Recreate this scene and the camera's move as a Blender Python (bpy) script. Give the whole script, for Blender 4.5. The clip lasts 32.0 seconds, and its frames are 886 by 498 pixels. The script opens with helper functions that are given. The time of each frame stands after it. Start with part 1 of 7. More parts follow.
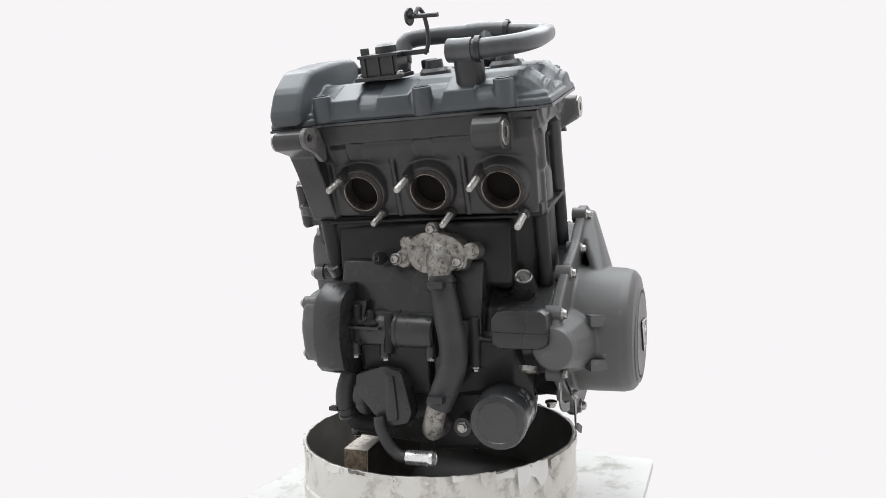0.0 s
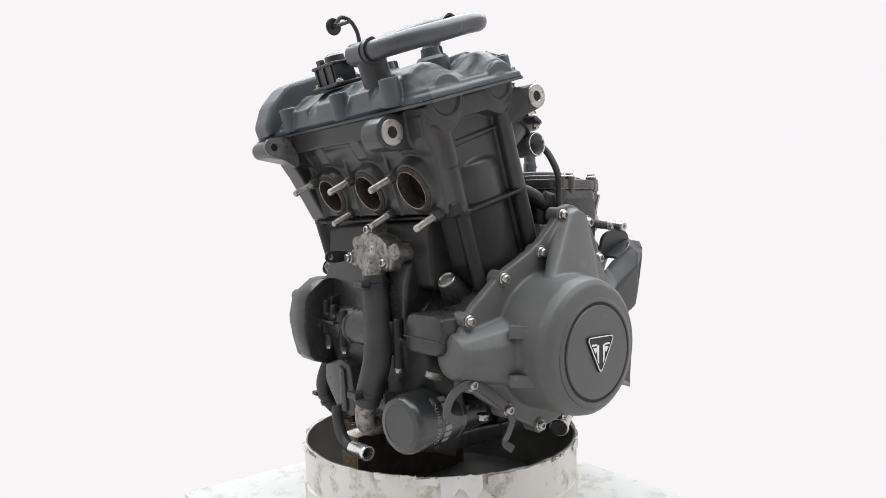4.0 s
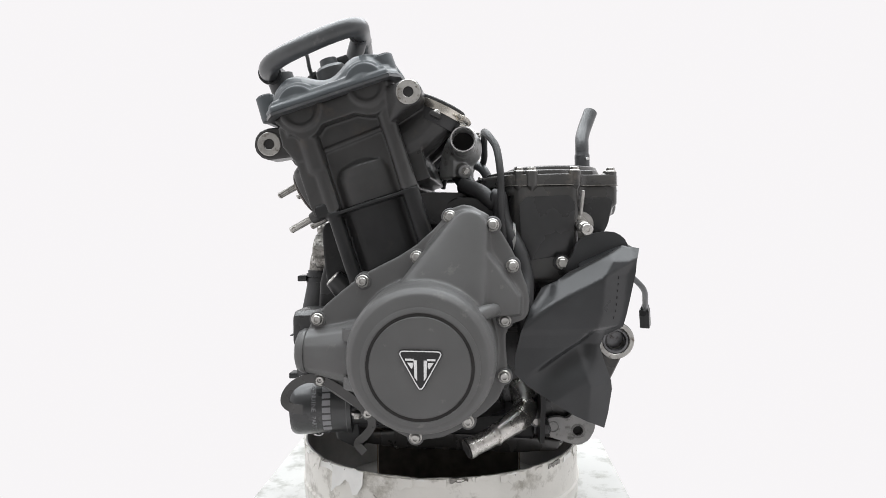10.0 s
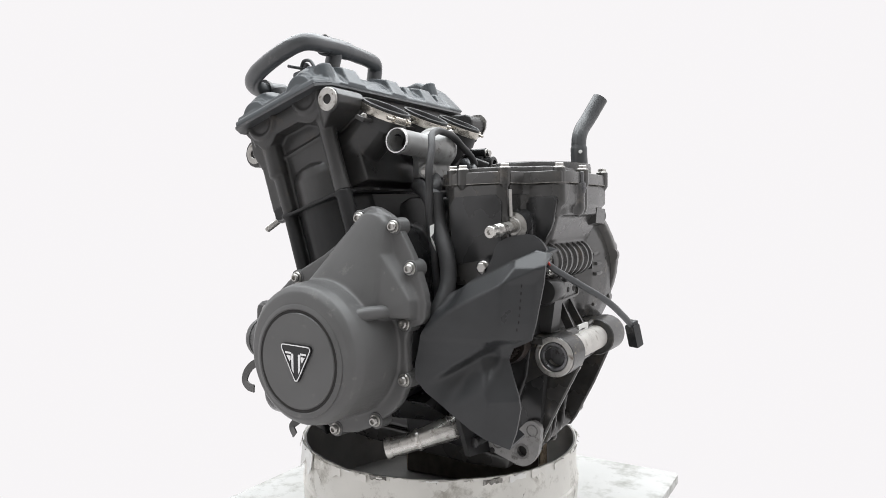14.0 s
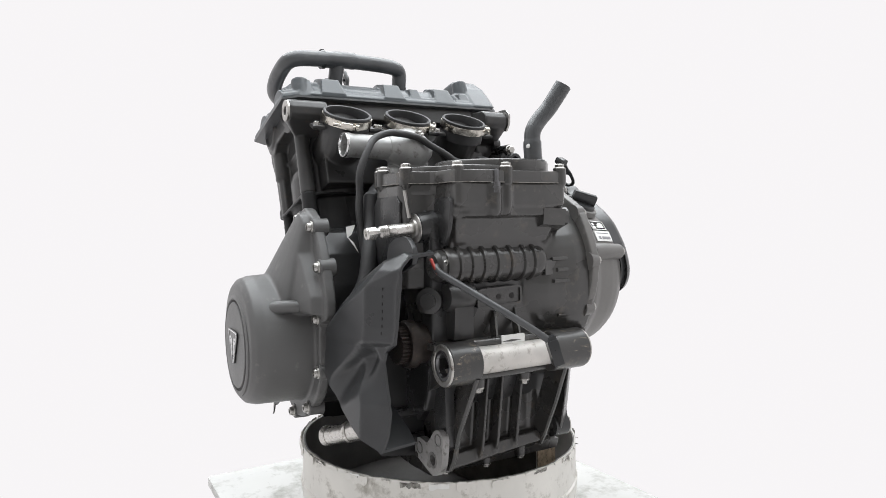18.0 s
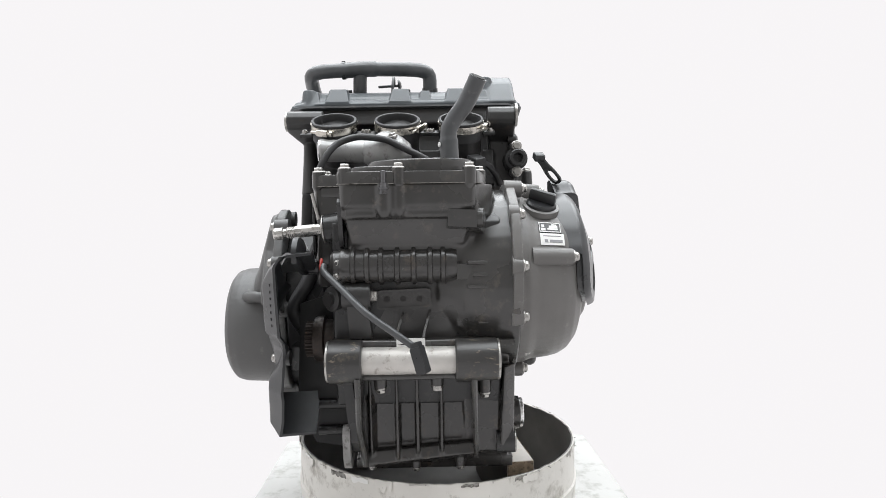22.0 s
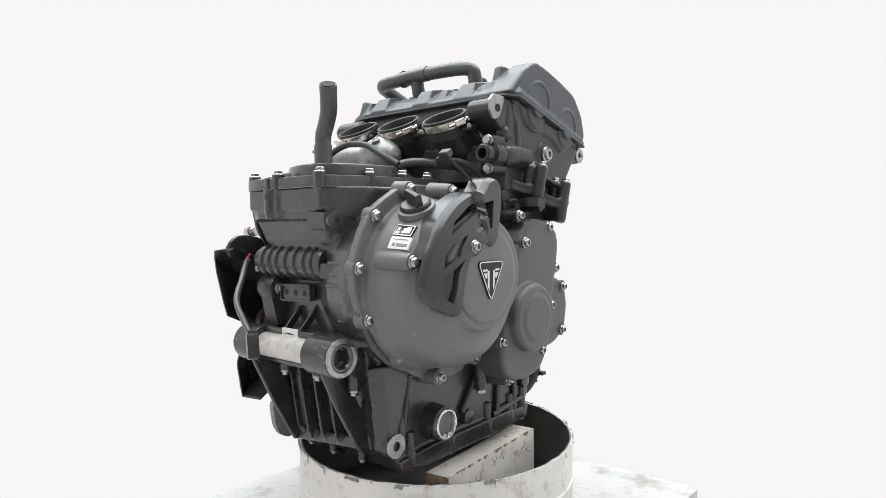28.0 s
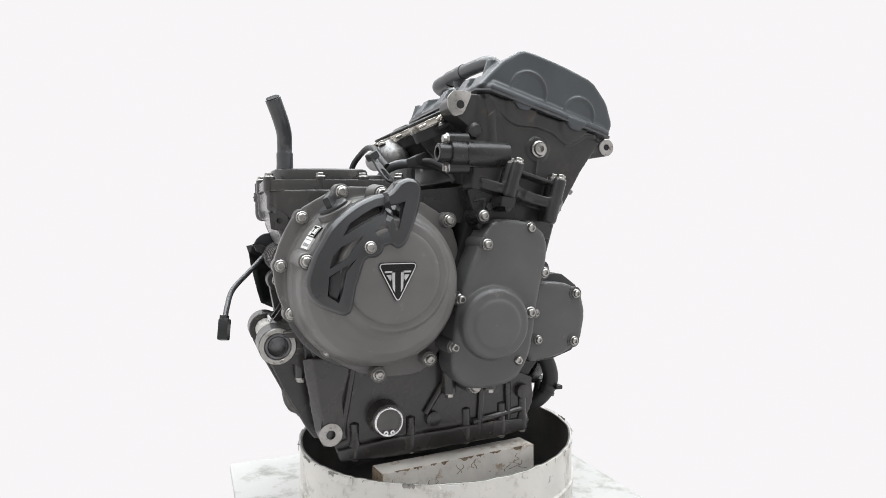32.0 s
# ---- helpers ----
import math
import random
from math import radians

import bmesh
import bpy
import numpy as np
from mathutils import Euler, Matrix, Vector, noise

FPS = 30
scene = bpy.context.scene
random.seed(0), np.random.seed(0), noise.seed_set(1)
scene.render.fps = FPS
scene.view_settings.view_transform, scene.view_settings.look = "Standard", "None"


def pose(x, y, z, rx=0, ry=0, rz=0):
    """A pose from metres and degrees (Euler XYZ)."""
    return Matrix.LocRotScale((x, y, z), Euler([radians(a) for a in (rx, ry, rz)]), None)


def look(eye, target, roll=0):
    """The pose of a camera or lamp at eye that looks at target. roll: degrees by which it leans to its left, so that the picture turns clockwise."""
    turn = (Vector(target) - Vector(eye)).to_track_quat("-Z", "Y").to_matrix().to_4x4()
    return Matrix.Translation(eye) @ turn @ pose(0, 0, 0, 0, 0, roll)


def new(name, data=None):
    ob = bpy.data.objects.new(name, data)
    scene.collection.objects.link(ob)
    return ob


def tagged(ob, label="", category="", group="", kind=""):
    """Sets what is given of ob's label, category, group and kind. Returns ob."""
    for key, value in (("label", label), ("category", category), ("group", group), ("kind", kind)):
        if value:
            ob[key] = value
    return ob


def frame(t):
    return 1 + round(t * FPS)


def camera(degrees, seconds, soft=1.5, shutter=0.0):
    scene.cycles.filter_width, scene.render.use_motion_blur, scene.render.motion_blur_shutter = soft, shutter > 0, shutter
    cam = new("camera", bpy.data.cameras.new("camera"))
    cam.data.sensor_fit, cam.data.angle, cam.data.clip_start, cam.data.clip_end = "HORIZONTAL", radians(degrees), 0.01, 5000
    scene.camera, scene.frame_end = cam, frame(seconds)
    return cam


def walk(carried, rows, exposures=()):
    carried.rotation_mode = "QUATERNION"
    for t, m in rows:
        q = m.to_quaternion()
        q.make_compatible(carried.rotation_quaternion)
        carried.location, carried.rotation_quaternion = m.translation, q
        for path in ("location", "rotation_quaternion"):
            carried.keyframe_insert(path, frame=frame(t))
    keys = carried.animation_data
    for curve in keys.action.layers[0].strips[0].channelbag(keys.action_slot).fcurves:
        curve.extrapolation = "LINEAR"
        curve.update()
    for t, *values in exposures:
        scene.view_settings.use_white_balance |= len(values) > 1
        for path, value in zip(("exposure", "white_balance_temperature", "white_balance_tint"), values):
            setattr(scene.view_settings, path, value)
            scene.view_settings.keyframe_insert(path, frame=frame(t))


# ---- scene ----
# A motorcycle engine on a cut-down drum turns on a board in a white studio; the camera stands still.
cam = camera(67.37, 32.0, soft=0.6)
CAM_X, CAM_Y, CAM_Z = 0.0, -1.0, 0.4326
YAW, DOWN, ROLL = 0.646, 2.694, -0.880
AHEAD = Vector((math.sin(radians(YAW)) * math.cos(radians(DOWN)), math.cos(radians(YAW)) * math.cos(radians(DOWN)), -math.sin(radians(DOWN))))
EYE = Vector((CAM_X, CAM_Y, CAM_Z))
STAND = look(EYE, EYE + AHEAD, ROLL)
walk(cam, [(0.0, STAND), (32.0, STAND)])

# ---- the turntable's turn ----
START_TURN, TURN_RATE = 66.45, -7.0842      # degrees, degrees a second
LIFT = 0.175                                 # the engine's own zero above the board


def turn_rows(z):
    return [(i * 0.5, pose(0, 0, z, 0, 0, START_TURN + TURN_RATE * i * 0.5)) for i in range(65)]


# ---- light: a white studio ----
world = bpy.data.worlds.new("studio")
scene.world = world
world.use_nodes = True
world.node_tree.nodes["Background"].inputs[0].default_value = (0.47, 0.46, 0.455, 1)
world.node_tree.nodes["Background"].inputs[1].default_value = 1.0
softbox = bpy.data.lights.new("overhead_softbox", "AREA")
softbox.shape, softbox.size, softbox.size_y, softbox.energy = "RECTANGLE", 3.8, 3.4, 178
softbox.color = (0.93, 0.97, 1.0)
lamp = new("overhead_softbox", softbox)
lamp.matrix_world = look((0.0, 0.35, 2.5), (0, 0.1, 0.3))


# ---- materials ----
def material(name, base, rough=0.5, metal=0.0, vary=0.25, scale=30.0, bump=0.15, grain=900.0, dirt=None, dirt_amount=0.0, spread=0.15, coat=0.0, spec=0.5):
    m = bpy.data.materials.new(name)
    m.use_nodes = True
    nt = m.node_tree
    n, ln = nt.nodes, nt.links
    b = n["Principled BSDF"]
    tc = n.new("ShaderNodeTexCoord")
    big = n.new("ShaderNodeTexNoise")
    big.inputs["Scale"].default_value, big.inputs["Detail"].default_value = scale, 5.0
    fine = n.new("ShaderNodeTexNoise")
    fine.inputs["Scale"].default_value, fine.inputs["Detail"].default_value = grain, 2.0
    for k in (big, fine):
        ln.new(tc.outputs["Object"], k.inputs["Vector"])
    ramp = n.new("ShaderNodeValToRGB")
    lo = [c * (1 - vary) for c in base]
    hi = [min(1.0, c * (1 + vary)) for c in base]
    ramp.color_ramp.elements[0].position, ramp.color_ramp.elements[0].color = 0.3, (*lo, 1)
    ramp.color_ramp.elements[1].position, ramp.color_ramp.elements[1].color = 0.7, (*hi, 1)
    ln.new(big.outputs["Fac"], ramp.inputs["Fac"])
    colour = ramp.outputs["Color"]
    if dirt is not None:
        spots = n.new("ShaderNodeTexNoise")
        spots.inputs["Scale"].default_value, spots.inputs["Detail"].default_value, spots.inputs["Roughness"].default_value = scale * 2.3, 8.0, 0.7
        ln.new(tc.outputs["Object"], spots.inputs["Vector"])
        mr = n.new("ShaderNodeMapRange")
        mr.inputs["From Min"].default_value, mr.inputs["From Max"].default_value = 0.62 - dirt_amount * 0.35, 0.72 - dirt_amount * 0.2
        ln.new(spots.outputs["Fac"], mr.inputs["Value"])
        mix = n.new("ShaderNodeMix")
        mix.data_type = "RGBA"
        ln.new(mr.outputs["Result"], mix.inputs["Factor"])
        ln.new(colour, mix.inputs["A"])
        mix.inputs["B"].default_value = (*dirt, 1)
        colour = mix.outputs["Result"]
    ln.new(colour, b.inputs["Base Color"])
    rr = n.new("ShaderNodeMapRange")
    rr.inputs["To Min"].default_value, rr.inputs["To Max"].default_value = max(0.03, rough - spread), min(1.0, rough + spread)
    ln.new(big.outputs["Fac"], rr.inputs["Value"])
    ln.new(rr.outputs["Result"], b.inputs["Roughness"])
    b.inputs["Metallic"].default_value = metal
    b.inputs["Specular IOR Level"].default_value = spec
    b.inputs["Coat Weight"].default_value, b.inputs["Coat Roughness"].default_value = coat, 0.22
    if bump:
        bp = n.new("ShaderNodeBump")
        bp.inputs["Strength"].default_value, bp.inputs["Distance"].default_value = bump, 0.0006
        ln.new(fine.outputs["Fac"], bp.inputs["Height"])
        ln.new(bp.outputs["Normal"], b.inputs["Normal"])
    return m


BLACK = material("black_engine_paint", (0.026, 0.026, 0.0265), 0.27, vary=0.3, scale=18, bump=0.12, dirt=(0.04, 0.038, 0.035), dirt_amount=0.08)
GEAR = material("worn_black_gearbox_paint", (0.040, 0.0387, 0.037), 0.27, vary=0.28, scale=16, bump=0.22, dirt=(0.08, 0.071, 0.061), dirt_amount=0.14, coat=0.45)
# Black paint with shade put into its colour, for dimly lit and recessed sides.
SHADE_BLACK = material("shade_darkened_black_paint", (0.021, 0.021, 0.0215), 0.34, vary=0.3, scale=18, bump=0.15, dirt=(0.03, 0.028, 0.026), dirt_amount=0.08, spec=0.22)
SUMP = material("oily_black_sump_paint", (0.037, 0.0355, 0.034), 0.27, vary=0.3, scale=20, bump=0.15, dirt=(0.07, 0.058, 0.047), dirt_amount=0.14, coat=0.4)
CLUTCH = material("warm_graphite_paint", (0.146, 0.1415, 0.136), 0.36, vary=0.12, scale=18, bump=0.25, grain=1500, dirt=(0.21, 0.20, 0.19), dirt_amount=0.04)
# Wood colour darkened for the block's side in deep shade.
SHADEWOOD = material("shade_darkened_wood", (0.075, 0.064, 0.054), 0.6, vary=0.4, scale=60, bump=0.5, grain=300)
HEADBLACK = material("black_paint_with_baked_dirt", (0.038, 0.0374, 0.0370), 0.33, vary=0.3, scale=16, bump=0.22, dirt=(0.052, 0.044, 0.038), dirt_amount=0.16, coat=0.22, spec=0.35)
DARKRUBBER = material("dull_black_hose_rubber", (0.032, 0.032, 0.033), 0.5, vary=0.25, scale=40, bump=0.3, dirt=(0.05, 0.048, 0.045), dirt_amount=0.1)
CAM_BLACK = material("slate_black_cover_paint", (0.058, 0.066, 0.072), 0.40, vary=0.18, scale=14, bump=0.15, dirt=(0.09, 0.095, 0.10), dirt_amount=0.04, coat=0.12)
GRAPHITE = material("graphite_cover_paint", (0.096, 0.0955, 0.0945), 0.42, vary=0.1, scale=20, bump=0.3, grain=1500, dirt=(0.16, 0.155, 0.15), dirt_amount=0.02)
PLASTIC = material("black_plastic", (0.025, 0.026, 0.0275), 0.33, vary=0.2, scale=25, bump=0.12)
RUBBER = material("black_rubber", (0.060, 0.063, 0.066), 0.38, vary=0.25, scale=30, bump=0.12, dirt=(0.10, 0.10, 0.10), dirt_amount=0.08, coat=0.25)
STEEL = material("zinc_plated_steel", (0.46, 0.45, 0.43), 0.3, 1.0, vary=0.25, scale=60, bump=0.1, dirt=(0.14, 0.12, 0.10), dirt_amount=0.2)
ALLOY = material("raw_cast_alloy", (0.30, 0.29, 0.27), 0.46, 0.8, vary=0.3, scale=60, bump=0.6, dirt=(0.07, 0.062, 0.054), dirt_amount=0.38)
MACHINED = material("machined_alloy", (0.44, 0.43, 0.41), 0.38, 0.9, vary=0.2, scale=60, bump=0.2, dirt=(0.16, 0.14, 0.12), dirt_amount=0.25)
HOUSING = material("bead_blasted_alloy", (0.38, 0.38, 0.375), 0.48, 0.5, vary=0.15, scale=30, bump=0.35, dirt=(0.18, 0.17, 0.155), dirt_amount=0.2)
GUARD = material("satin_guard_plastic", (0.036, 0.037, 0.039), 0.33, vary=0.12, scale=20, bump=0.12, coat=0.3)
DARKSTEEL = material("oiled_dark_steel", (0.16, 0.16, 0.165), 0.32, 0.85, vary=0.3, scale=60, bump=0.15, dirt=(0.06, 0.055, 0.05), dirt_amount=0.25)
PIVOT = material("brushed_pivot_alloy", (0.60, 0.58, 0.55), 0.55, 0.55, vary=0.12, scale=35, bump=0.35, dirt=(0.30, 0.27, 0.24), dirt_amount=0.16)
CHROME = material("worn_chrome_pipe", (0.56, 0.545, 0.52), 0.26, 0.85, vary=0.25, scale=35, bump=0.1, dirt=(0.2, 0.17, 0.14), dirt_amount=0.2, spread=0.1)
CLAMP = material("stainless_band", (0.55, 0.52, 0.47), 0.24, 1.0, vary=0.2, scale=50, bump=0.1)
SCUFFED = material("scuffed_black_boss_paint", (0.030, 0.029, 0.028), 0.33, vary=0.3, scale=18, bump=0.25, dirt=(0.10, 0.085, 0.065), dirt_amount=0.2, coat=0.3)
OXIDE = material("dark_brown_shaft_oxide", (0.028, 0.022, 0.019), 0.45, 0.5, vary=0.45, scale=90, bump=0.6, dirt=(0.07, 0.04, 0.028), dirt_amount=0.15)
FLOORGRIME = material("grimy_steel", (0.10, 0.095, 0.09), 0.55, vary=0.4, scale=14, bump=0.4, dirt=(0.12, 0.11, 0.10), dirt_amount=0.15)
# Brown-black that paints the unlit depth of the shallow port and inlet throats.
PITCH = material("unlit_throat_dark", (0.006, 0.0045, 0.004), 0.7, vary=0.5, scale=60, bump=0.3, dirt=(0.02, 0.011, 0.007), dirt_amount=0.2, spec=0.15)
WORN_ALLOY = material("dull_cast_alloy_plate", (0.27, 0.265, 0.26), 0.5, 0.3, vary=0.18, scale=40, bump=0.35, dirt=(0.10, 0.095, 0.09), dirt_amount=0.2)
WORN = material("worn_grey_lug", (0.15, 0.147, 0.143), 0.5, 0.2, vary=0.3, scale=50, bump=0.35, dirt=(0.05, 0.047, 0.044), dirt_amount=0.3)
RUST = material("rusty_port_metal", (0.046, 0.038, 0.034), 0.62, 0.2, vary=0.45, scale=90, bump=0.8, dirt=(0.022, 0.019, 0.017), dirt_amount=0.4)
SEAT = material("polished_port_seat", (0.36, 0.33, 0.30), 0.35, 0.9, vary=0.35, scale=120, bump=0.3, dirt=(0.12, 0.06, 0.04), dirt_amount=0.35)
# Near-black for small marks and for discs that paint the shade inside bores.
NEAR_BLACK = material("near_black", (0.020, 0.0185, 0.018), 0.8, vary=0.5, scale=40, bump=0.4)
FILTER = material("satin_black_filter_paint", (0.026, 0.027, 0.028), 0.30, vary=0.2, scale=30, bump=0.05, coat=0.5)
GLOSS = material("gloss_black_enamel", (0.007, 0.007, 0.0075), 0.16, vary=0.2, scale=30, bump=0.02, grain=300, spread=0.06)
GREY_PRINT = material("grey_print", (0.26, 0.26, 0.27), 0.6, vary=0.1, scale=60, bump=0.05)
PAPER = material("white_label", (0.75, 0.75, 0.73), 0.6, vary=0.06, scale=50, bump=0.05)
RIM = material("polished_rim", (0.78, 0.78, 0.78), 0.25, 0.9, vary=0.1, scale=60, bump=0.05)
GLASS = material("oil_sight_glass", (0.10, 0.10, 0.095), 0.12, vary=0.2, scale=40, bump=0.0, spread=0.05)
RED = material("red_sleeve", (0.35, 0.03, 0.02), 0.5, vary=0.2, scale=60, bump=0.05)
DRUM_OUT = material("scuffed_white_paint", (0.68, 0.665, 0.625), 0.45, vary=0.10, scale=11, bump=0.4, grain=120, dirt=(0.36, 0.34, 0.30), dirt_amount=0.30)
DRUM_IN = material("grey_drum_inside", (0.155, 0.152, 0.147), 0.42, vary=0.30, scale=16, bump=0.3)
BOARD = material("dirty_white_board", (0.53, 0.53, 0.515), 0.5, vary=0.08, scale=7, bump=0.3, grain=120, dirt=(0.30, 0.30, 0.275), dirt_amount=0.34)
BARE_WOOD = material("sawn_pine_end_grain", (0.30, 0.23, 0.16), 0.75, vary=0.45, scale=90, bump=0.7, grain=400, dirt=(0.12, 0.09, 0.06), dirt_amount=0.35)
PAINTED_WOOD = material("whitewashed_wood", (0.80, 0.765, 0.71), 0.6, vary=0.12, scale=22, bump=0.5, grain=160, dirt=(0.45, 0.33, 0.23), dirt_amount=0.2)


def scratched(m, colour, scale, stretch, low, high):
    """Adds thin drawn-out scratches and smears of another colour to a material."""
    nt = m.node_tree
    n, ln = nt.nodes, nt.links
    b = n["Principled BSDF"]
    was = b.inputs["Base Color"].links[0].from_socket
    tc = n.new("ShaderNodeTexCoord")
    mp = n.new("ShaderNodeMapping")
    mp.inputs["Scale"].default_value = stretch
    mp.inputs["Rotation"].default_value = (0.3, 0.5, 0.7)
    tx = n.new("ShaderNodeTexNoise")
    tx.inputs["Scale"].default_value, tx.inputs["Detail"].default_value, tx.inputs["Roughness"].default_value, tx.inputs["Distortion"].default_value = scale, 6.0, 0.75, 1.2
    ln.new(tc.outputs["Object"], mp.inputs["Vector"])
    ln.new(mp.outputs["Vector"], tx.inputs["Vector"])
    mr = n.new("ShaderNodeMapRange")
    mr.inputs["From Min"].default_value, mr.inputs["From Max"].default_value = low, high
    ln.new(tx.outputs["Fac"], mr.inputs["Value"])
    mix = n.new("ShaderNodeMix")
    mix.data_type = "RGBA"
    ln.new(mr.outputs["Result"], mix.inputs["Factor"])
    ln.new(was, mix.inputs["A"])
    mix.inputs["B"].default_value = (*colour, 1)
    ln.new(mix.outputs["Result"], b.inputs["Base Color"])


scratched(DRUM_OUT, (0.10, 0.095, 0.085), 26, (1.0, 2.4, 0.8), 0.66, 0.72)
scratched(BOARD, (0.20, 0.20, 0.18), 20, (1.0, 2.6, 1.0), 0.66, 0.74)
scratched(PAINTED_WOOD, (0.10, 0.075, 0.05), 40, (0.5, 2.0, 3.0), 0.66, 0.71)
scratched(SCUFFED, (0.24, 0.20, 0.15), 34, (1.0, 0.8, 3.0), 0.60, 0.68)
scratched(GRAPHITE, (0.17, 0.165, 0.16), 30, (1.0, 3.0, 0.6), 0.72, 0.78)
scratched(MACHINED, (0.10, 0.09, 0.08), 60, (1.0, 0.5, 2.0), 0.66, 0.72)


# ---- mesh building ----
class Geo:
    """Gathers closed shells and turns them into one mesh."""

    def __init__(self):
        self.v, self.f = [], []

    def add(self, verts, faces):
        k = len(self.v)
        self.v += [tuple(p) for p in verts]
        self.f += [tuple(k + i for i in q) for q in faces]
        return self

    def rings(self, loops, closed=False):
        n = len(loops[0])
        v = [p for r in loops for p in r]
        f = []
        m = len(loops)
        for j in range(m if closed else m - 1):
            a, b = j * n, ((j + 1) % m) * n
            f += [(a + i, a + (i + 1) % n, b + (i + 1) % n, b + i) for i in range(n)]
        if not closed:
            f += [tuple(range(n - 1, -1, -1)), tuple((m - 1) * n + i for i in range(n))]
        return self.add(v, f)

    def prism(self, m, pts, h0, h1, bev=0.0, bev0=0.0):
        """A flat outline (p, q) of the frame m drawn out from h0 to h1, with a rounded edge at h1 (and h0)."""
        c = math.copysign(1, h1 - h0)
        steps = []
        if bev0:
            steps += [(bev0, h0), (bev0 * 0.3, h0 + c * bev0 * 0.3), (0, h0 + c * bev0)]
        else:
            steps += [(0, h0)]
        if bev:
            steps += [(0, h1 - c * bev), (bev * 0.3, h1 - c * bev * 0.3), (bev, h1)]
        else:
            steps += [(0, h1)]
        loops = [[m @ Vector((p, q, h)) for p, q in inset(pts, d)] for d, h in steps]
        return self.rings(loops)

    def lathe(self, m, profile, seg=40, a0=0.0, sx=1.0):
        loops = []
        for r, h in profile:
            r = max(r, 1e-5)
            loops.append([m @ Vector((sx * r * math.cos(a0 + 2 * math.pi * i / seg), r * math.sin(a0 + 2 * math.pi * i / seg), h)) for i in range(seg)])
        return self.rings(loops)

    def ring(self, m, profile, seg=40):
        """A turned ring: a closed profile that never meets the axis."""
        loops = [[m @ Vector((r * math.cos(2 * math.pi * i / seg), r * math.sin(2 * math.pi * i / seg), h)) for i in range(seg)] for r, h in profile]
        return self.rings(loops, closed=True)

    def tube(self, path, r, seg=14, fine=6):
        pts = spline(path, fine) if fine > 1 else [Vector(p) for p in path]
        n = len(pts)
        rad = r if callable(r) else (lambda s: r)
        up = Vector((0.13, 0.21, 0.97))
        loops, prev = [], None
        for i, p in enumerate(pts):
            t = (pts[min(i + 1, n - 1)] - pts[max(i - 1, 0)]).normalized()
            a = t.cross(up) if prev is None else prev - t * prev.dot(t)
            if a.length < 1e-5:
                a = t.orthogonal()
            a.normalize()
            prev = a
            b = t.cross(a)
            q = rad(i / (n - 1))
            loops.append([p + a * (q * math.cos(2 * math.pi * k / seg)) + b * (q * math.sin(2 * math.pi * k / seg)) for k in range(seg)])
        return self.rings(loops)

    def box(self, m, sx, sy, sz, bev=0.0):
        x, y = sx / 2, sy / 2
        return self.prism(m, [(-x, -y), (x, -y), (x, y), (-x, y)], -sz / 2, sz / 2, bev, bev)

    def hull(self, pts):
        bm = bmesh.new()
        for p in pts:
            bm.verts.new(p)
        r = bmesh.ops.convex_hull(bm, input=bm.verts)
        bmesh.ops.delete(bm, geom=[e for e in r["geom_interior"] if isinstance(e, bmesh.types.BMVert)], context="VERTS")
        bm.verts.ensure_lookup_table()
        bm.verts.index_update()
        self.add([v.co.copy() for v in bm.verts], [[v.index for v in f.verts] for f in bm.faces])
        bm.free()
        return self

    def mesh(self, name, mat, sharp=32.0):
        bm = bmesh.new()
        vs = [bm.verts.new(p) for p in self.v]
        for f in self.f:
            try:
                bm.faces.new([vs[i] for i in f])
            except ValueError:
                pass
        bmesh.ops.recalc_face_normals(bm, faces=bm.faces)
        me = bpy.data.meshes.new(name)
        bm.to_mesh(me)
        bm.free()
        for p in me.polygons:
            p.use_smooth = True
        me.set_sharp_from_angle(angle=radians(sharp))
        me.materials.append(mat)
        return me


def inset(pts, d):
    """The outline moved inwards by d."""
    if not d:
        return pts
    n = len(pts)
    area = sum(pts[i][0] * pts[(i + 1) % n][1] - pts[(i + 1) % n][0] * pts[i][1] for i in range(n))
    s = 1 if area > 0 else -1
    out = []
    for i in range(n):
        a, b, c = Vector(pts[i - 1]), Vector(pts[i]), Vector(pts[(i + 1) % n])
        e1, e2 = (b - a).normalized(), (c - b).normalized()
        n1, n2 = Vector((-e1.y, e1.x)) * s, Vector((-e2.y, e2.x)) * s
        k = n1 + n2
        if k.length < 1e-6:
            k = n1
        k = k.normalized()
        q = b + k * (d / max(0.45, k.dot(n1)))
        out.append((q.x, q.y))
    return out


def rounded(pts, times=2, keep=0.25):
    """The outline with its corners cut round."""
    for _ in range(times):
        out = []
        n = len(pts)
        for i in range(n):
            a, b = pts[i], pts[(i + 1) % n]
            out += [(a[0] + (b[0] - a[0]) * keep, a[1] + (b[1] - a[1]) * keep), (a[0] + (b[0] - a[0]) * (1 - keep), a[1] + (b[1] - a[1]) * (1 - keep))]
        pts = out
    return pts


def spline(path, fine):
    p = [Vector(q) for q in path]
    p = [p[0] * 2 - p[1]] + p + [p[-1] * 2 - p[-2]]
    out = []
    for i in range(1, len(p) - 2):
        for k in range(fine):
            t = k / fine
            out.append(0.5 * (2 * p[i] + (p[i + 1] - p[i - 1]) * t + (2 * p[i - 1] - 5 * p[i] + 4 * p[i + 1] - p[i + 2]) * t * t + (3 * p[i] - p[i - 1] - 3 * p[i + 1] + p[i + 2]) * t ** 3))
    return out + [p[-2]]


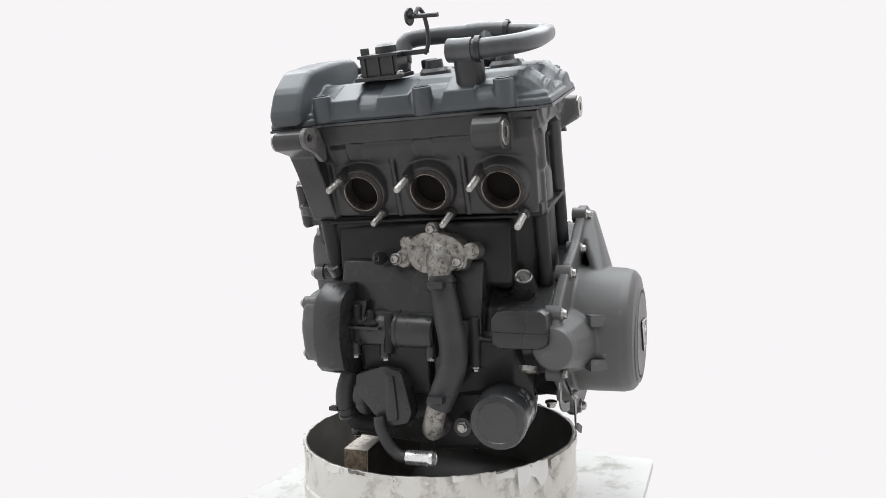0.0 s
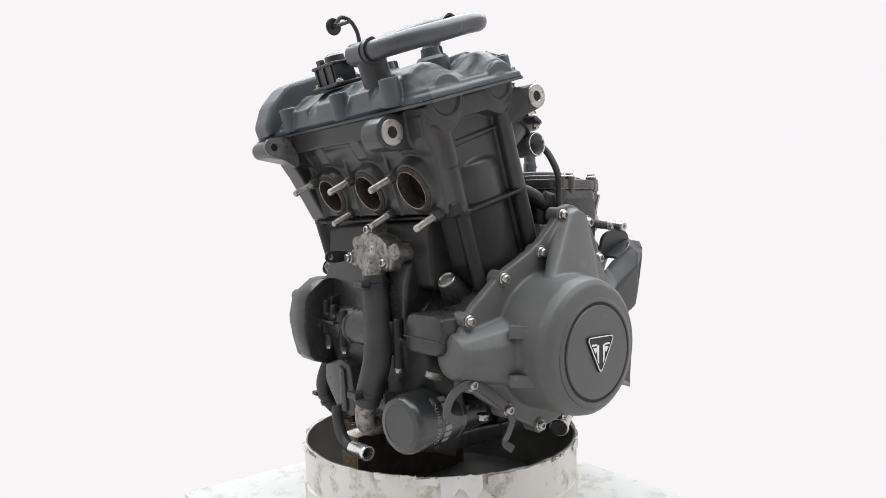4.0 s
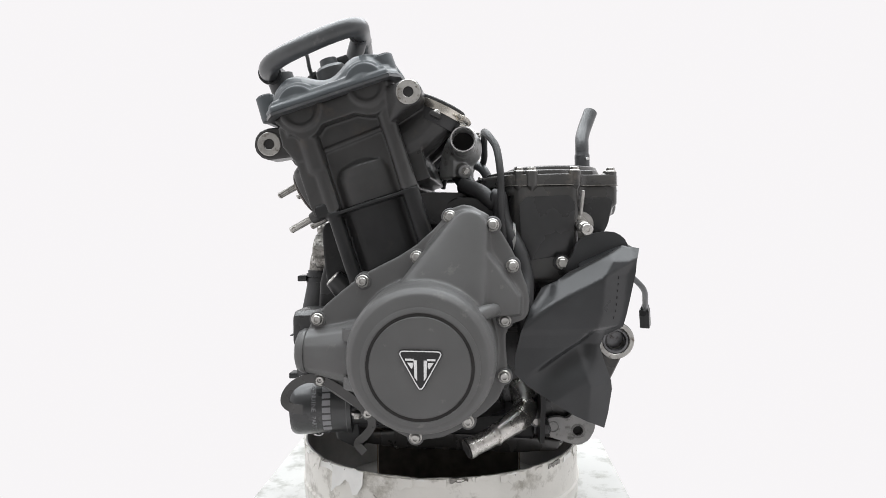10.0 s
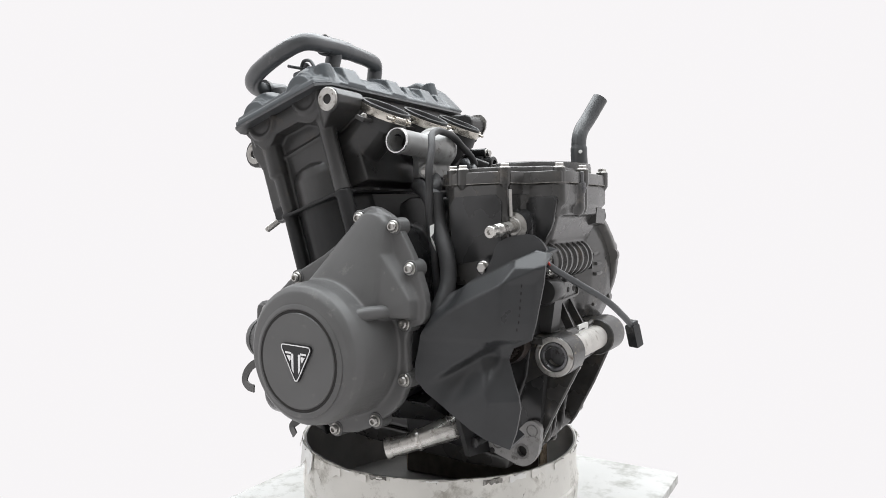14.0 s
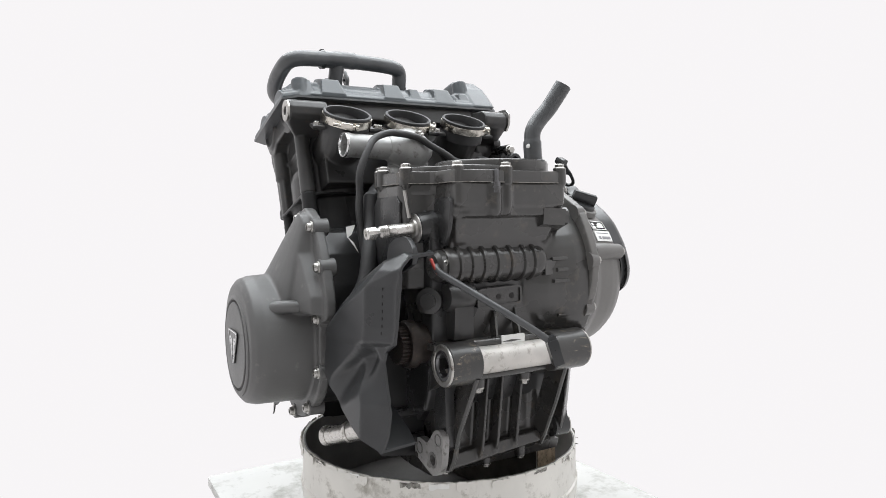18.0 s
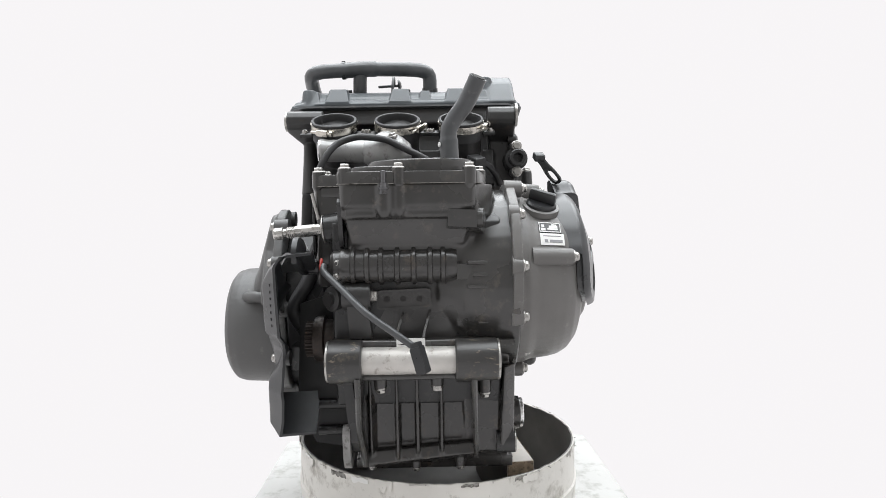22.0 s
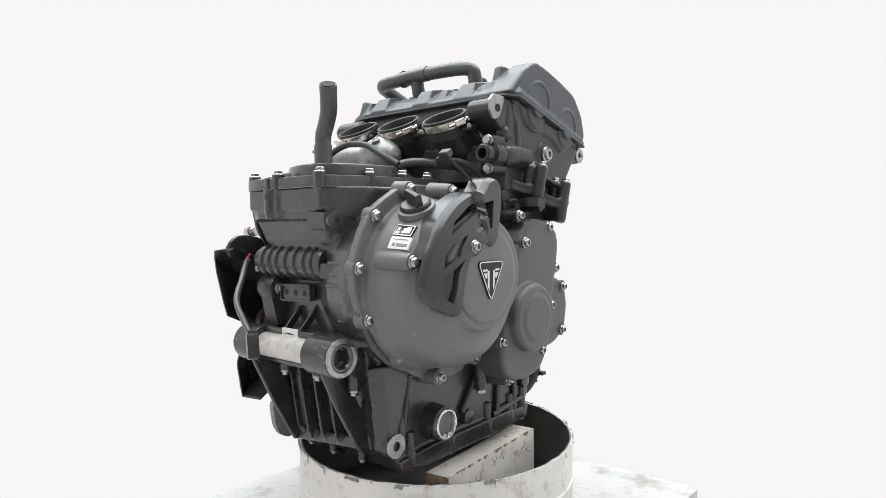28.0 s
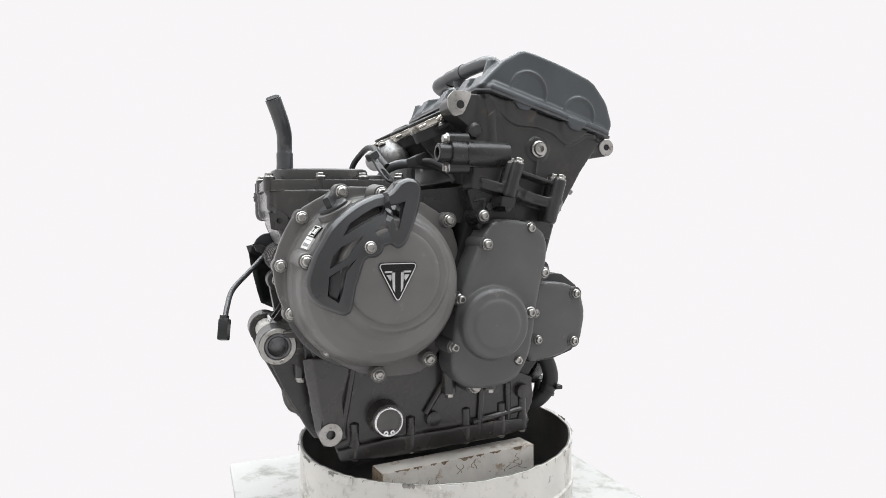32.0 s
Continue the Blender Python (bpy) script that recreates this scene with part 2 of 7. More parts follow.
def circle(x, y, r, n=24, a0=0.0, a1=360.0):
    full = abs(a1 - a0) >= 360
    return [(x + r * math.cos(radians(a0 + (a1 - a0) * i / (n if full else n - 1))), y + r * math.sin(radians(a0 + (a1 - a0) * i / (n if full else n - 1)))) for i in range(n)]


def axes(o, p, q, h):
    """The frame at o with its p, q and h directions."""
    return Matrix((Vector((p[0], q[0], h[0], o[0])), Vector((p[1], q[1], h[1], o[1])), Vector((p[2], q[2], h[2], o[2])), Vector((0, 0, 0, 1))))


def aim(o, d):
    """A frame at o whose h runs along d."""
    d = Vector(d).normalized()
    a = d.cross(Vector((0, 0, 1)))
    if a.length < 1e-3:
        a = Vector((1, 0, 0))
    a.normalize()
    return axes(o, a, d.cross(a), d)


LEFT = axes((0, 0, 0), (1, 0, 0), (0, 0, 1), (0, 1, 0))       # p, q, h = x, z, y
REAR = axes((0, 0, 0), (0, 1, 0), (0, 0, 1), (1, 0, 0))       # y, z, x
FLAT = axes((0, 0, 0), (1, 0, 0), (0, 1, 0), (0, 0, 1))       # x, y, z
CS, SN = math.cos(radians(17)), math.sin(radians(17))
HEAD_AT = (-0.1, 0, 0.405)
EU, EW = Vector((CS, 0, SN)), Vector((-SN, 0, CS))
HEAD = axes(HEAD_AT, EU, (0, 1, 0), EW)                       # u to the rear, v = y, w up the cylinders
HEAD_SIDE = axes(HEAD_AT, EU, EW, (0, 1, 0))                  # u, w, y
HEAD_FRONT = axes(HEAD_AT, (0, 1, 0), EW, -EU)                # y, w, forward


def tp(u, v, w):
    return HEAD @ Vector((u, v, w))


def link(name, me, parent=None, label="", category="", kind=""):
    ob = new(name, me)
    if parent is not None:
        ob.parent = parent
    return tagged(ob, label, category, "", kind)


def part(name, geo, mat, parent, label="", sharp=32.0):
    return link(name, geo.mesh(name, mat, sharp), parent, label)


CASTS = []


def cast(name, geo, mat, parent, label="", voxel=0.0022, smooth=4):
    """A part whose overlapping shells melt into one casting with soft fillets."""
    ob = link(name, geo.mesh(name, mat), parent, label)
    md = ob.modifiers.new("melt", "REMESH")
    md.mode, md.voxel_size, md.use_smooth_shade = "VOXEL", voxel, True
    sm = ob.modifiers.new("fillet", "SMOOTH")
    sm.factor, sm.iterations = 0.5, smooth
    CASTS.append((ob, mat))
    return ob


def settle_casts():
    dg = bpy.context.evaluated_depsgraph_get()
    for ob, mat in CASTS:
        me = bpy.data.meshes.new_from_object(ob.evaluated_get(dg))
        ob.modifiers.clear()
        ob.data = me
        if not me.materials:
            me.materials.append(mat)


SHARED = {}


def bolt(parent, at, d, r=0.006, kind="button", name="bolt", mat=None, flange=True):
    """A flanged bolt head that faces along d; its washer lies at the point."""
    key = (kind, r, flange, mat.name if mat else "")
    if key not in SHARED:
        g = Geo()
        e = Matrix.Identity(4)
        if flange:
            g.lathe(e, [(0, -0.002), (r * 1.25, -0.002), (r * 1.3, -0.0012), (r * 1.3, 0.0006), (r * 1.15, 0.0016), (0, 0.0016)], 20)
        if kind == "hex":
            g.lathe(e, [(0, 0), (r, 0), (r, r * 0.85), (r * 0.86, r * 1.0), (0, r * 1.0)], 6)
        else:
            h = r * 1.0
            g.lathe(e, [(0, 0), (r * 0.98, 0), (r * 1.0, h * 0.55), (r * 0.9, h * 0.85), (r * 0.72, h), (r * 0.5, h), (r * 0.46, h * 0.55), (0, h * 0.5)], 18)
        SHARED[key] = g.mesh(name, mat or STEEL)
    ob = link(name, SHARED[key], parent)
    ob.matrix_local = aim(at, d)
    return ob


def stud(parent, a, b, r=0.0045, name="stud"):
    """A threaded stud from a to b."""
    a, b = Vector(a), Vector(b)
    n = 64
    length = (b - a).length
    prof = [(0, 0)]
    for i in range(n):
        t = i / (n - 1)
        thread = r * (0.92 if (i % 2 and t > 0.35) else 1.0)
        prof.append((thread, t * length))
    prof.append((r * 0.7, length + r * 0.3))
    prof.append((0, length + r * 0.3))
    return part(name, Geo().lathe(aim(a, b - a), prof, 14), MACHINED, parent, "threaded steel stud")


def plate(m, outer, holes, h0, h1, warp=None, step=0.007):
    """A flat plate with holes, drawn out between h0 and h1; warp moves its points."""
    bm = bmesh.new()
    for lp in (outer, *holes):
        vs = [bm.verts.new((p, q, h0)) for p, q in lp]
        for i in range(len(vs)):
            bm.edges.new((vs[i - 1], vs[i]))
    bmesh.ops.triangle_fill(bm, use_beauty=True, edges=bm.edges[:])
    if warp:
        for _ in range(6):
            long_ = [e for e in bm.edges if e.calc_length() > step]
            if long_:
                bmesh.ops.subdivide_edges(bm, edges=long_, cuts=1)
                bmesh.ops.triangulate(bm, faces=bm.faces[:])
    up = bmesh.ops.extrude_face_region(bm, geom=bm.faces[:])
    for v in up["geom"]:
        if isinstance(v, bmesh.types.BMVert):
            v.co.z = h1
    bm.verts.index_update()
    gg = Geo()
    gg.add([m @ Vector(warp(v.co) if warp else v.co) for v in bm.verts], [[v.index for v in f.verts] for f in bm.faces])
    bm.free()
    return gg


# ---- the studio ----
g = Geo()
NA = 64
span = [radians(-42 + 264 * i / (NA - 1)) for i in range(NA)]
prof = [(3.0, 0.0)] + [(3.0 + 1.2 * math.sin(radians(a)), 1.2 - 1.2 * math.cos(radians(a))) for a in range(10, 91, 10)] + [(4.2, 4.0)]
loops = [[(r * math.cos(a), r * math.sin(a), h - 0.014) for a in span] for r, h in prof]
g.v = [p for lp in loops for p in lp]
g.f = [(j * NA + i, j * NA + i + 1, (j + 1) * NA + i + 1, (j + 1) * NA + i) for j in range(len(loops) - 1) for i in range(NA - 1)] + [tuple(range(NA - 1, -1, -1))]
# The sweep emits its white itself, lights the engine and takes no shadows.
SWEEP = bpy.data.materials.new("glowing_white_sweep")
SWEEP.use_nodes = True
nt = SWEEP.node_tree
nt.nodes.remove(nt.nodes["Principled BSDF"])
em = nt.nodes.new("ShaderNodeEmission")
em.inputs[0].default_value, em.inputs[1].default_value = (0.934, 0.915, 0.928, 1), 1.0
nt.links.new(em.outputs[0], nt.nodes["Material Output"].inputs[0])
link("backdrop", g.mesh("backdrop", SWEEP, 60), None, "plain white seamless backdrop curving up from the floor, made to glow", "backdrop", "structure")

FLOORPAINT = material("pale_studio_floor_paint", (0.55, 0.55, 0.555), 0.6, vary=0.05, scale=3, bump=0.1, grain=60)
link("floor", Geo().lathe(Matrix.Translation((0, 0, -0.06)), [(0, 0), (6.5, 0), (6.5, 0.040), (0, 0.040)], 64).mesh("floor", FLOORPAINT), None, "plain pale painted studio floor", "floor", "structure")

TURNING = []

# ---- board and drum ----
board = part("turntable_board", Geo().prism(FLAT, rounded([(-0.291, -0.289), (0.293, -0.287), (0.29, 0.29), (-0.292, 0.288)], 2, 0.01), -0.014, 0.0, 0.001), BOARD, None)
tagged(board, "square white painted board with scuffs and grey stains", "board")
TURNING.append((board, 0.0))

drum = new("drum")
tagged(drum, "cut-down round steel drum, scuffed white outside and dark inside", "drum")
DX, DY, DR, DTOP = 0.004, -0.001, 0.2035, -0.068 + LIFT
SEG = 180


def rim_top(a):
    """The height of the drum's cut rim, which is not quite level, at the angle a."""
    return DTOP + 0.0043 - 0.0021 * math.cos(a) - 0.0038 * math.sin(a)


def wall_shell(r0, r1, mat, name, label):
    gg = Geo()
    loops = []
    for r, zf in ((r0, 0), (r0, 0.2), (r0, 0.5), (r0, 0.52), (r0, 0.8), (r0, 1), (r1, 1), (r1, 0.5), (r1, 0)):
        lp = []
        for i in range(SEG):
            a = 2 * math.pi * i / SEG
            rag = 0.0012 * noise.noise((math.cos(a) * 9, math.sin(a) * 9, 2.0)) + 0.0012 * noise.noise((math.cos(a) * 40, math.sin(a) * 40, 5.0))
            top = rim_top(a) + rag
            bulge = 0.0012 * noise.noise((math.cos(a) * 4, math.sin(a) * 4, zf * 3)) + (0.0025 if zf == 0.5 and r == r0 and r0 > r1 else 0.0)
            lp.append((DX + (r + bulge) * math.cos(a), DY + (r + bulge) * math.sin(a), 0.0005 + (top - 0.0005) * zf))
        loops.append(lp)
    gg.rings(loops, closed=True)
    return part(name, gg, mat, drum, label)


wall_shell(DR, DR - 0.0022, DRUM_OUT, "outer_wall", "scuffed white painted wall")
wall_shell(DR - 0.0023, DR - 0.0042, DRUM_IN, "lining", "dark grey inner wall")
part("drum_floor", Geo().lathe(axes((DX, DY, 0), (1, 0, 0), (0, 1, 0), (0, 0, 1)), [(0, 0.001), (DR - 0.005, 0.001), (DR - 0.005, 0.004), (0, 0.004)], 64), FLOORGRIME, drum, "grimy dark drum floor")
TURNING.append((drum, 0.0))

# ---- the engine ----
engine = new("motorcycle_engine")
tagged(engine, "used black three-cylinder motorcycle engine with graphite covers, standing in a drum", "engine")
TURNING.append((engine, LIFT))

# crankcase and gearbox
g = Geo()
g.prism(LEFT, rounded([(-0.135, 0.215), (-0.150, 0.16), (-0.145, 0.06), (-0.105, 0.012), (0.185, 0.012), (0.215, 0.085), (0.216, 0.20), (0.215, 0.27), (0.10, 0.285), (0.02, 0.285), (-0.02, 0.225)], 1), -0.125, 0.075)
g.prism(LEFT, rounded([(-0.115, 0.155), (-0.135, 0.10), (-0.11, 0.05), (0.07, 0.03), (0.10, 0.10), (0.09, 0.20), (0.05, 0.255), (0.01, 0.225), (-0.06, 0.18)], 1), -0.206, -0.10)
crankcase = cast("crankcase", g, BLACK, engine, "satin black cast crankcase")
g = Geo()
g.hull([Vector(p) for p in ((0.19, -0.110, 0.225), (0.19, 0.05, 0.225), (0.19, -0.112, 0.28), (0.246, -0.108, 0.275), (0.246, 0.042, 0.275), (0.19, 0.06, 0.28), (0.229, -0.100, 0.228), (0.229, 0.03, 0.228))])
g.prism(FLAT, rounded([(0.09, -0.10), (0.115, -0.1495), (0.193, -0.1495), (0.197, -0.112), (0.246, -0.110), (0.246, 0.044), (0.19, 0.07), (0.09, 0.07)], 1, 0.12), 0.258, 0.297)
g.prism(FLAT, rounded([(0.09, -0.10), (0.115, -0.1495), (0.192, -0.1495), (0.198, -0.110), (0.228, -0.104), (0.228, 0.036), (0.19, 0.066), (0.09, 0.07)], 1, 0.15), 0.205, 0.28)
g.prism(FLAT, rounded([(0.09, -0.10), (0.117, -0.149), (0.186, -0.149), (0.204, -0.11), (0.217, 0.03), (0.19, 0.08), (0.09, 0.08)], 1, 0.15), 0.175, 0.25)
g.prism(FLAT, rounded([(0.09, -0.10), (0.12, -0.126), (0.20, -0.126), (0.215, -0.10), (0.217, 0.03), (0.19, 0.08), (0.09, 0.08)], 1, 0.15), 0.105, 0.19)
g.prism(REAR, rounded([(0.022, 0.124), (0.086, 0.136), (0.088, 0.196), (0.030, 0.200), (0.022, 0.180)], 1, 0.1), 0.20, 0.2225)
g.prism(FLAT, rounded([(0.15, -0.112), (0.2445, -0.1115), (0.2500, -0.104), (0.2500, 0.038), (0.2445, 0.0455), (0.15, 0.046)], 1, 0.2), 0.2695, 0.2970, 0.0, 0.003)
for y, z0, r in ((-0.0600, 0.2615, 0.0095), (-0.0425, 0.2640, 0.0070)):
    g.lathe(axes((0.2465, y, z0), (1, 0, 0), (0, 1, 0), (0, 0, 1)), [(0, -0.006), (r * 0.7, -0.003), (r, 0.004), (r, 0.297 - z0), (0, 0.297 - z0)], 20)
for y in (-0.098, -0.078, -0.026, 0.004):
    g.hull([Vector((x, y + k * 0.0035, z)) for x, z in ((0.215, 0.275), (0.246, 0.275), (0.240, 0.262), (0.226, 0.236), (0.215, 0.236)) for k in (-1, 1)])
CLX, CLZ = 0.125, 0.176
g.lathe(axes((CLX, 0, CLZ), (1, 0, 0), (0, 0, 1), (0, 1, 0)), [(0, 0.0), (0.095, 0.0), (0.108, 0.03), (0.116, 0.07), (0.118, 0.0965), (0, 0.0965)], 48)
gearbox = cast("gearbox_case", g, GEAR, engine, "worn black cast gearbox case")
g = Geo()
g.prism(LEFT, rounded([(-0.02, 0.25), (-0.10, 0.235), (-0.10, 0.06), (-0.06, 0.02), (0.02, 0.02), (0.03, 0.1), (0.01, 0.2)], 1), 0.0, 0.098)
g.lathe(axes((0.0, 0, 0.1), (1, 0, 0), (0, 0, 1), (0, -1, 0)), [(0, 0.1), (0.092, 0.1), (0.092, 0.209), (0, 0.209)], 40)
g.prism(LEFT, [(0.02, -0.035), (0.136, -0.042), (0.142, 0.0), (0.190, 0.05), (0.02, 0.05)], -0.112, -0.08)
g.hull([Vector(p) for p in ((-0.130, -0.05, 0.03), (-0.125, -0.17, 0.03), (-0.130, -0.05, -0.045), (-0.122, -0.150, -0.030), (-0.09, -0.05, -0.055), (-0.09, -0.15, -0.045), (-0.09, -0.18, 0.03), (-0.09, -0.05, 0.03))])
g.hull([Vector(p) for p in ((-0.162, -0.058, 0.100), (-0.162, 0.040, 0.100), (-0.142, -0.052, 0.030), (-0.142, 0.040, 0.030), (-0.10, -0.06, 0.02), (-0.10, 0.05, 0.02), (-0.10, -0.06, 0.12), (-0.10, 0.05, 0.12))])
g.hull([Vector(p) for p in ((-0.150, -0.075, 0.115), (-0.148, -0.165, 0.100), (-0.138, -0.070, 0.030), (-0.130, -0.160, 0.045), (-0.10, -0.06, 0.02), (-0.10, -0.18, 0.03), (-0.10, -0.06, 0.12), (-0.10, -0.18, 0.12))])
for y, z0, z1 in ((0.042, 0.098, 0.146), (0.022, 0.112, 0.140), (-0.004, 0.085, 0.135)):
    g.lathe(aim((-0.163, y, z0), (0, 0, 1)), [(0, 0), (0.0070, 0), (0.0060, z1 - z0), (0, z1 - z0)], 18)
for y, z0, z1 in ((-0.118, 0.072, 0.135), (-0.104, 0.088, 0.130)):
    g.lathe(aim((-0.153, y, z0), (0, 0, 1)), [(0, 0), (0.0066, 0), (0.0060, z1 - z0), (0, z1 - z0)], 18)
g.box(pose(-0.160, 0.034, 0.122), 0.020, 0.050, 0.006, 0.001)
g.box(pose(-0.158, -0.030, 0.119), 0.016, 0.060, 0.004, 0.001)
g.box(pose(-0.150, -0.120, 0.108), 0.014, 0.044, 0.004, 0.001)
g.prism(LEFT, rounded([(-0.134, 0.250), (-0.132, 0.205), (-0.128, 0.170), (-0.080, 0.170), (-0.095, 0.235), (-0.105, 0.262)], 1, 0.15), -0.158, 0.085)
cast("front_crankcase", g, SHADE_BLACK, engine, "satin black cast front crankcase")

# sump
g = Geo()
g.prism(LEFT, rounded([(-0.115, 0.03), (-0.118, -0.01), (-0.10, -0.048), (0.165, -0.058), (0.182, -0.03), (0.195, 0.07), (0.21, 0.1), (0.10, 0.09)], 1, 0.15), -0.10, 0.085)
g.prism(LEFT, rounded([(-0.11, -0.03), (-0.10, -0.055), (0.168, -0.064), (0.175, -0.04)], 1, 0.2), -0.106, 0.092)
for y, dx in ((-0.084, -0.004), (-0.0515, 0.004), (-0.027, 0.0), (0.002, 0.0)):
    g.prism(LEFT, [(0.165, -0.045), (0.196 + dx, -0.036), (0.202 + dx, -0.024), (0.216 + dx, 0.070), (0.19, 0.085)], y - 0.0019, y + 0.0019)
g.hull([Vector(p) for p in ((0.202, 0.026, 0.076), (0.200, 0.090, 0.076), (0.182, 0.034, -0.036), (0.180, 0.090, -0.036), (0.17, 0.034, -0.03), (0.16, 0.09, -0.03), (0.18, 0.03, 0.076), (0.17, 0.09, 0.076))])
g.hull([Vector(p) for p in ((0.165, -0.094, -0.050), (0.165, 0.048, -0.050), (0.194, -0.094, -0.046), (0.199, 0.046, -0.031), (0.190, -0.094, -0.030), (0.194, 0.046, -0.018), (0.165, -0.094, -0.030), (0.165, 0.046, -0.018))])
g.hull([Vector(p) for p in ((0.204, -0.112, 0.078), (0.202, -0.078, 0.078), (0.186, -0.094, -0.040), (0.184, -0.080, -0.044), (0.17, -0.094, -0.04), (0.17, -0.08, -0.04), (0.18, -0.112, 0.078), (0.18, -0.08, 0.078))])
g.hull([Vector(p) for p in ((0.15, 0.072, 0.08), (0.215, 0.078, 0.078), (0.15, 0.072, -0.04), (0.200, 0.074, -0.020), (0.185, 0.092, -0.036), (0.15, 0.09, 0.08), (0.203, 0.092, 0.08))])
sump = cast("sump", g, SUMP, engine, "ribbed black cast sump", 0.0018, 3)

# swing arm pivot
for y0, y1, fy in ((-0.127, -0.088, -1), (0.018, 0.067, 1)):
    pg = Geo()
    pg.ring(axes((0.2425, 0, 0.0945), (1, 0, 0), (0, 0, 1), (0, 1, 0)), [(0.0140, y0), (0.0232, y0), (0.0244, y0 + 0.0015), (0.0244, y1 - 0.0015), (0.0232, y1), (0.0140, y1)], 40)
    pg.hull([Vector((0.232, y, z)) for y in (y0 + 0.002, y1 - 0.002) for z in (0.074, 0.115)] + [Vector((0.19, y, z)) for y in (y0 + 0.004, y1 - 0.004) for z in (0.05, 0.118)])
    boss = part("pivot_boss", pg, SCUFFED, engine, "black pivot boss with a scratched bare face")
    end = y0 if fy < 0 else y1
    pv = axes((0.2425, end, 0.0945), (1, 0, 0), (0, 0, 1), (0, fy, 0))
    part("bush", Geo().ring(pv, [(0.0172, -0.006), (0.0236, -0.006), (0.0236, 0.0012), (0.0226, 0.0020), (0.0180, 0.0020), (0.0172, 0.0012)], 40), MACHINED, boss, "bare worn boss face")
    part("bush", Geo().ring(pv, [(0.0120, -0.008), (0.0170, -0.008), (0.0170, 0.0004), (0.0160, 0.0012), (0.0135, 0.0012), (0.0120, -0.0010)], 40), DARKSTEEL, boss, "oily steel bush")
    part("bore", Geo().lathe(axes((0.2425, end, 0.0945), (1, 0, 0), (0, 0, 1), (0, fy, 0)), [(0, -0.0170), (0.0124, -0.0170), (0.0124, -0.0155), (0, -0.0153)], 28), DARKSTEEL, boss, "dark pivot bore")
for z in (0.0755, 0.1135):
    part("pivot_rail", Geo().tube([(0.236, -0.092, z), (0.239, -0.035, z), (0.236, 0.022, z)], 0.0048, 12, 4), GEAR, engine, "cast rail beside the pivot tube")
part("pivot_tube", Geo().ring(axes((0.2425, 0, 0.0945), (1, 0, 0), (0, 0, 1), (0, 1, 0)), [(0.0125, -0.124), (0.0158, -0.124), (0.0158, 0.064), (0.0125, 0.064)], 32), PIVOT, engine, "bare alloy pivot tube")

# cylinders
g = Geo()
g.prism(HEAD, rounded([(-0.058, -0.165), (0.048, -0.165), (0.052, 0.098), (-0.080, 0.108)], 1, 0.08), -0.245, -0.128)
for y, r in ((-0.138, 0.058), (-0.048, 0.059), (0.045, 0.059)):
    g.lathe(axes(tp(-0.005, y, 0), EU, (0, 1, 0), EW), [(0, -0.24), (r, -0.24), (r, -0.13), (0, -0.13)], 40)
for u, v, r in ((-0.050, -0.1905, 0.0088), (0.048, -0.1900, 0.0108), (-0.075, 0.10, 0.013)):
    g.lathe(axes(tp(u, v, 0), EU, (0, 1, 0), EW), [(0, -0.23), (r, -0.23), (r, -0.13), (0, -0.13)], 20)
g.prism(HEAD_SIDE, [(-0.050, -0.131), (0.044, -0.131), (0.042, -0.24), (-0.050, -0.24)], -0.1825, -0.15)
g.prism(HEAD, rounded([(-0.066, -0.2005), (0.058, -0.2005), (0.060, 0.105), (-0.088, 0.115)], 1, 0.08), -0.1355, -0.131)
g.box(axes(tp(-0.058, -0.19, -0.125), EU, (0, 1, 0), EW), 0.026, 0.016, 0.018, 0.003)
cylinders = cast("cylinder_block", g, SHADE_BLACK, engine, "satin black cylinder block", 0.0018, 3)

# head
PORT_OUT = Vector((-0.885, 0, -0.465)).normalized()
PORT_UP = Vector((-0.465, 0, 0.885)).normalized()
g = Geo()
fp = plate(HEAD_FRONT, [(-0.195, -0.128), (0.100, -0.128), (0.112, -0.06), (0.112, -0.01), (-0.198, -0.01)], [circle(v, -0.091, 0.0252, 28) for v in (0.037, -0.059, -0.154)], 0.040, 0.0745)
g.add(fp.v, fp.f)
g.hull([tp(u, v, w) for u, w in ((-0.06, -0.02), (-0.082, -0.012), (-0.084, -0.035), (-0.0745, -0.058), (-0.06, -0.06)) for v in (-0.198, 0.11)])
g.prism(HEAD, rounded([(-0.079, -0.203), (0.070, -0.205), (0.078, 0.124), (-0.116, 0.122), (-0.10, 0.07)], 1, 0.05), -0.026, -0.001)
g.prism(HEAD, rounded([(-0.062, -0.165), (0.050, -0.165), (0.056, 0.10), (-0.062, 0.10)], 1, 0.06), -0.131, -0.01)
g.prism(HEAD_SIDE, [(-0.116, -0.01), (0.078, -0.01), (0.070, -0.06), (0.056, -0.131), (-0.080, -0.131), (-0.098, -0.06)], 0.085, 0.123)
g.prism(HEAD_SIDE, rounded([(-0.0835, -0.002), (0.0715, -0.002), (0.0643, -0.0161), (0.053, -0.0290), (0.0398, -0.0360), (0.0285, -0.0335), (0.0073, -0.0223), (-0.0167, -0.0215), (-0.0288, -0.0268), (-0.0400, -0.0362), (-0.0584, -0.0362), (-0.0686, -0.0238), (-0.0773, -0.0132)], 1, 0.15), -0.2040, -0.15)
g.prism(HEAD_SIDE, [(-0.050, -0.02), (0.046, -0.02), (0.044, -0.131), (-0.050, -0.131)], -0.1835, -0.15)
g.hull([tp(u, v, w) for u, w in ((-0.038, -0.052), (0.040, -0.048), (0.040, -0.052), (-0.038, -0.057)) for v in (-0.170, -0.1865)])
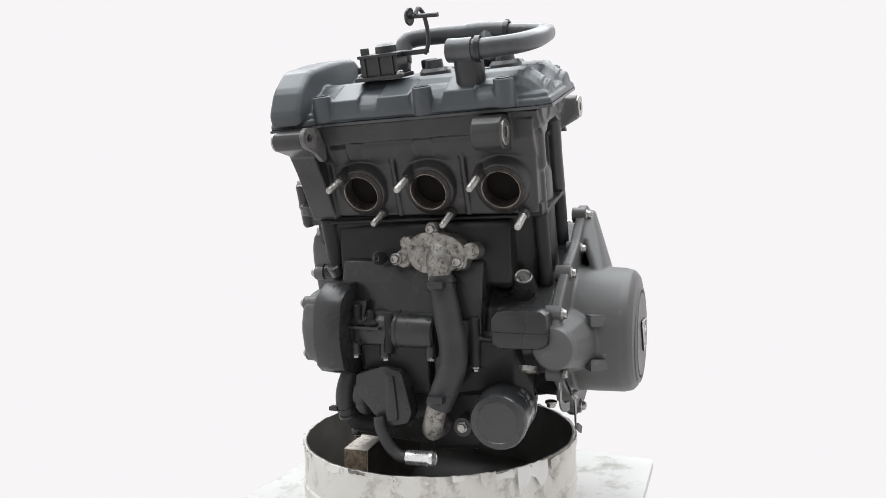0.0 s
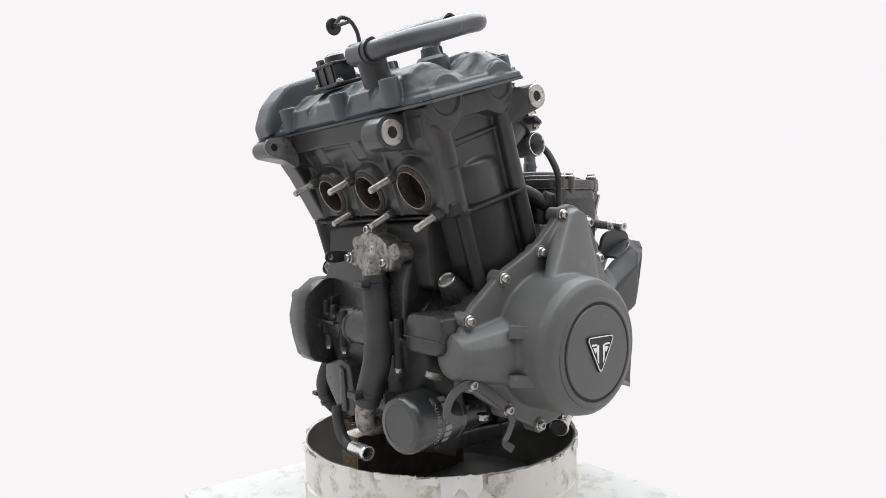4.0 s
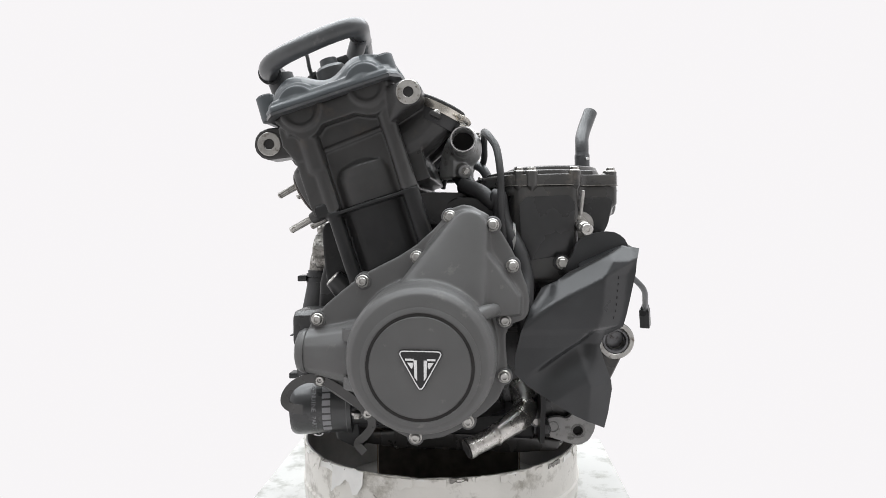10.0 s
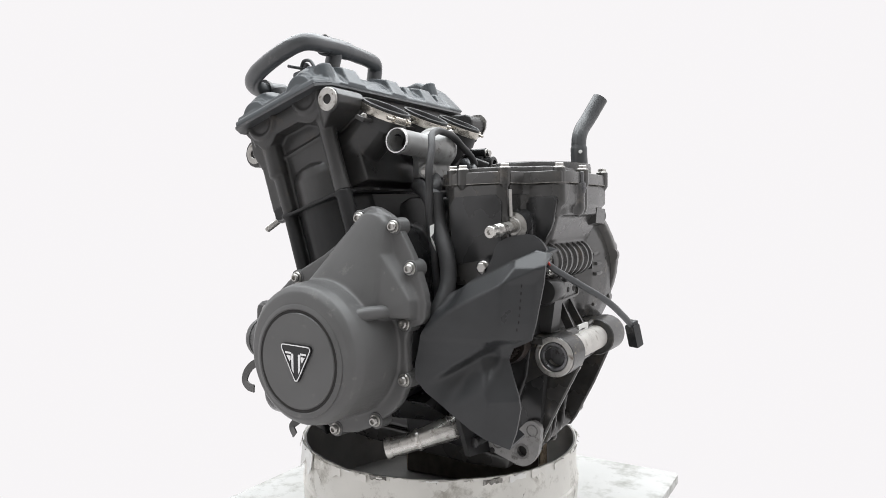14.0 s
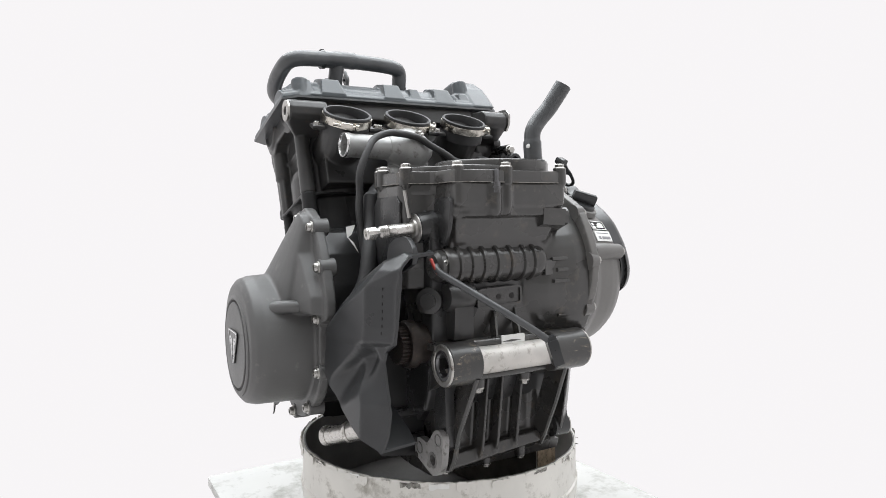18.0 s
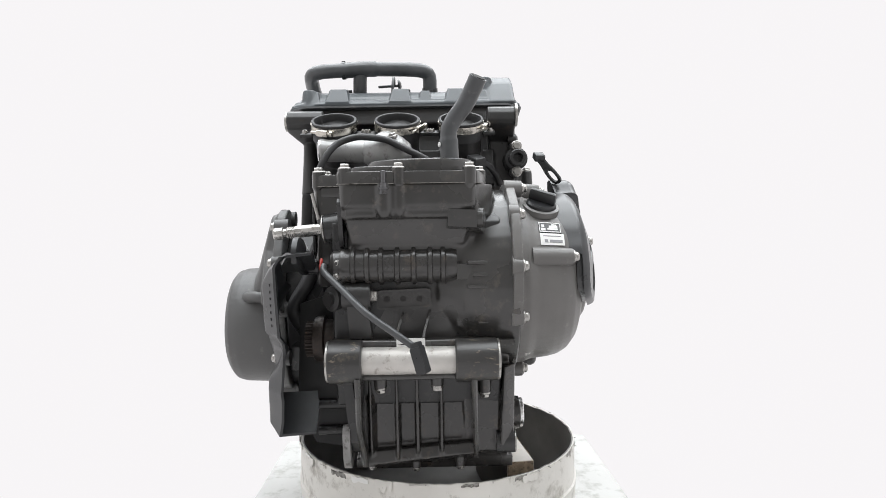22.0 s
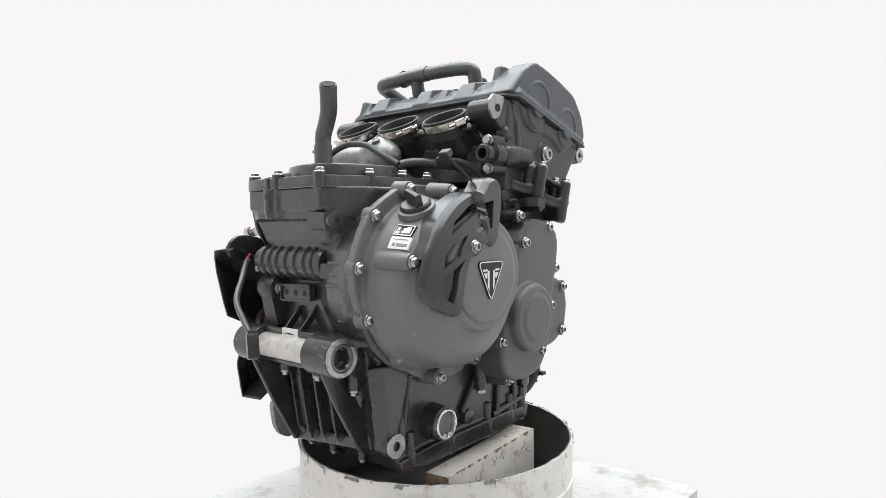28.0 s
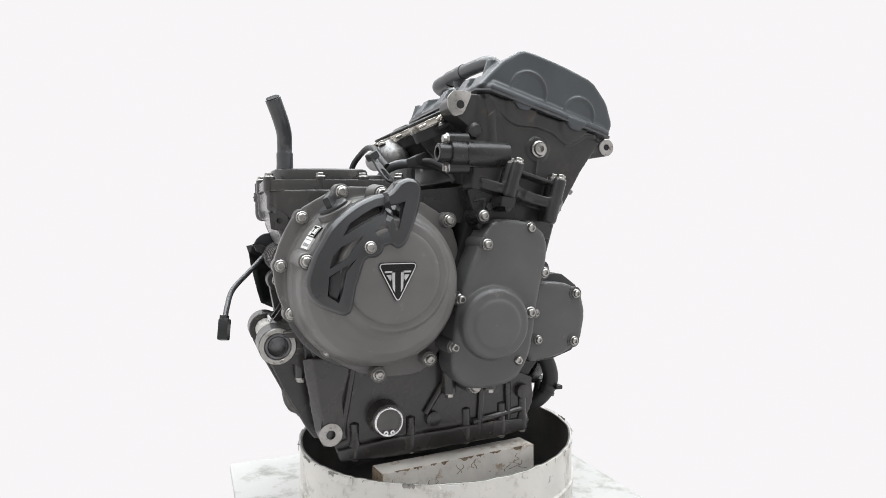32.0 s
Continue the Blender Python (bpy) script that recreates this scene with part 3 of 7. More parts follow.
for du, dw, r in ((-0.047, 0.0, 0.026), (0.038, 0.0, 0.024)):
    g.lathe(axes(tp(du, 0, dw), EU, EW, (0, -1, 0)), [(0, 0.16), (r, 0.16), (r, 0.2060), (r - 0.0015, 0.2076), (r - 0.0055, 0.2076), (r - 0.0075, 0.2050), (0, 0.2050)], 40)
g.lathe(axes(tp(-0.002, -0.1380, 0), EU, (0, 1, 0), EW), [(0, -0.131), (0.0570, -0.131), (0.0570, -0.096), (0.0535, -0.084), (0.0450, -0.076), (0.02, -0.072), (0, -0.071)], 48)
g.lathe(axes(tp(-0.052, -0.1900, 0), EU, (0, 1, 0), EW), [(0, -0.080), (0.0095, -0.080), (0.0132, -0.0755), (0.0135, -0.020), (0, -0.020)], 28)
g.lathe(axes(tp(-0.050, -0.1915, 0), EU, (0, 1, 0), EW), [(0, -0.131), (0.0082, -0.131), (0.0086, -0.070), (0, -0.070)], 24)
g.lathe(axes(tp(0.048, -0.1900, 0), EU, (0, 1, 0), EW), [(0, -0.131), (0.0110, -0.131), (0.0104, -0.080), (0.0112, -0.020), (0, -0.020)], 28)
for v in (0.037, -0.059, -0.154):
    g.ring(axes((-0.1525, v, 0.2915), (0, 1, 0), PORT_UP, PORT_OUT), [(0.0255, -0.03), (0.040, -0.03), (0.036, -0.010), (0.0320, -0.001), (0.0300, 0.0005), (0.0255, 0.0005)], 40)
    g.hull([tp(u, v + dv, w) for u, w in ((-0.055, -0.045), (-0.074, -0.055), (-0.060, -0.08)) for dv in (-0.024, 0.024)])
    g.hull([tp(u, v + dv, w) for u, w in ((-0.055, -0.030), (-0.088, -0.025), (-0.080, -0.05), (-0.06, -0.07)) for dv in (-0.012, 0.012)])
for v in (-0.106, -0.011, 0.085):
    g.hull([tp(u, v + dv, w) for u, w in ((-0.05, -0.05), (-0.080, -0.05), (-0.05, -0.13), (-0.078, -0.128)) for dv in (-0.003, 0.003)])
g.prism(HEAD_SIDE, rounded([(-0.112, -0.003), (-0.092, -0.006), (-0.078, -0.022), (-0.065, -0.0327), (-0.050, -0.028), (-0.038, -0.0234), (-0.011, -0.0232), (0.0166, -0.0306), (0.030, -0.0288), (0.046, -0.021), (0.058, -0.008), (0.074, -0.003)], 1, 0.15), 0.10, 0.1275, 0.0015)
for u, r in ((-0.066, 0.0215), (0.018, 0.0235)):                      # half rounds below the joint
    g.prism(HEAD_SIDE, [(u + r * math.cos(radians(a)), -0.002 + r * math.sin(radians(a))) for a in range(180, 361, 10)], 0.10, 0.1300, 0.0012)
g.lathe(aim(tp(-0.023, 0.115, -0.051), (0, 1, 0)), [(0, 0), (0.0215, 0), (0.0175, 0.009), (0.0160, 0.0112), (0, 0.0112)], 32)
g.prism(HEAD, [(-0.0745, 0.115), (0.0485, 0.115), (0.0485, 0.128), (0.0244, 0.136), (0.014, 0.152), (0.006, 0.156), (-0.004, 0.151), (-0.014, 0.1445), (-0.030, 0.1425), (-0.043, 0.147), (-0.052, 0.156), (-0.062, 0.156), (-0.070, 0.148), (-0.0745, 0.136)], -0.1185, -0.1130, 0.0012, 0.0012)
g.prism(HEAD, [(-0.0745, 0.115), (0.046, 0.115), (0.046, 0.127), (0.0244, 0.134), (0.014, 0.150), (0.006, 0.154), (-0.004, 0.149), (-0.014, 0.1425), (-0.030, 0.1405), (-0.043, 0.145), (-0.052, 0.154), (-0.062, 0.154), (-0.070, 0.146), (-0.0745, 0.134)], -0.1275, -0.1203, 0.0012, 0.0012)
for u, v, w0, w1, r in ((0.0110, 0.1480, -0.1330, -0.0835, 0.0086), (0.0125, 0.1290, -0.125, -0.0825, 0.0080), (-0.0560, 0.1480, -0.1470, -0.0855, 0.0088), (-0.0556, 0.1300, -0.125, -0.0840, 0.0080)):
    g.lathe(axes(tp(u, v, 0), EU, (0, 1, 0), EW), [(0, w0), (r * 0.8, w0), (r, w0 + 0.004), (r, w1), (0, w1)], 24)
for u, w0 in ((0.0115, -0.125), (-0.0558, -0.145)):                   # webs behind the columns
    g.hull([tp(u + du, v, w) for du in (-0.0035, 0.0035) for v in (0.118, 0.147) for w in (w0, -0.0865)])
g.hull([tp(u, v, w) for u in (0.004, -0.050) for v in (0.118, 0.1440) for w in (-0.0945, -0.0895)])
g.hull([tp(u, v, w) for u, w in ((-0.0272, -0.066), (-0.0300, -0.090)) for v in (0.118, 0.1265) for u in (u - 0.0012, u + 0.0012)])
g.hull([tp(u, v, w) for u, w in ((0.052, -0.022), (0.060, -0.030), (0.044, -0.072), (0.036, -0.068)) for v in (0.115, 0.1262)])
# engine mounts
g.hull([tp(-0.105 + 0.020 * math.cos(a), v, -0.022 + 0.020 * math.sin(a)) for a in np.linspace(0, 6.28, 14)[:-1] for v in (-0.172, -0.137)] + [tp(-0.06, v, w) for v in (-0.168, -0.139) for w in (-0.01, -0.05)])
g.hull([tp(-0.131 + 0.013 * math.cos(a), v, -0.012 + 0.013 * math.sin(a)) for a in np.linspace(0, 6.28, 12)[:-1] for v in (0.074, 0.118)] + [tp(-0.08, v, w) for v in (0.076, 0.118) for w in (0.0, -0.05)])
g.hull([tp(0.084 + 0.016 * math.cos(a), v, -0.026 + 0.016 * math.sin(a)) for a in np.linspace(0, 6.28, 12)[:-1] for v in (-0.219, -0.165)] + [tp(0.05, v, w) for v in (-0.2, -0.17) for w in (-0.01, -0.05)])
g.hull([tp(0.102 + 0.015 * math.cos(a), v, -0.030 + 0.015 * math.sin(a)) for a in np.linspace(0, 6.28, 12)[:-1] for v in (0.080, 0.121)] + [tp(0.06, v, w) for v in (0.085, 0.12) for w in (0.0, -0.06)])
# inlet tracts
for v in (-0.145, -0.053, 0.040):
    g.tube([tp(0.04, v, -0.07), (-0.015, v, 0.36), (0.012, v, 0.387)], 0.031, 24, 4)
g.prism(HEAD, [(0.03, -0.17), (0.075, -0.17), (0.075, 0.09), (0.03, 0.09)], -0.125, -0.07)
head = cast("cylinder_head", g, HEADBLACK, engine, "black cylinder head with baked-on road dirt", 0.0016, 4)

for v in (0.037, -0.059, -0.154):
    pm = axes((-0.1525, v, 0.2915), (0, 1, 0), PORT_UP, PORT_OUT)
    port = part("exhaust_port", Geo().ring(pm, [(0.0222, -0.022), (0.0262, -0.022), (0.0300, -0.010), (0.0292, 0.0015), (0.0262, 0.0035), (0.0245, 0.0035), (0.0232, 0.0010), (0.0222, -0.004)], 48), RUST, head, "rusty exhaust port")
    part("port_seat", Geo().ring(pm, [(0.0232, -0.001), (0.0244, -0.001), (0.0244, 0.0040), (0.0240, 0.0044), (0.0232, 0.0038)], 48), SEAT, head, "worn bright port seat ring")
    part("port_throat", Geo().lathe(pm, [(0, -0.0150), (0.0226, -0.0150), (0.0226, -0.0138), (0, -0.0135)], 40), PITCH, head, "dark disc standing in for the unlit port throat")
for x, y, z in ((-0.199, 0.0588, 0.2930), (-0.198, -0.0361, 0.2915), (-0.196, -0.1290, 0.2900), (-0.164, 0.0150, 0.2510), (-0.166, -0.0820, 0.2480), (-0.167, -0.1775, 0.2450)):
    tip = Vector((x, y, z))
    part("stud_boss", Geo().lathe(aim(tip - PORT_OUT * 0.060, PORT_OUT), [(0, 0), (0.0105, 0), (0.0080, 0.024), (0.0066, 0.030), (0.0058, 0.0315), (0, 0.0315)], 20), HEADBLACK, head, "cast stud boss")
    stud(head, tip - PORT_OUT * 0.050, tip)


def face_ring(parent, at, d, r0, r1, h, mat=MACHINED, name="machined_face", dark=True):
    ob = part(name, Geo().ring(aim(at, d), [(r0, -0.003), (r1, -0.003), (r1, h - 0.0006), (r1 - 0.0008, h), (r0 + 0.0006, h), (r0, h - 0.0006)], 32), mat, parent, "bare machined boss face")
    if dark:
        # A flat dark disc stands in for the hole's unlit inside.
        part("bore", Geo().lathe(aim(at, d), [(0, -0.001), (r0 + 0.0004, -0.001), (r0 + 0.0004, 0.0006), (0, 0.0006)], 24), NEAR_BLACK, parent, "dark bolt bore")
    return ob


face_ring(head, tp(-0.105, -0.1722, -0.022), (0, -1, 0), 0.0066, 0.0150, 0.0018)
lug_line = rounded([(-0.146, -0.006), (-0.136, 0.004), (-0.110, 0.000), (-0.100, -0.026), (-0.103, -0.044), (-0.110, -0.044), (-0.122, -0.030), (-0.142, -0.020)], 2, 0.18)
part("machined_face", plate(HEAD_SIDE, lug_line, [circle(-0.131, -0.010, 0.0055, 18)], 0.0690, 0.0750), WORN, head, "worn grey mounting lug face")
part("bore", Geo().lathe(aim(tp(-0.131, 0.0745, -0.010), (0, -1, 0)), [(0, 0), (0.0062, 0), (0.0062, 0.001), (0, 0.001)], 18), NEAR_BLACK, head, "dark bolt bore")
face_ring(head, tp(-0.131, 0.1182, -0.012), (0, 1, 0), 0.0045, 0.012, 0.0015)
face_ring(head, tp(0.084, -0.2195, -0.026), (0, -1, 0), 0.0062, 0.0145, 0.0020)
plate_pts = rounded([(0.090, -0.009), (0.104, -0.011), (0.116, -0.015), (0.1215, -0.026), (0.117, -0.039), (0.106, -0.048), (0.094, -0.040)], 1, 0.15)
mount = part("machined_face", Geo().prism(HEAD_SIDE, plate_pts, 0.120, 0.1235, 0.0006), MACHINED, head, "bare machined mount pad")
part("bore", Geo().lathe(aim(tp(0.102, 0.1237, -0.030), (0, 1, 0)), [(0, -0.001), (0.0055, -0.001), (0.0055, 0.0004), (0, 0.0004)], 20), NEAR_BLACK, head, "dark bolt bore")
plug = part("head_plug", Geo().lathe(aim(tp(-0.023, 0.1265, -0.051), (0, 1, 0)), [(0, 0), (0.0115, 0), (0.0115, 0.003), (0.0095, 0.0045), (0.0085, 0.0075), (0.006, 0.0085), (0.0042, 0.0085), (0.0036, 0.004), (0, 0.004)], 30), STEEL, head, "bright steel plug bolt with washer")

# valve cover
g = Geo()
COVER_LINE = rounded([(-0.088, -0.2215), (0.078, -0.2175), (0.083, 0.1345), (-0.125, 0.131), (-0.119, 0.085), (-0.10, 0.068)], 1, 0.06)
g.prism(HEAD, COVER_LINE, 0.0015, 0.010, 0.004)
g.prism(HEAD, inset(COVER_LINE, 0.004), 0.004, 0.016, 0.004)
camel = rounded([(-0.090, -0.018), (-0.088, 0.006), (-0.076, 0.032), (-0.058, 0.0445), (-0.040, 0.0440), (-0.022, 0.032), (-0.006, 0.0265), (0.009, 0.0315), (0.026, 0.0425), (0.044, 0.0430), (0.064, 0.028), (0.079, 0.005), (0.080, -0.018)], 1)
loops = []
for d, h in ((0.040, -0.2195), (0.031, -0.2165), (0.020, -0.2105), (0.011, -0.2035), (0.005, -0.1960), (0.0015, -0.1895), (0.0, -0.1820), (0.0, 0.09)):
    loops.append([HEAD_SIDE @ Vector((-0.005 + (p + 0.005) * (1 - 0.8 * d), max(q - d, 0.002), h)) for p, q in camel])
g.rings(loops)
for u, r in ((-0.047, 0.0230), (0.038, 0.0225)):                     # cam-end half discs
    half = [(u + r * math.cos(radians(a)), 0.003 + r * math.sin(radians(a))) for a in range(0, 181, 9)]
    g.prism(HEAD_SIDE, [(u - r, 0.002)] + half[::-1] + [(u + r, 0.002)], -0.185, -0.2155, 0.0010)
    rim = [(u + (r + 0.0045) * math.cos(radians(a)), 0.003 + (r + 0.0045) * math.sin(radians(a))) for a in range(0, 181, 9)]
    g.prism(HEAD_SIDE, [(u - r - 0.0045, 0.002)] + rim[::-1] + [(u + r + 0.0045, 0.002)], -0.185, -0.2085, 0.0016)
g.prism(HEAD_SIDE, rounded([(-0.106, 0.003), (-0.100, 0.018), (-0.084, 0.033), (-0.05, 0.039), (-0.03, 0.003)], 1, 0.2), -0.176, 0.086, 0.004, 0.008)
g.prism(HEAD_SIDE, rounded([(0.0, 0.003), (0.02, 0.040), (0.045, 0.036), (0.066, 0.022), (0.080, 0.006), (0.081, 0.003)], 1, 0.2), -0.186, 0.09, 0.004, 0.008)
g.prism(HEAD_SIDE, rounded([(-0.1265, 0.003), (-0.1275, 0.021), (-0.1100, 0.0475), (-0.0790, 0.0690), (-0.030, 0.0730), (0.010, 0.0735), (0.0370, 0.0715), (0.0600, 0.0480), (0.0700, 0.0310), (0.0835, 0.006), (0.0835, 0.003)], 1, 0.14), 0.082, 0.1262, 0.0048, 0.0058)
for u, w, r in ((-0.070, 0.014, 0.026), (0.014, 0.018, 0.029)):
    g.ring(axes(tp(u, 0, w), EU, EW, (0, 1, 0)), [(r - 0.003, 0.12), (r, 0.12), (r, 0.1285), (r - 0.003, 0.1285)], 40)
for u in (-0.066, 0.018):                                            # flange scallops round the cam ends
    g.prism(HEAD_SIDE, [(u - 0.0150, 0.006), (u - 0.0135, -0.001), (u - 0.0095, -0.0068), (u - 0.004, -0.0092), (u + 0.004, -0.0092), (u + 0.0095, -0.0068), (u + 0.0135, -0.001), (u + 0.0150, 0.006)], 0.1270, 0.1335, 0.001)
for v, wv in ((-0.146, 0.036), (-0.05, 0.034), (0.036, 0.036)):       # rear humps
    g.hull([tp(u, v + k * wv / 2 * s, w) for u, w, s in ((0.0815, 0.007, 1.0), (0.073, 0.033, 0.72), (0.045, 0.047, 0.68), (0.01, 0.043, 0.75), (0.0, 0.03, 0.9)) for k in (-1, 1)])
for v, wv in ((-0.185, 0.022), (-0.012, 0.018), (0.075, 0.018)):
    g.hull([tp(u, v + k * wv / 2 * s, w) for u, w, s in ((0.078, 0.008, 1.0), (0.072, 0.030, 0.8), (0.045, 0.04, 0.8), (0.03, 0.03, 0.9)) for k in (-1, 1)])
for v, wv in ((-0.120, 0.045), (-0.035, 0.05), (0.032, 0.045)):       # front humps
    g.hull([tp(u, v + k * wv / 2 * s, w) for u, w, s in ((-0.104, 0.006, 1.0), (-0.099, 0.028, 0.85), (-0.06, 0.044, 0.8), (-0.04, 0.03, 0.9)) for k in (-1, 1)])
for u, v, h in ((-0.092, -0.172, 0.036), (-0.100, -0.075, 0.036), (-0.100, 0.062, 0.036), (0.066, -0.190, 0.031), (0.056, 0.082, 0.056)):
    g.lathe(axes(tp(u, v, 0), EU, (0, 1, 0), EW), [(0, 0.004), (0.0125, 0.004), (0.0115, h), (0, h)], 24)
valve_cover = cast("valve_cover", g, CAM_BLACK, engine, "slate black valve cover with cam-end domes", 0.0014, 2)
part("gasket", Geo().prism(HEAD, inset(COVER_LINE, -0.0012), -0.0016, 0.0016), RUBBER, valve_cover, "thin black rubber gasket line")
for u, v, h in ((-0.092, -0.172, 0.036), (-0.100, -0.075, 0.036), (-0.100, 0.062, 0.036), (0.066, -0.190, 0.031)):
    part("cover_screw", Geo().lathe(axes(tp(u, v, h), EU, (0, 1, 0), EW), [(0, -0.002), (0.0085, -0.002), (0.0085, 0.001), (0.005, 0.0015), (0.004, 0.0005), (0, 0.0005)], 20), PLASTIC, valve_cover, "black cover screw")

# plug leads and breather hose on the valve cover
for v in (-0.150, -0.055, 0.040):
    cap = part("plug_cap", Geo().lathe(axes(tp(-0.005, v, 0), EU, (0, 1, 0), EW), [(0, 0.015), (0.021, 0.015), (0.020, 0.046), (0.017, 0.050), (0.012, 0.050), (0.011, 0.060), (0, 0.061)], 28), RUBBER, engine, "black rubber plug cap")
    part("connector", Geo().box(axes(tp(0.008, v + 0.012, 0.055), EU, (0, 1, 0), EW), 0.022, 0.014, 0.012, 0.002), PLASTIC, cap, "black plug connector")
part("flat_seal", Geo().prism(HEAD, rounded([(-0.055, -0.09), (0.0, -0.09), (0.0, 0.09), (-0.055, 0.09)], 2), 0.022, 0.034, 0.003), RUBBER, engine, "flat black rubber cover")
air_valve = part("air_valve", Geo().box(axes((-0.170, -0.008, 0.449), EU, (0, 1, 0), EW), 0.030, 0.050, 0.030, 0.004).lathe(axes((-0.170, -0.012, 0.460), EU, (0, 1, 0), EW), [(0, 0), (0.014, 0), (0.013, 0.012), (0.008, 0.015), (0, 0.015)], 24).box(axes((-0.178, 0.014, 0.462), EU, (0, 1, 0), EW), 0.008, 0.008, 0.016, 0.001).box(axes((-0.164, -0.045, 0.462), EU, (0, 1, 0), EW), 0.010, 0.040, 0.006, 0.001), PLASTIC, engine, "black plastic air valve block")
VA = axes((-0.170, -0.008, 0.449), EU, (0, 1, 0), EW)
part("valve_flange", Geo().box(VA @ pose(0, 0.002, -0.014), 0.040, 0.064, 0.005, 0.0015), PLASTIC, air_valve, "black valve flange")
part("valve_rim", Geo().box(VA @ pose(0, 0, 0.0125), 0.034, 0.054, 0.004, 0.0012), PLASTIC, air_valve)
for dv in (-0.019, 0.0, 0.019):
    part("valve_rib", Geo().box(VA @ pose(-0.0155, dv, -0.001), 0.003, 0.003, 0.024, 0.0008), PLASTIC, air_valve)
for dv in (-0.026, 0.029):
    bolt(air_valve, (VA @ pose(-0.012, dv, -0.0115)).translation, EW, 0.0040, "hex")
pipe = Geo().tube([(-0.2005, -0.112, 0.4490), (-0.2010, -0.135, 0.4475), (-0.1975, -0.160, 0.4480), (-0.1850, -0.180, 0.4520), (-0.1640, -0.192, 0.4595), (-0.135, -0.197, 0.470), (-0.106, -0.1965, 0.481), (-0.085, -0.193, 0.488), (-0.076, -0.180, 0.492), (-0.079, -0.150, 0.495), (-0.084, -0.115, 0.498), (-0.090, -0.075, 0.499), (-0.095, -0.035, 0.499), (-0.099, -0.014, 0.497), (-0.104, -0.005, 0.490), (-0.108, -0.004, 0.470), (-0.110, -0.004, 0.455)], 0.0114, 18, 5)
hose = part("breather_hose", pipe, RUBBER, engine, "grey-black rubber breather hose loop")
part("sleeve", Geo().tube([(-0.2004, -0.1080, 0.4492), (-0.2008, -0.122, 0.4480), (-0.2010, -0.138, 0.4475)], 0.0135, 20, 4), RUBBER, hose, "thicker rubber sleeve")
part("branch", Geo().tube([(-0.086, -0.115, 0.500), (-0.092, -0.117, 0.480), (-0.098, -0.118, 0.455)], 0.011, 18, 4).tube([(-0.084, -0.140, 0.496), (-0.086, -0.115, 0.4985), (-0.088, -0.090, 0.499)], 0.0125, 18, 3), RUBBER, hose, "moulded rubber branch")
part("spigot", Geo().tube([(-0.192, -0.128, 0.446), (-0.180, -0.128, 0.412)], 0.0175, 26, 2), PLASTIC, hose, "black breather spigot")
for at, d, r in (((-0.1998, -0.1440, 0.4475), (0.08, -1.0, 0.0), 0.0137), ((-0.0835, -0.142, 0.4958), (0.0, 1, 0.05), 0.0128), ((-0.110, -0.004, 0.468), (0.05, 0, 1), 0.0118)):
    part("hose_clip", Geo().ring(aim(at, d), [(r - 0.0012, -0.003), (r + 0.001, -0.003), (r + 0.001, 0.003), (r - 0.0012, 0.003)], 28).box(aim(Vector(at) + Vector((0, 0, r + 0.0005)), d), 0.004, 0.003, 0.006, 0.0008), PLASTIC, hose, "dark hose clip")
hook = part("cable_hook", Geo().tube([(-0.165, -0.062, 0.458), (-0.168, -0.068, 0.470), (-0.172, -0.068, 0.490), (-0.182, -0.067, 0.503), (-0.195, -0.067, 0.504), (-0.201, -0.067, 0.494)], 0.0026, 10, 6), PLASTIC, engine, "thin black wire hook")
part("cap_disc", Geo().lathe(aim((-0.200, -0.060, 0.494), (0.0, 1, 0.1)), [(0, 0), (0.010, 0), (0.0105, 0.0015), (0.009, 0.004), (0.004, 0.006), (0, 0.006)], 22).tube([(-0.200, -0.058, 0.494), (-0.200, -0.095, 0.492)], 0.0025, 10, 2), PLASTIC, hook, "black plastic cap with a pin")

# left cover
g = Geo()
g.prism(LEFT, rounded([(0.054, 0.274), (0.084, 0.258), (0.112, 0.209), (0.127, 0.165), (0.124, 0.138), (0.097, 0.129), (0.100, 0.067), (0.085, 0.035), (0.03, -0.003), (-0.012, -0.009), (-0.058, 0.015), (-0.118, 0.054), (-0.147, 0.082), (-0.150, 0.106), (-0.126, 0.148), (-0.074, 0.19), (-0.013, 0.22), (0.021, 0.25), (0.034, 0.268)], 1, 0.2), -0.206, -0.219)
AX, AZ = 0.003, 0.103
g.lathe(axes((AX, 0, AZ), (1, 0, 0), (0, 0, 1), (0, -1, 0)), [(0, 0.2), (0.086, 0.2), (0.0848, 0.245), (0.0832, 0.279), (0.0800, 0.2900), (0.0735, 0.2955), (0.0600, 0.2978), (0, 0.298)], 64)
g.hull([Vector((AX + 0.07 * math.cos(a), -0.262, AZ + 0.07 * math.sin(a))) for a in np.linspace(0.2, 2.9, 12)] + [Vector((0.055 + 0.022 * math.cos(a), -0.228, 0.245 + 0.02 * math.sin(a))) for a in np.linspace(0, 3.14, 8)] + [Vector((0.055 + 0.03 * math.cos(a), -0.21, 0.24 + 0.03 * math.sin(a))) for a in np.linspace(0, 3.14, 8)])
g.hull([Vector((-0.145, -0.215 + 0.024 * math.cos(a), 0.1 + 0.025 * math.sin(a))) for a in np.linspace(0, 6.0, 14)] + [Vector((-0.05, -0.212 + 0.050 * math.cos(a), 0.097 + 0.047 * math.sin(a))) for a in np.linspace(0, 6.0, 14)])
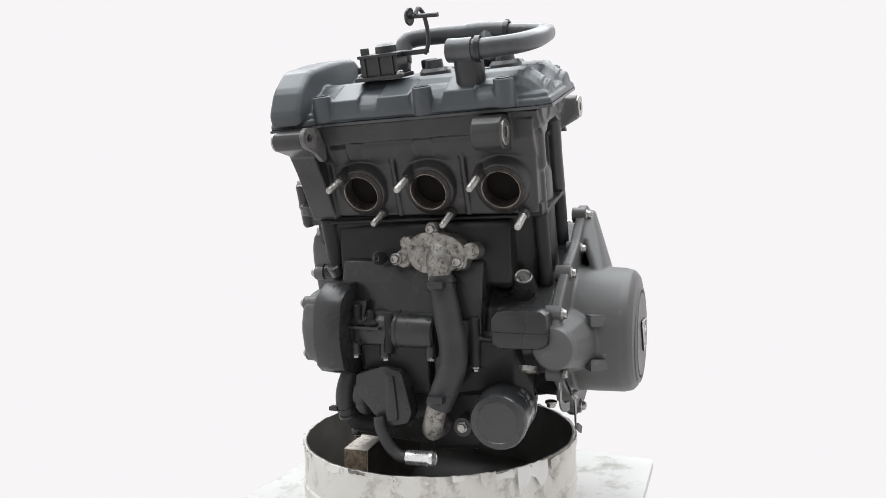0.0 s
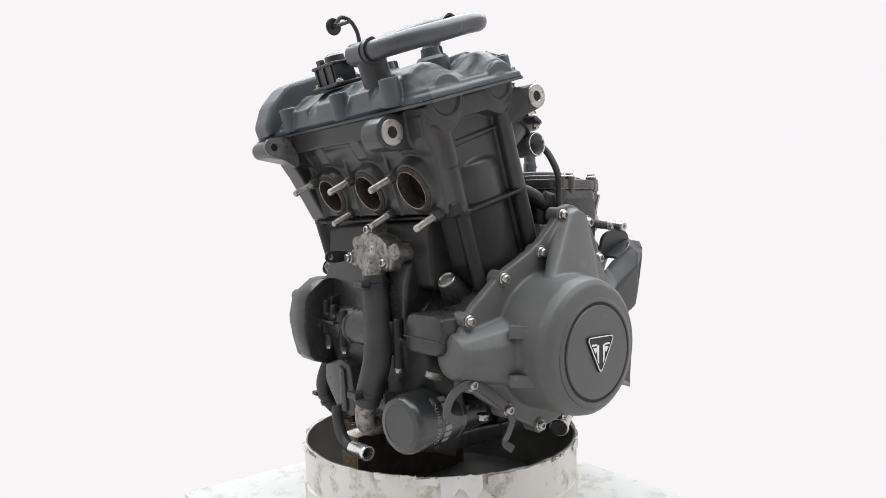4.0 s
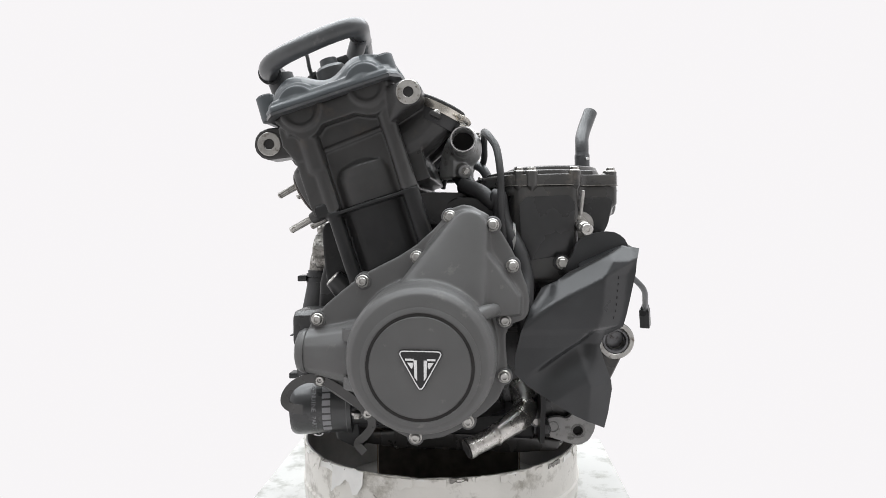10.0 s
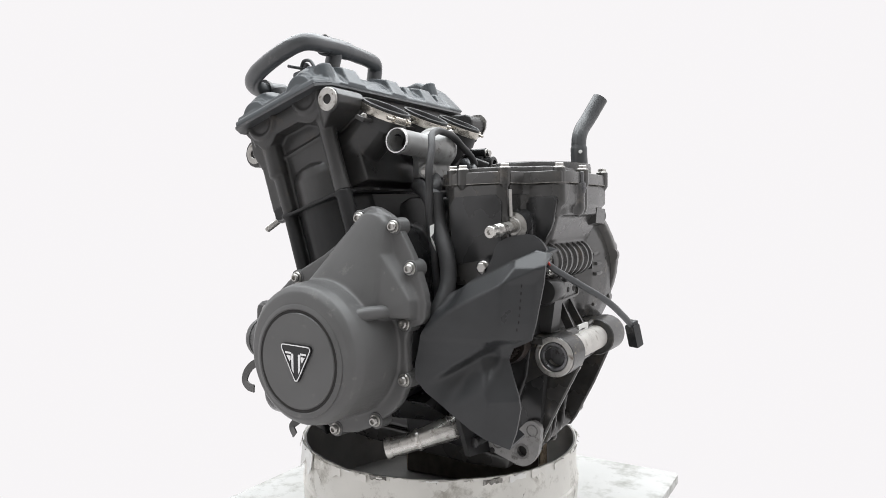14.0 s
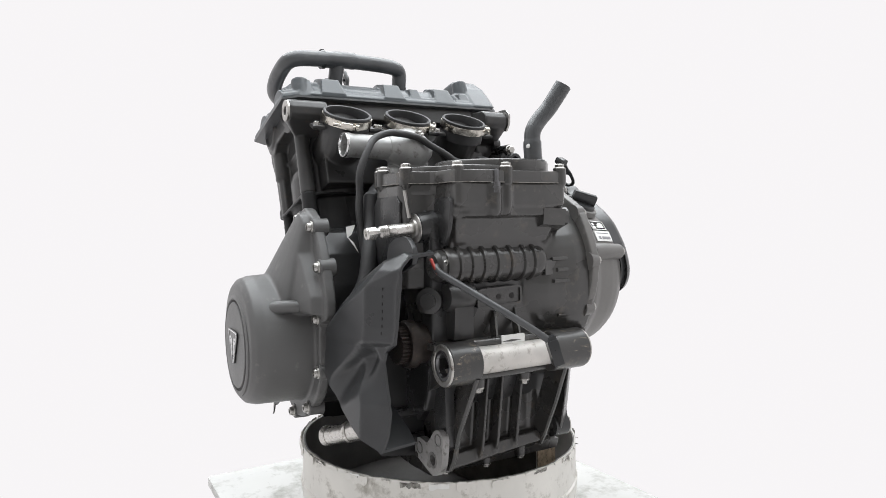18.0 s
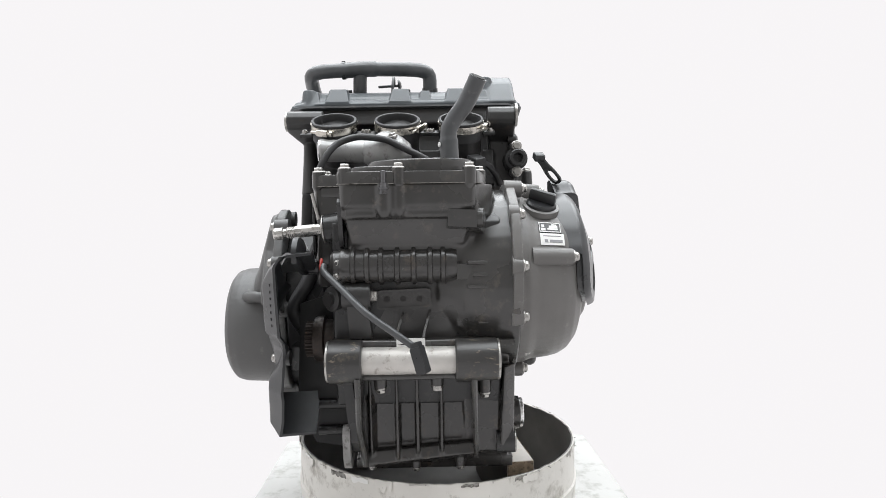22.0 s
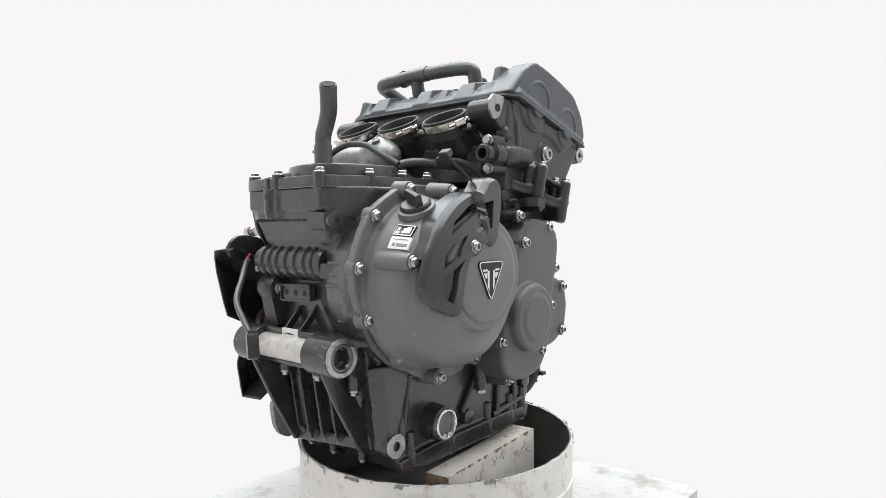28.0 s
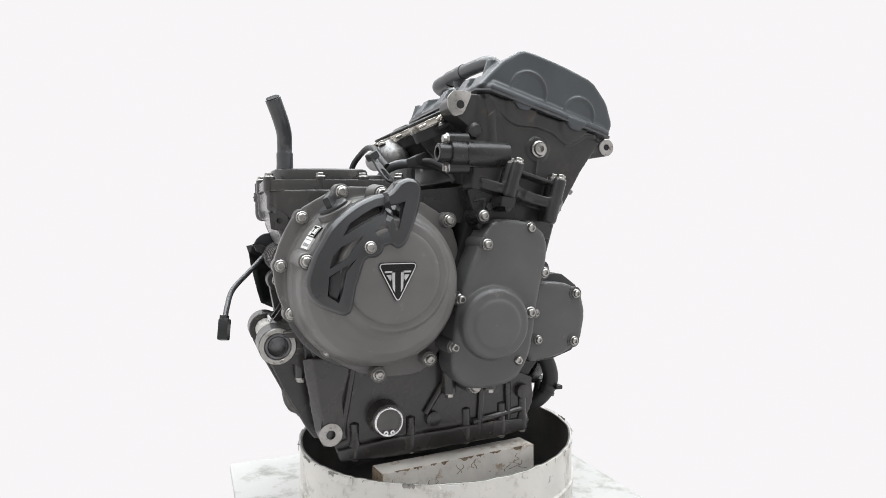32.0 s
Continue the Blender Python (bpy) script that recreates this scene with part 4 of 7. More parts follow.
g.hull([Vector(p) for p in ((0.085, -0.21, 0.22), (0.12, -0.21, 0.165), (0.118, -0.21, 0.14), (0.09, -0.21, 0.14), (0.05, -0.236, 0.215), (0.072, -0.236, 0.222), (0.114, -0.234, 0.165), (0.114, -0.234, 0.145), (0.060, -0.250, 0.145), (0.05, -0.21, 0.2), (0.05, -0.21, 0.14))])
alternator_cover = cast("alternator_cover", g, GRAPHITE, engine, "graphite grey alternator cover", 0.0018)

# right covers
g = Geo()
g.prism(LEFT, rounded([(0.25, 0.202), (0.238, 0.237), (0.22, 0.268), (0.184, 0.289), (0.161, 0.300), (0.113, 0.299), (0.061, 0.285), (0.013, 0.254), (-0.001, 0.208), (0.0, 0.154), (0.016, 0.101), (0.041, 0.064), (0.065, 0.046), (0.116, 0.049), (0.149, 0.058), (0.189, 0.085), (0.233, 0.135), (0.246, 0.167)], 1), 0.086, 0.0975)
g.lathe(axes((CLX, 0, CLZ), (1, 0, 0), (0, 0, 1), (0, 1, 0)), [(0, 0.09), (0.111, 0.09), (0.109, 0.108), (0.1050, 0.118), (0.1025, 0.140), (0.0995, 0.152), (0.093, 0.1635), (0.081, 0.1730), (0.064, 0.1790), (0.0, 0.1805)], 64)
g.lathe(axes((0.118, 0, 0.19), (1, 0, 0), (0, 0, 1), (0, 1, 0)), [(0, 0.160), (0.072, 0.160), (0.070, 0.1820), (0.066, 0.1872), (0, 0.1885)], 56)
clutch_cover = cast("clutch_cover", g, CLUTCH, engine, "graphite grey clutch cover", 0.0018)
g = Geo()
g.prism(LEFT, rounded([(-0.030, 0.2545), (-0.058, 0.2550), (-0.090, 0.2480), (-0.110, 0.229), (-0.107, 0.191), (-0.095, 0.153), (-0.086, 0.092), (-0.077, 0.061), (-0.057, 0.036), (-0.020, 0.030), (0.012, 0.033), (0.031, 0.049), (0.034, 0.075), (0.029, 0.105), (0.022, 0.151), (0.004, 0.193), (-0.016, 0.235)], 1), 0.096, 0.148, 0.006)
g.lathe(axes((-0.025, 0, 0.118), (1, 0, 0), (0, 0, 1), (0, 1, 0)), [(0, 0.14), (0.05, 0.14), (0.047, 0.160), (0.043, 0.164), (0.033, 0.164), (0.031, 0.167), (0, 0.167)], 48)
timing_cover = cast("timing_cover", g, GRAPHITE, engine, "graphite grey timing cover", 0.0018)
g = Geo()
g.prism(LEFT, rounded([(-0.115, 0.166), (-0.158, 0.162), (-0.182, 0.148), (-0.189, 0.116), (-0.181, 0.076), (-0.150, 0.058), (-0.09, 0.05), (-0.09, 0.15)], 1, 0.15), 0.055, 0.115, 0.006)
water_pump = cast("water_pump", g, GRAPHITE, engine, "grey water pump cover", 0.0018)

# ---- left side ----
def loop_between(outer, inner, m, h0, h1):
    """A flat frame between two outlines of equal count."""
    return Geo().rings([[m @ Vector((p, q, h)) for p, q in o] for o, h in ((outer, h0), (outer, h1), (inner, h1), (inner, h0))], closed=True)


def emblem(parent, m, a, b, c):
    """A rounded triangular badge with a bright rim and pale marks, in the frame m; a and b above, c below."""
    def at(s, t):                                    # s across from a to b, t down to c
        mid = ((a[0] + b[0]) / 2, (a[1] + b[1]) / 2)
        return (mid[0] + (b[0] - a[0]) * s + (c[0] - mid[0]) * t, mid[1] + (b[1] - a[1]) * s + (c[1] - mid[1]) * t)
    tri = rounded([at(-0.56, -0.06), at(0.56, -0.06), at(0, 1.06)], 3, 0.10)
    badge = part("emblem", Geo().prism(m, tri, -0.001, 0.0012), GLOSS, parent, "black triangular badge with a bright rim")
    part("badge_rim", loop_between(inset(tri, 0.0008), inset(tri, 0.0020), m, 0.0008, 0.0020), RIM, parent, "bright raised badge rim")
    for k in (-1, 1):
        part("badge_mark", Geo().prism(m, [at(k * 0.075, 0.20), at(k * 0.155, 0.20), at(k * 0.135, 0.62), at(k * 0.075, 0.72)], 0.0008, 0.0018), RIM, parent, "pale upright mark")
        part("badge_mark", Geo().prism(m, [at(k * 0.15, 0.16), at(k * 0.34, 0.16), at(k * 0.34, 0.21), at(k * 0.15, 0.21)], 0.0008, 0.0018), RIM, parent)
        part("badge_mark", Geo().prism(m, [at(k * 0.17, 0.26), at(k * 0.30, 0.26), at(k * 0.20, 0.42), at(k * 0.165, 0.36)], 0.0008, 0.0018), RIM, parent)
    return badge


L_BOLTS = ((0.0342, 0.2586), (-0.0054, 0.2119), (-0.0701, 0.1837), (-0.1254, 0.1387), (-0.1234, 0.0664), (-0.066, 0.0265), (-0.0105, -0.0035), (0.084, 0.2482), (0.1064, 0.2000), (0.097, 0.136), (0.0955, 0.070), (0.052, 0.0160))
for x, z in L_BOLTS:
    part("bolt_boss", Geo().lathe(axes((x, -0.205, z), (1, 0, 0), (0, 0, 1), (0, -1, 0)), [(0, -0.004), (0.0108, -0.004), (0.0100, 0.0145), (0.0092, 0.0152), (0, 0.0152)], 26), GRAPHITE, alternator_cover)
    bolt(alternator_cover, (x, -0.2205, z), (0, -1, 0), 0.0060)
# raised centre disc with its groove
disc_m = axes((0.004, -0.2975, 0.098), (1, 0, 0), (0, 0, 1), (0, -1, 0))
part("cover_disc", Geo().lathe(disc_m, [(0, -0.004), (0.0552, -0.004), (0.0552, 0.0012), (0.0544, 0.0022), (0, 0.0026)], 64), GRAPHITE, alternator_cover, "raised graphite centre disc")
part("disc_lip", Geo().ring(disc_m, [(0.0588, -0.004), (0.0655, -0.004), (0.0650, 0.0002), (0.0630, 0.0012), (0.0600, 0.0018), (0.0588, 0.0010)], 64), GRAPHITE, alternator_cover)
part("disc_groove", Geo().ring(disc_m, [(0.0545, -0.003), (0.0592, -0.003), (0.0592, 0.0008), (0.0545, 0.0008)], 64), NEAR_BLACK, alternator_cover, "dark ring in the groove round the disc")
emblem(alternator_cover, axes((0, -0.3008, 0), (1, 0, 0), (0, 0, 1), (0, -1, 0)), (-0.0184, 0.1160), (0.0289, 0.1148), (0.0049, 0.0728))
for z in (0.126, 0.070):
    part("nose_lug", Geo().hull([Vector((x, y, z + dz)) for x, y in ((-0.090, -0.248), (-0.085, -0.257), (-0.066, -0.272), (-0.060, -0.262), (-0.070, -0.235)) for dz in (-0.007, 0.007)]), GRAPHITE, alternator_cover)
part("nose_collar", Geo().lathe(aim((-0.139, -0.214, 0.1), (-1, 0.02, 0.02)), [(0, 0), (0.0272, 0), (0.0268, 0.005), (0.0240, 0.010), (0.0170, 0.013), (0, 0.0135)], 36), GRAPHITE, alternator_cover)
part("rear_arm", Geo().tube([(0.052, -0.270, 0.143), (0.064, -0.266, 0.148), (0.074, -0.258, 0.151), (0.083, -0.246, 0.152), (0.086, -0.232, 0.150)], lambda s: 0.0098 - 0.0028 * s, 20, 6), GRAPHITE, alternator_cover, "short rounded cast arm")

# sprocket cover: a moulded plastic shell, open at the rear
REAR_EDGE = ((-0.010, 0.225), (0.022, 0.225), (0.054, 0.228), (0.085, 0.217), (0.102, 0.212), (0.117, 0.220), (0.124, 0.236), (0.141, 0.242), (0.185, 0.246), (0.202, 0.257), (0.230, 0.250))


def rear_edge(z):
    for (z0, x0), (z1, x1) in zip(REAR_EDGE, REAR_EDGE[1:]):
        if z <= z1:
            return x0 + (x1 - x0) * (z - z0) / (z1 - z0)
    return 0.25


def ease(t):
    t = min(1.0, max(0.0, t))
    return t * t * (3 - 2 * t)


def on_shell(q):
    """The shell's outward bulge over its outline, with a rolled top edge and a dent below the crease."""
    x, z = q[0], q[1]
    s = max(0.0, rear_edge(z) - x)
    y = -0.185 - 0.74 * min(s, 0.030) - 0.11 * max(0.0, s - 0.030)
    top = 0.168 + (x - 0.139) * 0.50 - z                                     # below the top edge
    y += 0.020 * (1 - min(1.0, max(0.0, top / 0.022))) * ease((x - 0.125) / 0.03)
    crease = 0.068 + (x - 0.117) * 0.63 - z                                  # below the crease
    along = ease((x - 0.118) / 0.05) * ease((0.212 - x) / 0.02)
    y += 0.014 * along * ease(crease / 0.010) * (1 - ease((crease - 0.012) / 0.045))
    pocket = 0.122 + (x - 0.114) * 0.69 - z                                  # above: hollow for the hose
    y += 0.012 * ease((-pocket) / 0.022) * ease((0.165 - x) / 0.03)
    return Vector((x, z, q[2] + y))


SHELL = [(0.108, 0.072), (0.108, 0.090), (0.116, 0.122), (0.130, 0.152), (0.142, 0.171), (0.160, 0.1790), (0.175, 0.1895), (0.242, 0.2205), (0.262, 0.2170), (0.2575, 0.204), (0.2555, 0.186), (0.2455, 0.140), (0.2405, 0.1225), (0.218, 0.1115), (0.2125, 0.099), (0.218, 0.080), (0.2255, 0.058), (0.227, 0.046), (0.222, 0.018), (0.2165, 0.0), (0.199, 0.010), (0.176, 0.0215), (0.156, 0.0350), (0.137, 0.0465), (0.122, 0.0580)]
sprocket_cover = part("sprocket_cover", plate(LEFT, SHELL, [], 0.0, 0.003, on_shell, 0.0036), PLASTIC, engine, "black moulded plastic sprocket cover", 50)


def lip(points, inner, thick):
    """A turned-in flange from the shell's edge to its inner line."""
    q = [LEFT @ on_shell((x, z, 0.001)) for x, z in points]
    a = q + [Vector(p) for p in reversed(inner)]
    return Geo().rings([a, [p + Vector(thick) for p in a]])


part("top_flange", lip([(0.190, 0.1962), (0.2, 0.2010), (0.242, 0.2205), (0.255, 0.2182)], [(0.190, -0.150, 0.199), (0.2, -0.146, 0.2045), (0.242, -0.142, 0.2235), (0.254, -0.142, 0.2210)], (0, 0, -0.003)), PLASTIC, sprocket_cover)
part("bottom_flange", lip([(0.156, 0.0350), (0.176, 0.0215), (0.199, 0.010), (0.2165, 0.0)], [(0.158, -0.155, 0.037), (0.178, -0.150, 0.0235), (0.199, -0.148, 0.012), (0.214, -0.148, 0.002)], (0, 0, 0.003)), PLASTIC, sprocket_cover)
for i in range(7):
    mz = 0.135 + i * 0.008
    at = LEFT @ on_shell((rear_edge(mz) - 0.012, mz, -0.0002))
    part("moulded_mark", Geo().box(pose(*at, 0, 8, -20), 0.0010, 0.0010, 0.0032, 0.0002), NEAR_BLACK, sprocket_cover)
part("top_hump", Geo().prism(LEFT, rounded([(0.165, 0.185), (0.183, 0.208), (0.188, 0.227), (0.206, 0.2355), (0.231, 0.2385), (0.2450, 0.2310), (0.252, 0.2185), (0.246, 0.205)], 1), -0.1655, -0.1590, 0.002), PLASTIC, sprocket_cover, "rounded black plastic hump")
# Added sheet: stands in for the shade inside the cover and closes the gap.
part("cover_shade_sheet", Geo().hull([Vector((x, y, z)) for x in (0.141, 0.147) for y, z in ((-0.182, 0.020), (-0.160, -0.030), (-0.100, -0.040), (-0.176, 0.150), (-0.110, 0.170))]), SHADE_BLACK, engine, "black filler sheet added for the dark space behind the sprocket cover")
sprocket = Geo()
teeth = []
for i in range(28):
    for f, r in ((0.0, 0.0195), (0.25, 0.0218), (0.5, 0.0218), (0.75, 0.0195)):
        a = 2 * math.pi * (i + f) / 28
        teeth.append((0.190 + r * math.cos(a), 0.112 + r * math.sin(a)))
sprocket.prism(LEFT, teeth, -0.160, -0.140, 0.001)
sprocket.lathe(axes((0.190, -0.150, 0.112), (1, 0, 0), (0, 0, 1), (0, 1, 0)), [(0, 0), (0.026, 0), (0.028, 0.004), (0.028, 0.012), (0.024, 0.014), (0.024, 0.05), (0, 0.05)], 32)
part("output_shaft", sprocket, OXIDE, engine, "dark brown splined output shaft")

# shift shaft
shaft = part("shift_shaft", Geo().lathe(aim((0.1965, -0.120, 0.2475), (0.004, -1, -0.09)), [(0, 0), (0.0072, 0), (0.0072, 0.050)] + [(0.0074 if i % 2 else 0.0066, 0.050 + i * 0.0012) for i in range(8)] + [(0.0052, 0.061), (0.0052, 0.064), (0.0072, 0.065), (0.0072, 0.075), (0.0062, 0.0765), (0.003, 0.0765), (0.0025, 0.074), (0, 0.074)], 24), CHROME, engine, "bright splined shift shaft")
part("shaft_washer", Geo().lathe(aim((0.1965, -0.135, 0.2460), (0.004, -1, -0.09)), [(0, 0), (0.0172, 0), (0.0172, 0.0015), (0.0110, 0.0018), (0.0100, 0.004), (0, 0.004)], 28), MACHINED, shaft, "bare round washer")
part("shaft_boss", Geo().lathe(aim((0.1965, -0.105, 0.2485), (0.004, -1, -0.09)), [(0, 0), (0.020, 0), (0.017, 0.029), (0, 0.029)], 28), BLACK, engine)
part("rib_rod", Geo().tube([(0.1965, -0.1420, 0.258), (0.199, -0.149, 0.289)], 0.0022, 8, 2), MACHINED, engine, "thin bare rod")
bolt(engine, (0.1705, -0.163, 0.199), (0, -1, 0), 0.0062, "hex")
part("bolt_boss", Geo().lathe(aim((0.1705, -0.12, 0.199), (0, -1, 0)), [(0, 0), (0.012, 0), (0.010, 0.042), (0, 0.042)], 22), BLACK, engine)
part("clutch_slave", Geo().lathe(aim((0.140, -0.115, 0.203), (0, -1, 0)), [(0, 0), (0.022, 0), (0.022, 0.022), (0.017, 0.024), (0.017, 0.030), (0.014, 0.032), (0, 0.032)], 32), BLACK, engine, "round black bearing cap")

# hoses on the left
part("coolant_hose", Geo().tube([(0.045, -0.110, 0.300), (0.070, -0.128, 0.290), (0.088, -0.140, 0.275), (0.093, -0.144, 0.285), (0.099, -0.147, 0.251), (0.118, -0.159, 0.212), (0.125, -0.169, 0.177), (0.122, -0.189, 0.141), (0.124, -0.178, 0.115)], 0.0100, 18, 6), DARKRUBBER, engine, "black rubber coolant hose")
part("overflow_hose", Geo().tube([(0.098, -0.148, 0.150), (0.100, -0.156, 0.200), (0.0952, -0.1611, 0.2606), (0.0956, -0.1605, 0.290), (0.0947, -0.1590, 0.317), (0.0906, -0.1459, 0.3451), (0.0820, -0.1324, 0.3610), (0.0770, -0.1130, 0.3690), (0.0750, -0.0970, 0.3705), (0.0750, -0.0673, 0.3663), (0.0750, -0.0446, 0.3552), (0.0750, -0.0216, 0.3441), (0.072, -0.004, 0.334)], 0.0047, 14, 6), DARKRUBBER, engine, "thin black rubber hose loop")
part("breather_elbow", Geo().tube([(-0.015, 0.085, 0.322), (0.010, 0.060, 0.330), (0.032, 0.030, 0.335), (0.052, 0.004, 0.337), (0.070, -0.012, 0.330), (0.082, -0.018, 0.312)], 0.0068, 16, 6), RUBBER, engine, "short black rubber elbow hose")
# a scrap of tape by the alternator cover
part("tape_scrap", Geo().hull([Vector(p) for p in ((0.112, -0.1863, 0.2482), (0.110, -0.1730, 0.2507), (0.113, -0.1792, 0.2390), (0.112, -0.1852, 0.2344), (0.1095, -0.1800, 0.2420))]).hull([Vector(p) for p in ((0.112, -0.1845, 0.2360), (0.113, -0.1809, 0.2301), (0.110, -0.1693, 0.2158), (0.111, -0.1758, 0.2290), (0.1085, -0.1770, 0.2280))]), PAPER, engine, "torn scrap of pale tape")
# thermostat housing
g = Geo()
g.lathe(aim((0.047, -0.092, 0.353), (0.03, -1, 0.03)), [(0, -0.062), (0.012, -0.058), (0.022, -0.046), (0.026, -0.030), (0.025, -0.014), (0.0195, 0.0), (0.0165, 0.008), (0, 0.008)], 40)
g.lathe(aim((0.050, -0.070, 0.346), (0.75, -0.35, -0.5)), [(0, -0.03), (0.030, -0.02), (0.031, -0.004), (0.027, 0.006), (0.018, 0.013), (0, 0.016)], 40)
g.hull([Vector((0.036 + 0.024 * math.cos(a), -0.062 + 0.030 * math.sin(a), z)) for a in np.linspace(0, 6.28, 16)[:-1] for z in (0.312, 0.336)])
g.lathe(aim((0.045, -0.085, 0.322), (0.3, -1, -0.2)), [(0, 0), (0.010, 0), (0.010, 0.016), (0, 0.016)], 20)
thermostat = cast("thermostat_housing", g, HOUSING, engine, "bare cast alloy thermostat housing", 0.0015, 3)
part("outlet_pipe", Geo().ring(aim((0.0472, -0.098, 0.3532), (0.03, -1, 0.03)), [(0.0135, 0), (0.0158, 0), (0.0158, 0.056), (0.0166, 0.058), (0.0166, 0.062), (0.0158, 0.0645), (0.0140, 0.0645), (0.0135, 0.060)], 40), HOUSING, thermostat, "bare alloy outlet pipe")
part("pipe_lip", Geo().ring(aim((0.0472, -0.098, 0.3532), (0.03, -1, 0.03)), [(0.0138, 0.0610), (0.0163, 0.0622), (0.0165, 0.0642), (0.0158, 0.0656), (0.0146, 0.0656), (0.0138, 0.0640)], 40), RIM, thermostat, "bright worn pipe lip")
part("pipe_bore", Geo().lathe(aim((0.0480, -0.128, 0.3541), (0.03, -1, 0.03)), [(0, 0), (0.0139, 0), (0.0139, 0.001), (0, 0.001)], 28), NEAR_BLACK, thermostat, "dark pipe bore")
bolt(thermostat, (0.050, -0.1015, 0.3190), (0.3, -1, -0.2), 0.0042, "hex")
bolt(thermostat, (0.064, -0.058, 0.372), (0.2, -0.3, 1), 0.0050, "hex")
part("link_hose", Geo().tube([(0.040, -0.070, 0.318), (0.052, -0.085, 0.300), (0.050, -0.098, 0.285)], 0.0125, 18, 4), DARKRUBBER, engine, "short black rubber link hose")
# water inlet pipe
g = Geo().tube([(0.0535, -0.1950, -0.0245), (0.070, -0.1860, -0.0195), (0.085, -0.1770, -0.0140), (0.103, -0.1620, -0.0070), (0.117, -0.1480, -0.0010), (0.1240, -0.1340, 0.0080), (0.1220, -0.1220, 0.0220), (0.1150, -0.1120, 0.0360)], lambda s: 0.0120 + 0.0045 * min(1.0, max(0.0, (s - 0.25) / 0.35)), 26, 6)
water_pipe = part("water_pipe", g, CHROME, engine, "bent bright steel water pipe")
for at, d, r, w in (((0.0535, -0.1950, -0.0245), (0.81, 0.45, 0.25), 0.0135, 0.004), ((0.085, -0.1770, -0.0140), (0.80, 0.48, 0.3), 0.0142, 0.0025)):
    part("bead", Geo().ring(aim(at, d), [(0.0118, -w), (r - 0.0008, -w), (r, 0), (r - 0.0008, w), (0.0118, w)], 32), CHROME, water_pipe)
part("pipe_bore", Geo().lathe(aim((0.0533, -0.1952, -0.0246), (-0.81, -0.45, -0.25)), [(0, 0), (0.0105, 0), (0.0105, 0.0045), (0.0098, 0.0048), (0, 0.0018)], 28), NEAR_BLACK, water_pipe, "dark pipe mouth")
part("pipe_flange", plate(LEFT, rounded([(0.1300, 0.0108), (0.1403, 0.0003), (0.1491, -0.0125), (0.1461, -0.0201), (0.1357, -0.0187), (0.1253, -0.0149)], 1, 0.2), [], -0.1236, -0.1175), ALLOY, water_pipe, "stained bare alloy pipe flange")
part("flange_seat", Geo().ring(aim((0.1395, -0.1236, -0.0123), (0, -1, 0)), [(0.005, -0.001), (0.0088, -0.001), (0.0086, 0.0008), (0.005, 0.0008)], 24), DARKSTEEL, water_pipe)
bolt(water_pipe, (0.1395, -0.1240, -0.0123), (0, -1, 0), 0.0052, "hex")
# left lower mount plate
lug = part("mount_plate", plate(LEFT, rounded([(0.1489, -0.0263), (0.1512, -0.0171), (0.1572, -0.0109), (0.1690, -0.0094), (0.1810, -0.0125), (0.1930, 0.0000), (0.2020, 0.0095), (0.2125, 0.0115), (0.2205, 0.0040), (0.2190, -0.0120), (0.2165, -0.0280), (0.2090, -0.0410), (0.1975, -0.0472), (0.1880, -0.0462), (0.1704, -0.0406), (0.1526, -0.0354)], 1, 0.2), [circle(0.1950, -0.0283, 0.0066, 20)], -0.1163, -0.1075), WORN_ALLOY, engine, "bare alloy mounting plate with a hole")
part("bore", Geo().lathe(aim((0.1950, -0.1085, -0.0283), (0, -1, 0)), [(0, 0), (0.0074, 0), (0.0074, 0.001), (0, 0.001)], 20), NEAR_BLACK, lug)
part("bore_edge", Geo().ring(aim((0.1950, -0.1163, -0.0283), (0, -1, 0)), [(0.0066, -0.001), (0.0098, -0.001), (0.0096, 0.0006), (0.0068, 0.0002)], 28), WORN, lug)
part("rivet", Geo().ring(aim((0.1624, -0.1163, -0.0227), (0, -1, 0)), [(0.0060, -0.001), (0.0076, -0.001), (0.0074, 0.0007), (0.0062, 0.0007)], 26), WORN, lug)
part("hole", Geo().lathe(aim((0.1545, -0.1164, -0.0337), (0, -1, 0)), [(0, 0), (0.0034, 0), (0.0034, 0.0008), (0, 0.0008)], 14), NEAR_BLACK, lug)
part("rivet", Geo().ring(aim((0.2090, -0.1163, -0.0009), (0, -1, 0)), [(0.0060, -0.001), (0.0076, -0.001), (0.0074, 0.0007), (0.0062, 0.0007)], 26), WORN, lug)
part("strut", Geo().hull([Vector(p) for p in ((0.196, -0.116, 0.070), (0.226, -0.116, 0.080), (0.190, -0.1070, -0.030), (0.214, -0.1070, -0.010), (0.196, -0.104, 0.070), (0.226, -0.104, 0.080), (0.190, -0.096, -0.030), (0.214, -0.096, -0.010))]), BLACK, engine)
right_lug = part("mount_lug", Geo().ring(aim((0.1816, 0.070, -0.0214), (0, 1, 0)), [(0.0062, 0), (0.0150, 0), (0.0150, 0.0225), (0.0140, 0.0235), (0.0062, 0.0235)], 32).hull([Vector((0.185, y, z)) for y in (0.074, 0.091) for z in (-0.008, 0.04)] + [Vector((0.172, y, z)) for y in (0.074, 0.088) for z in (-0.03, 0.04)] + [Vector((0.195, y, -0.018)) for y in (0.074, 0.09)]), BLACK, engine, "black mounting lug")
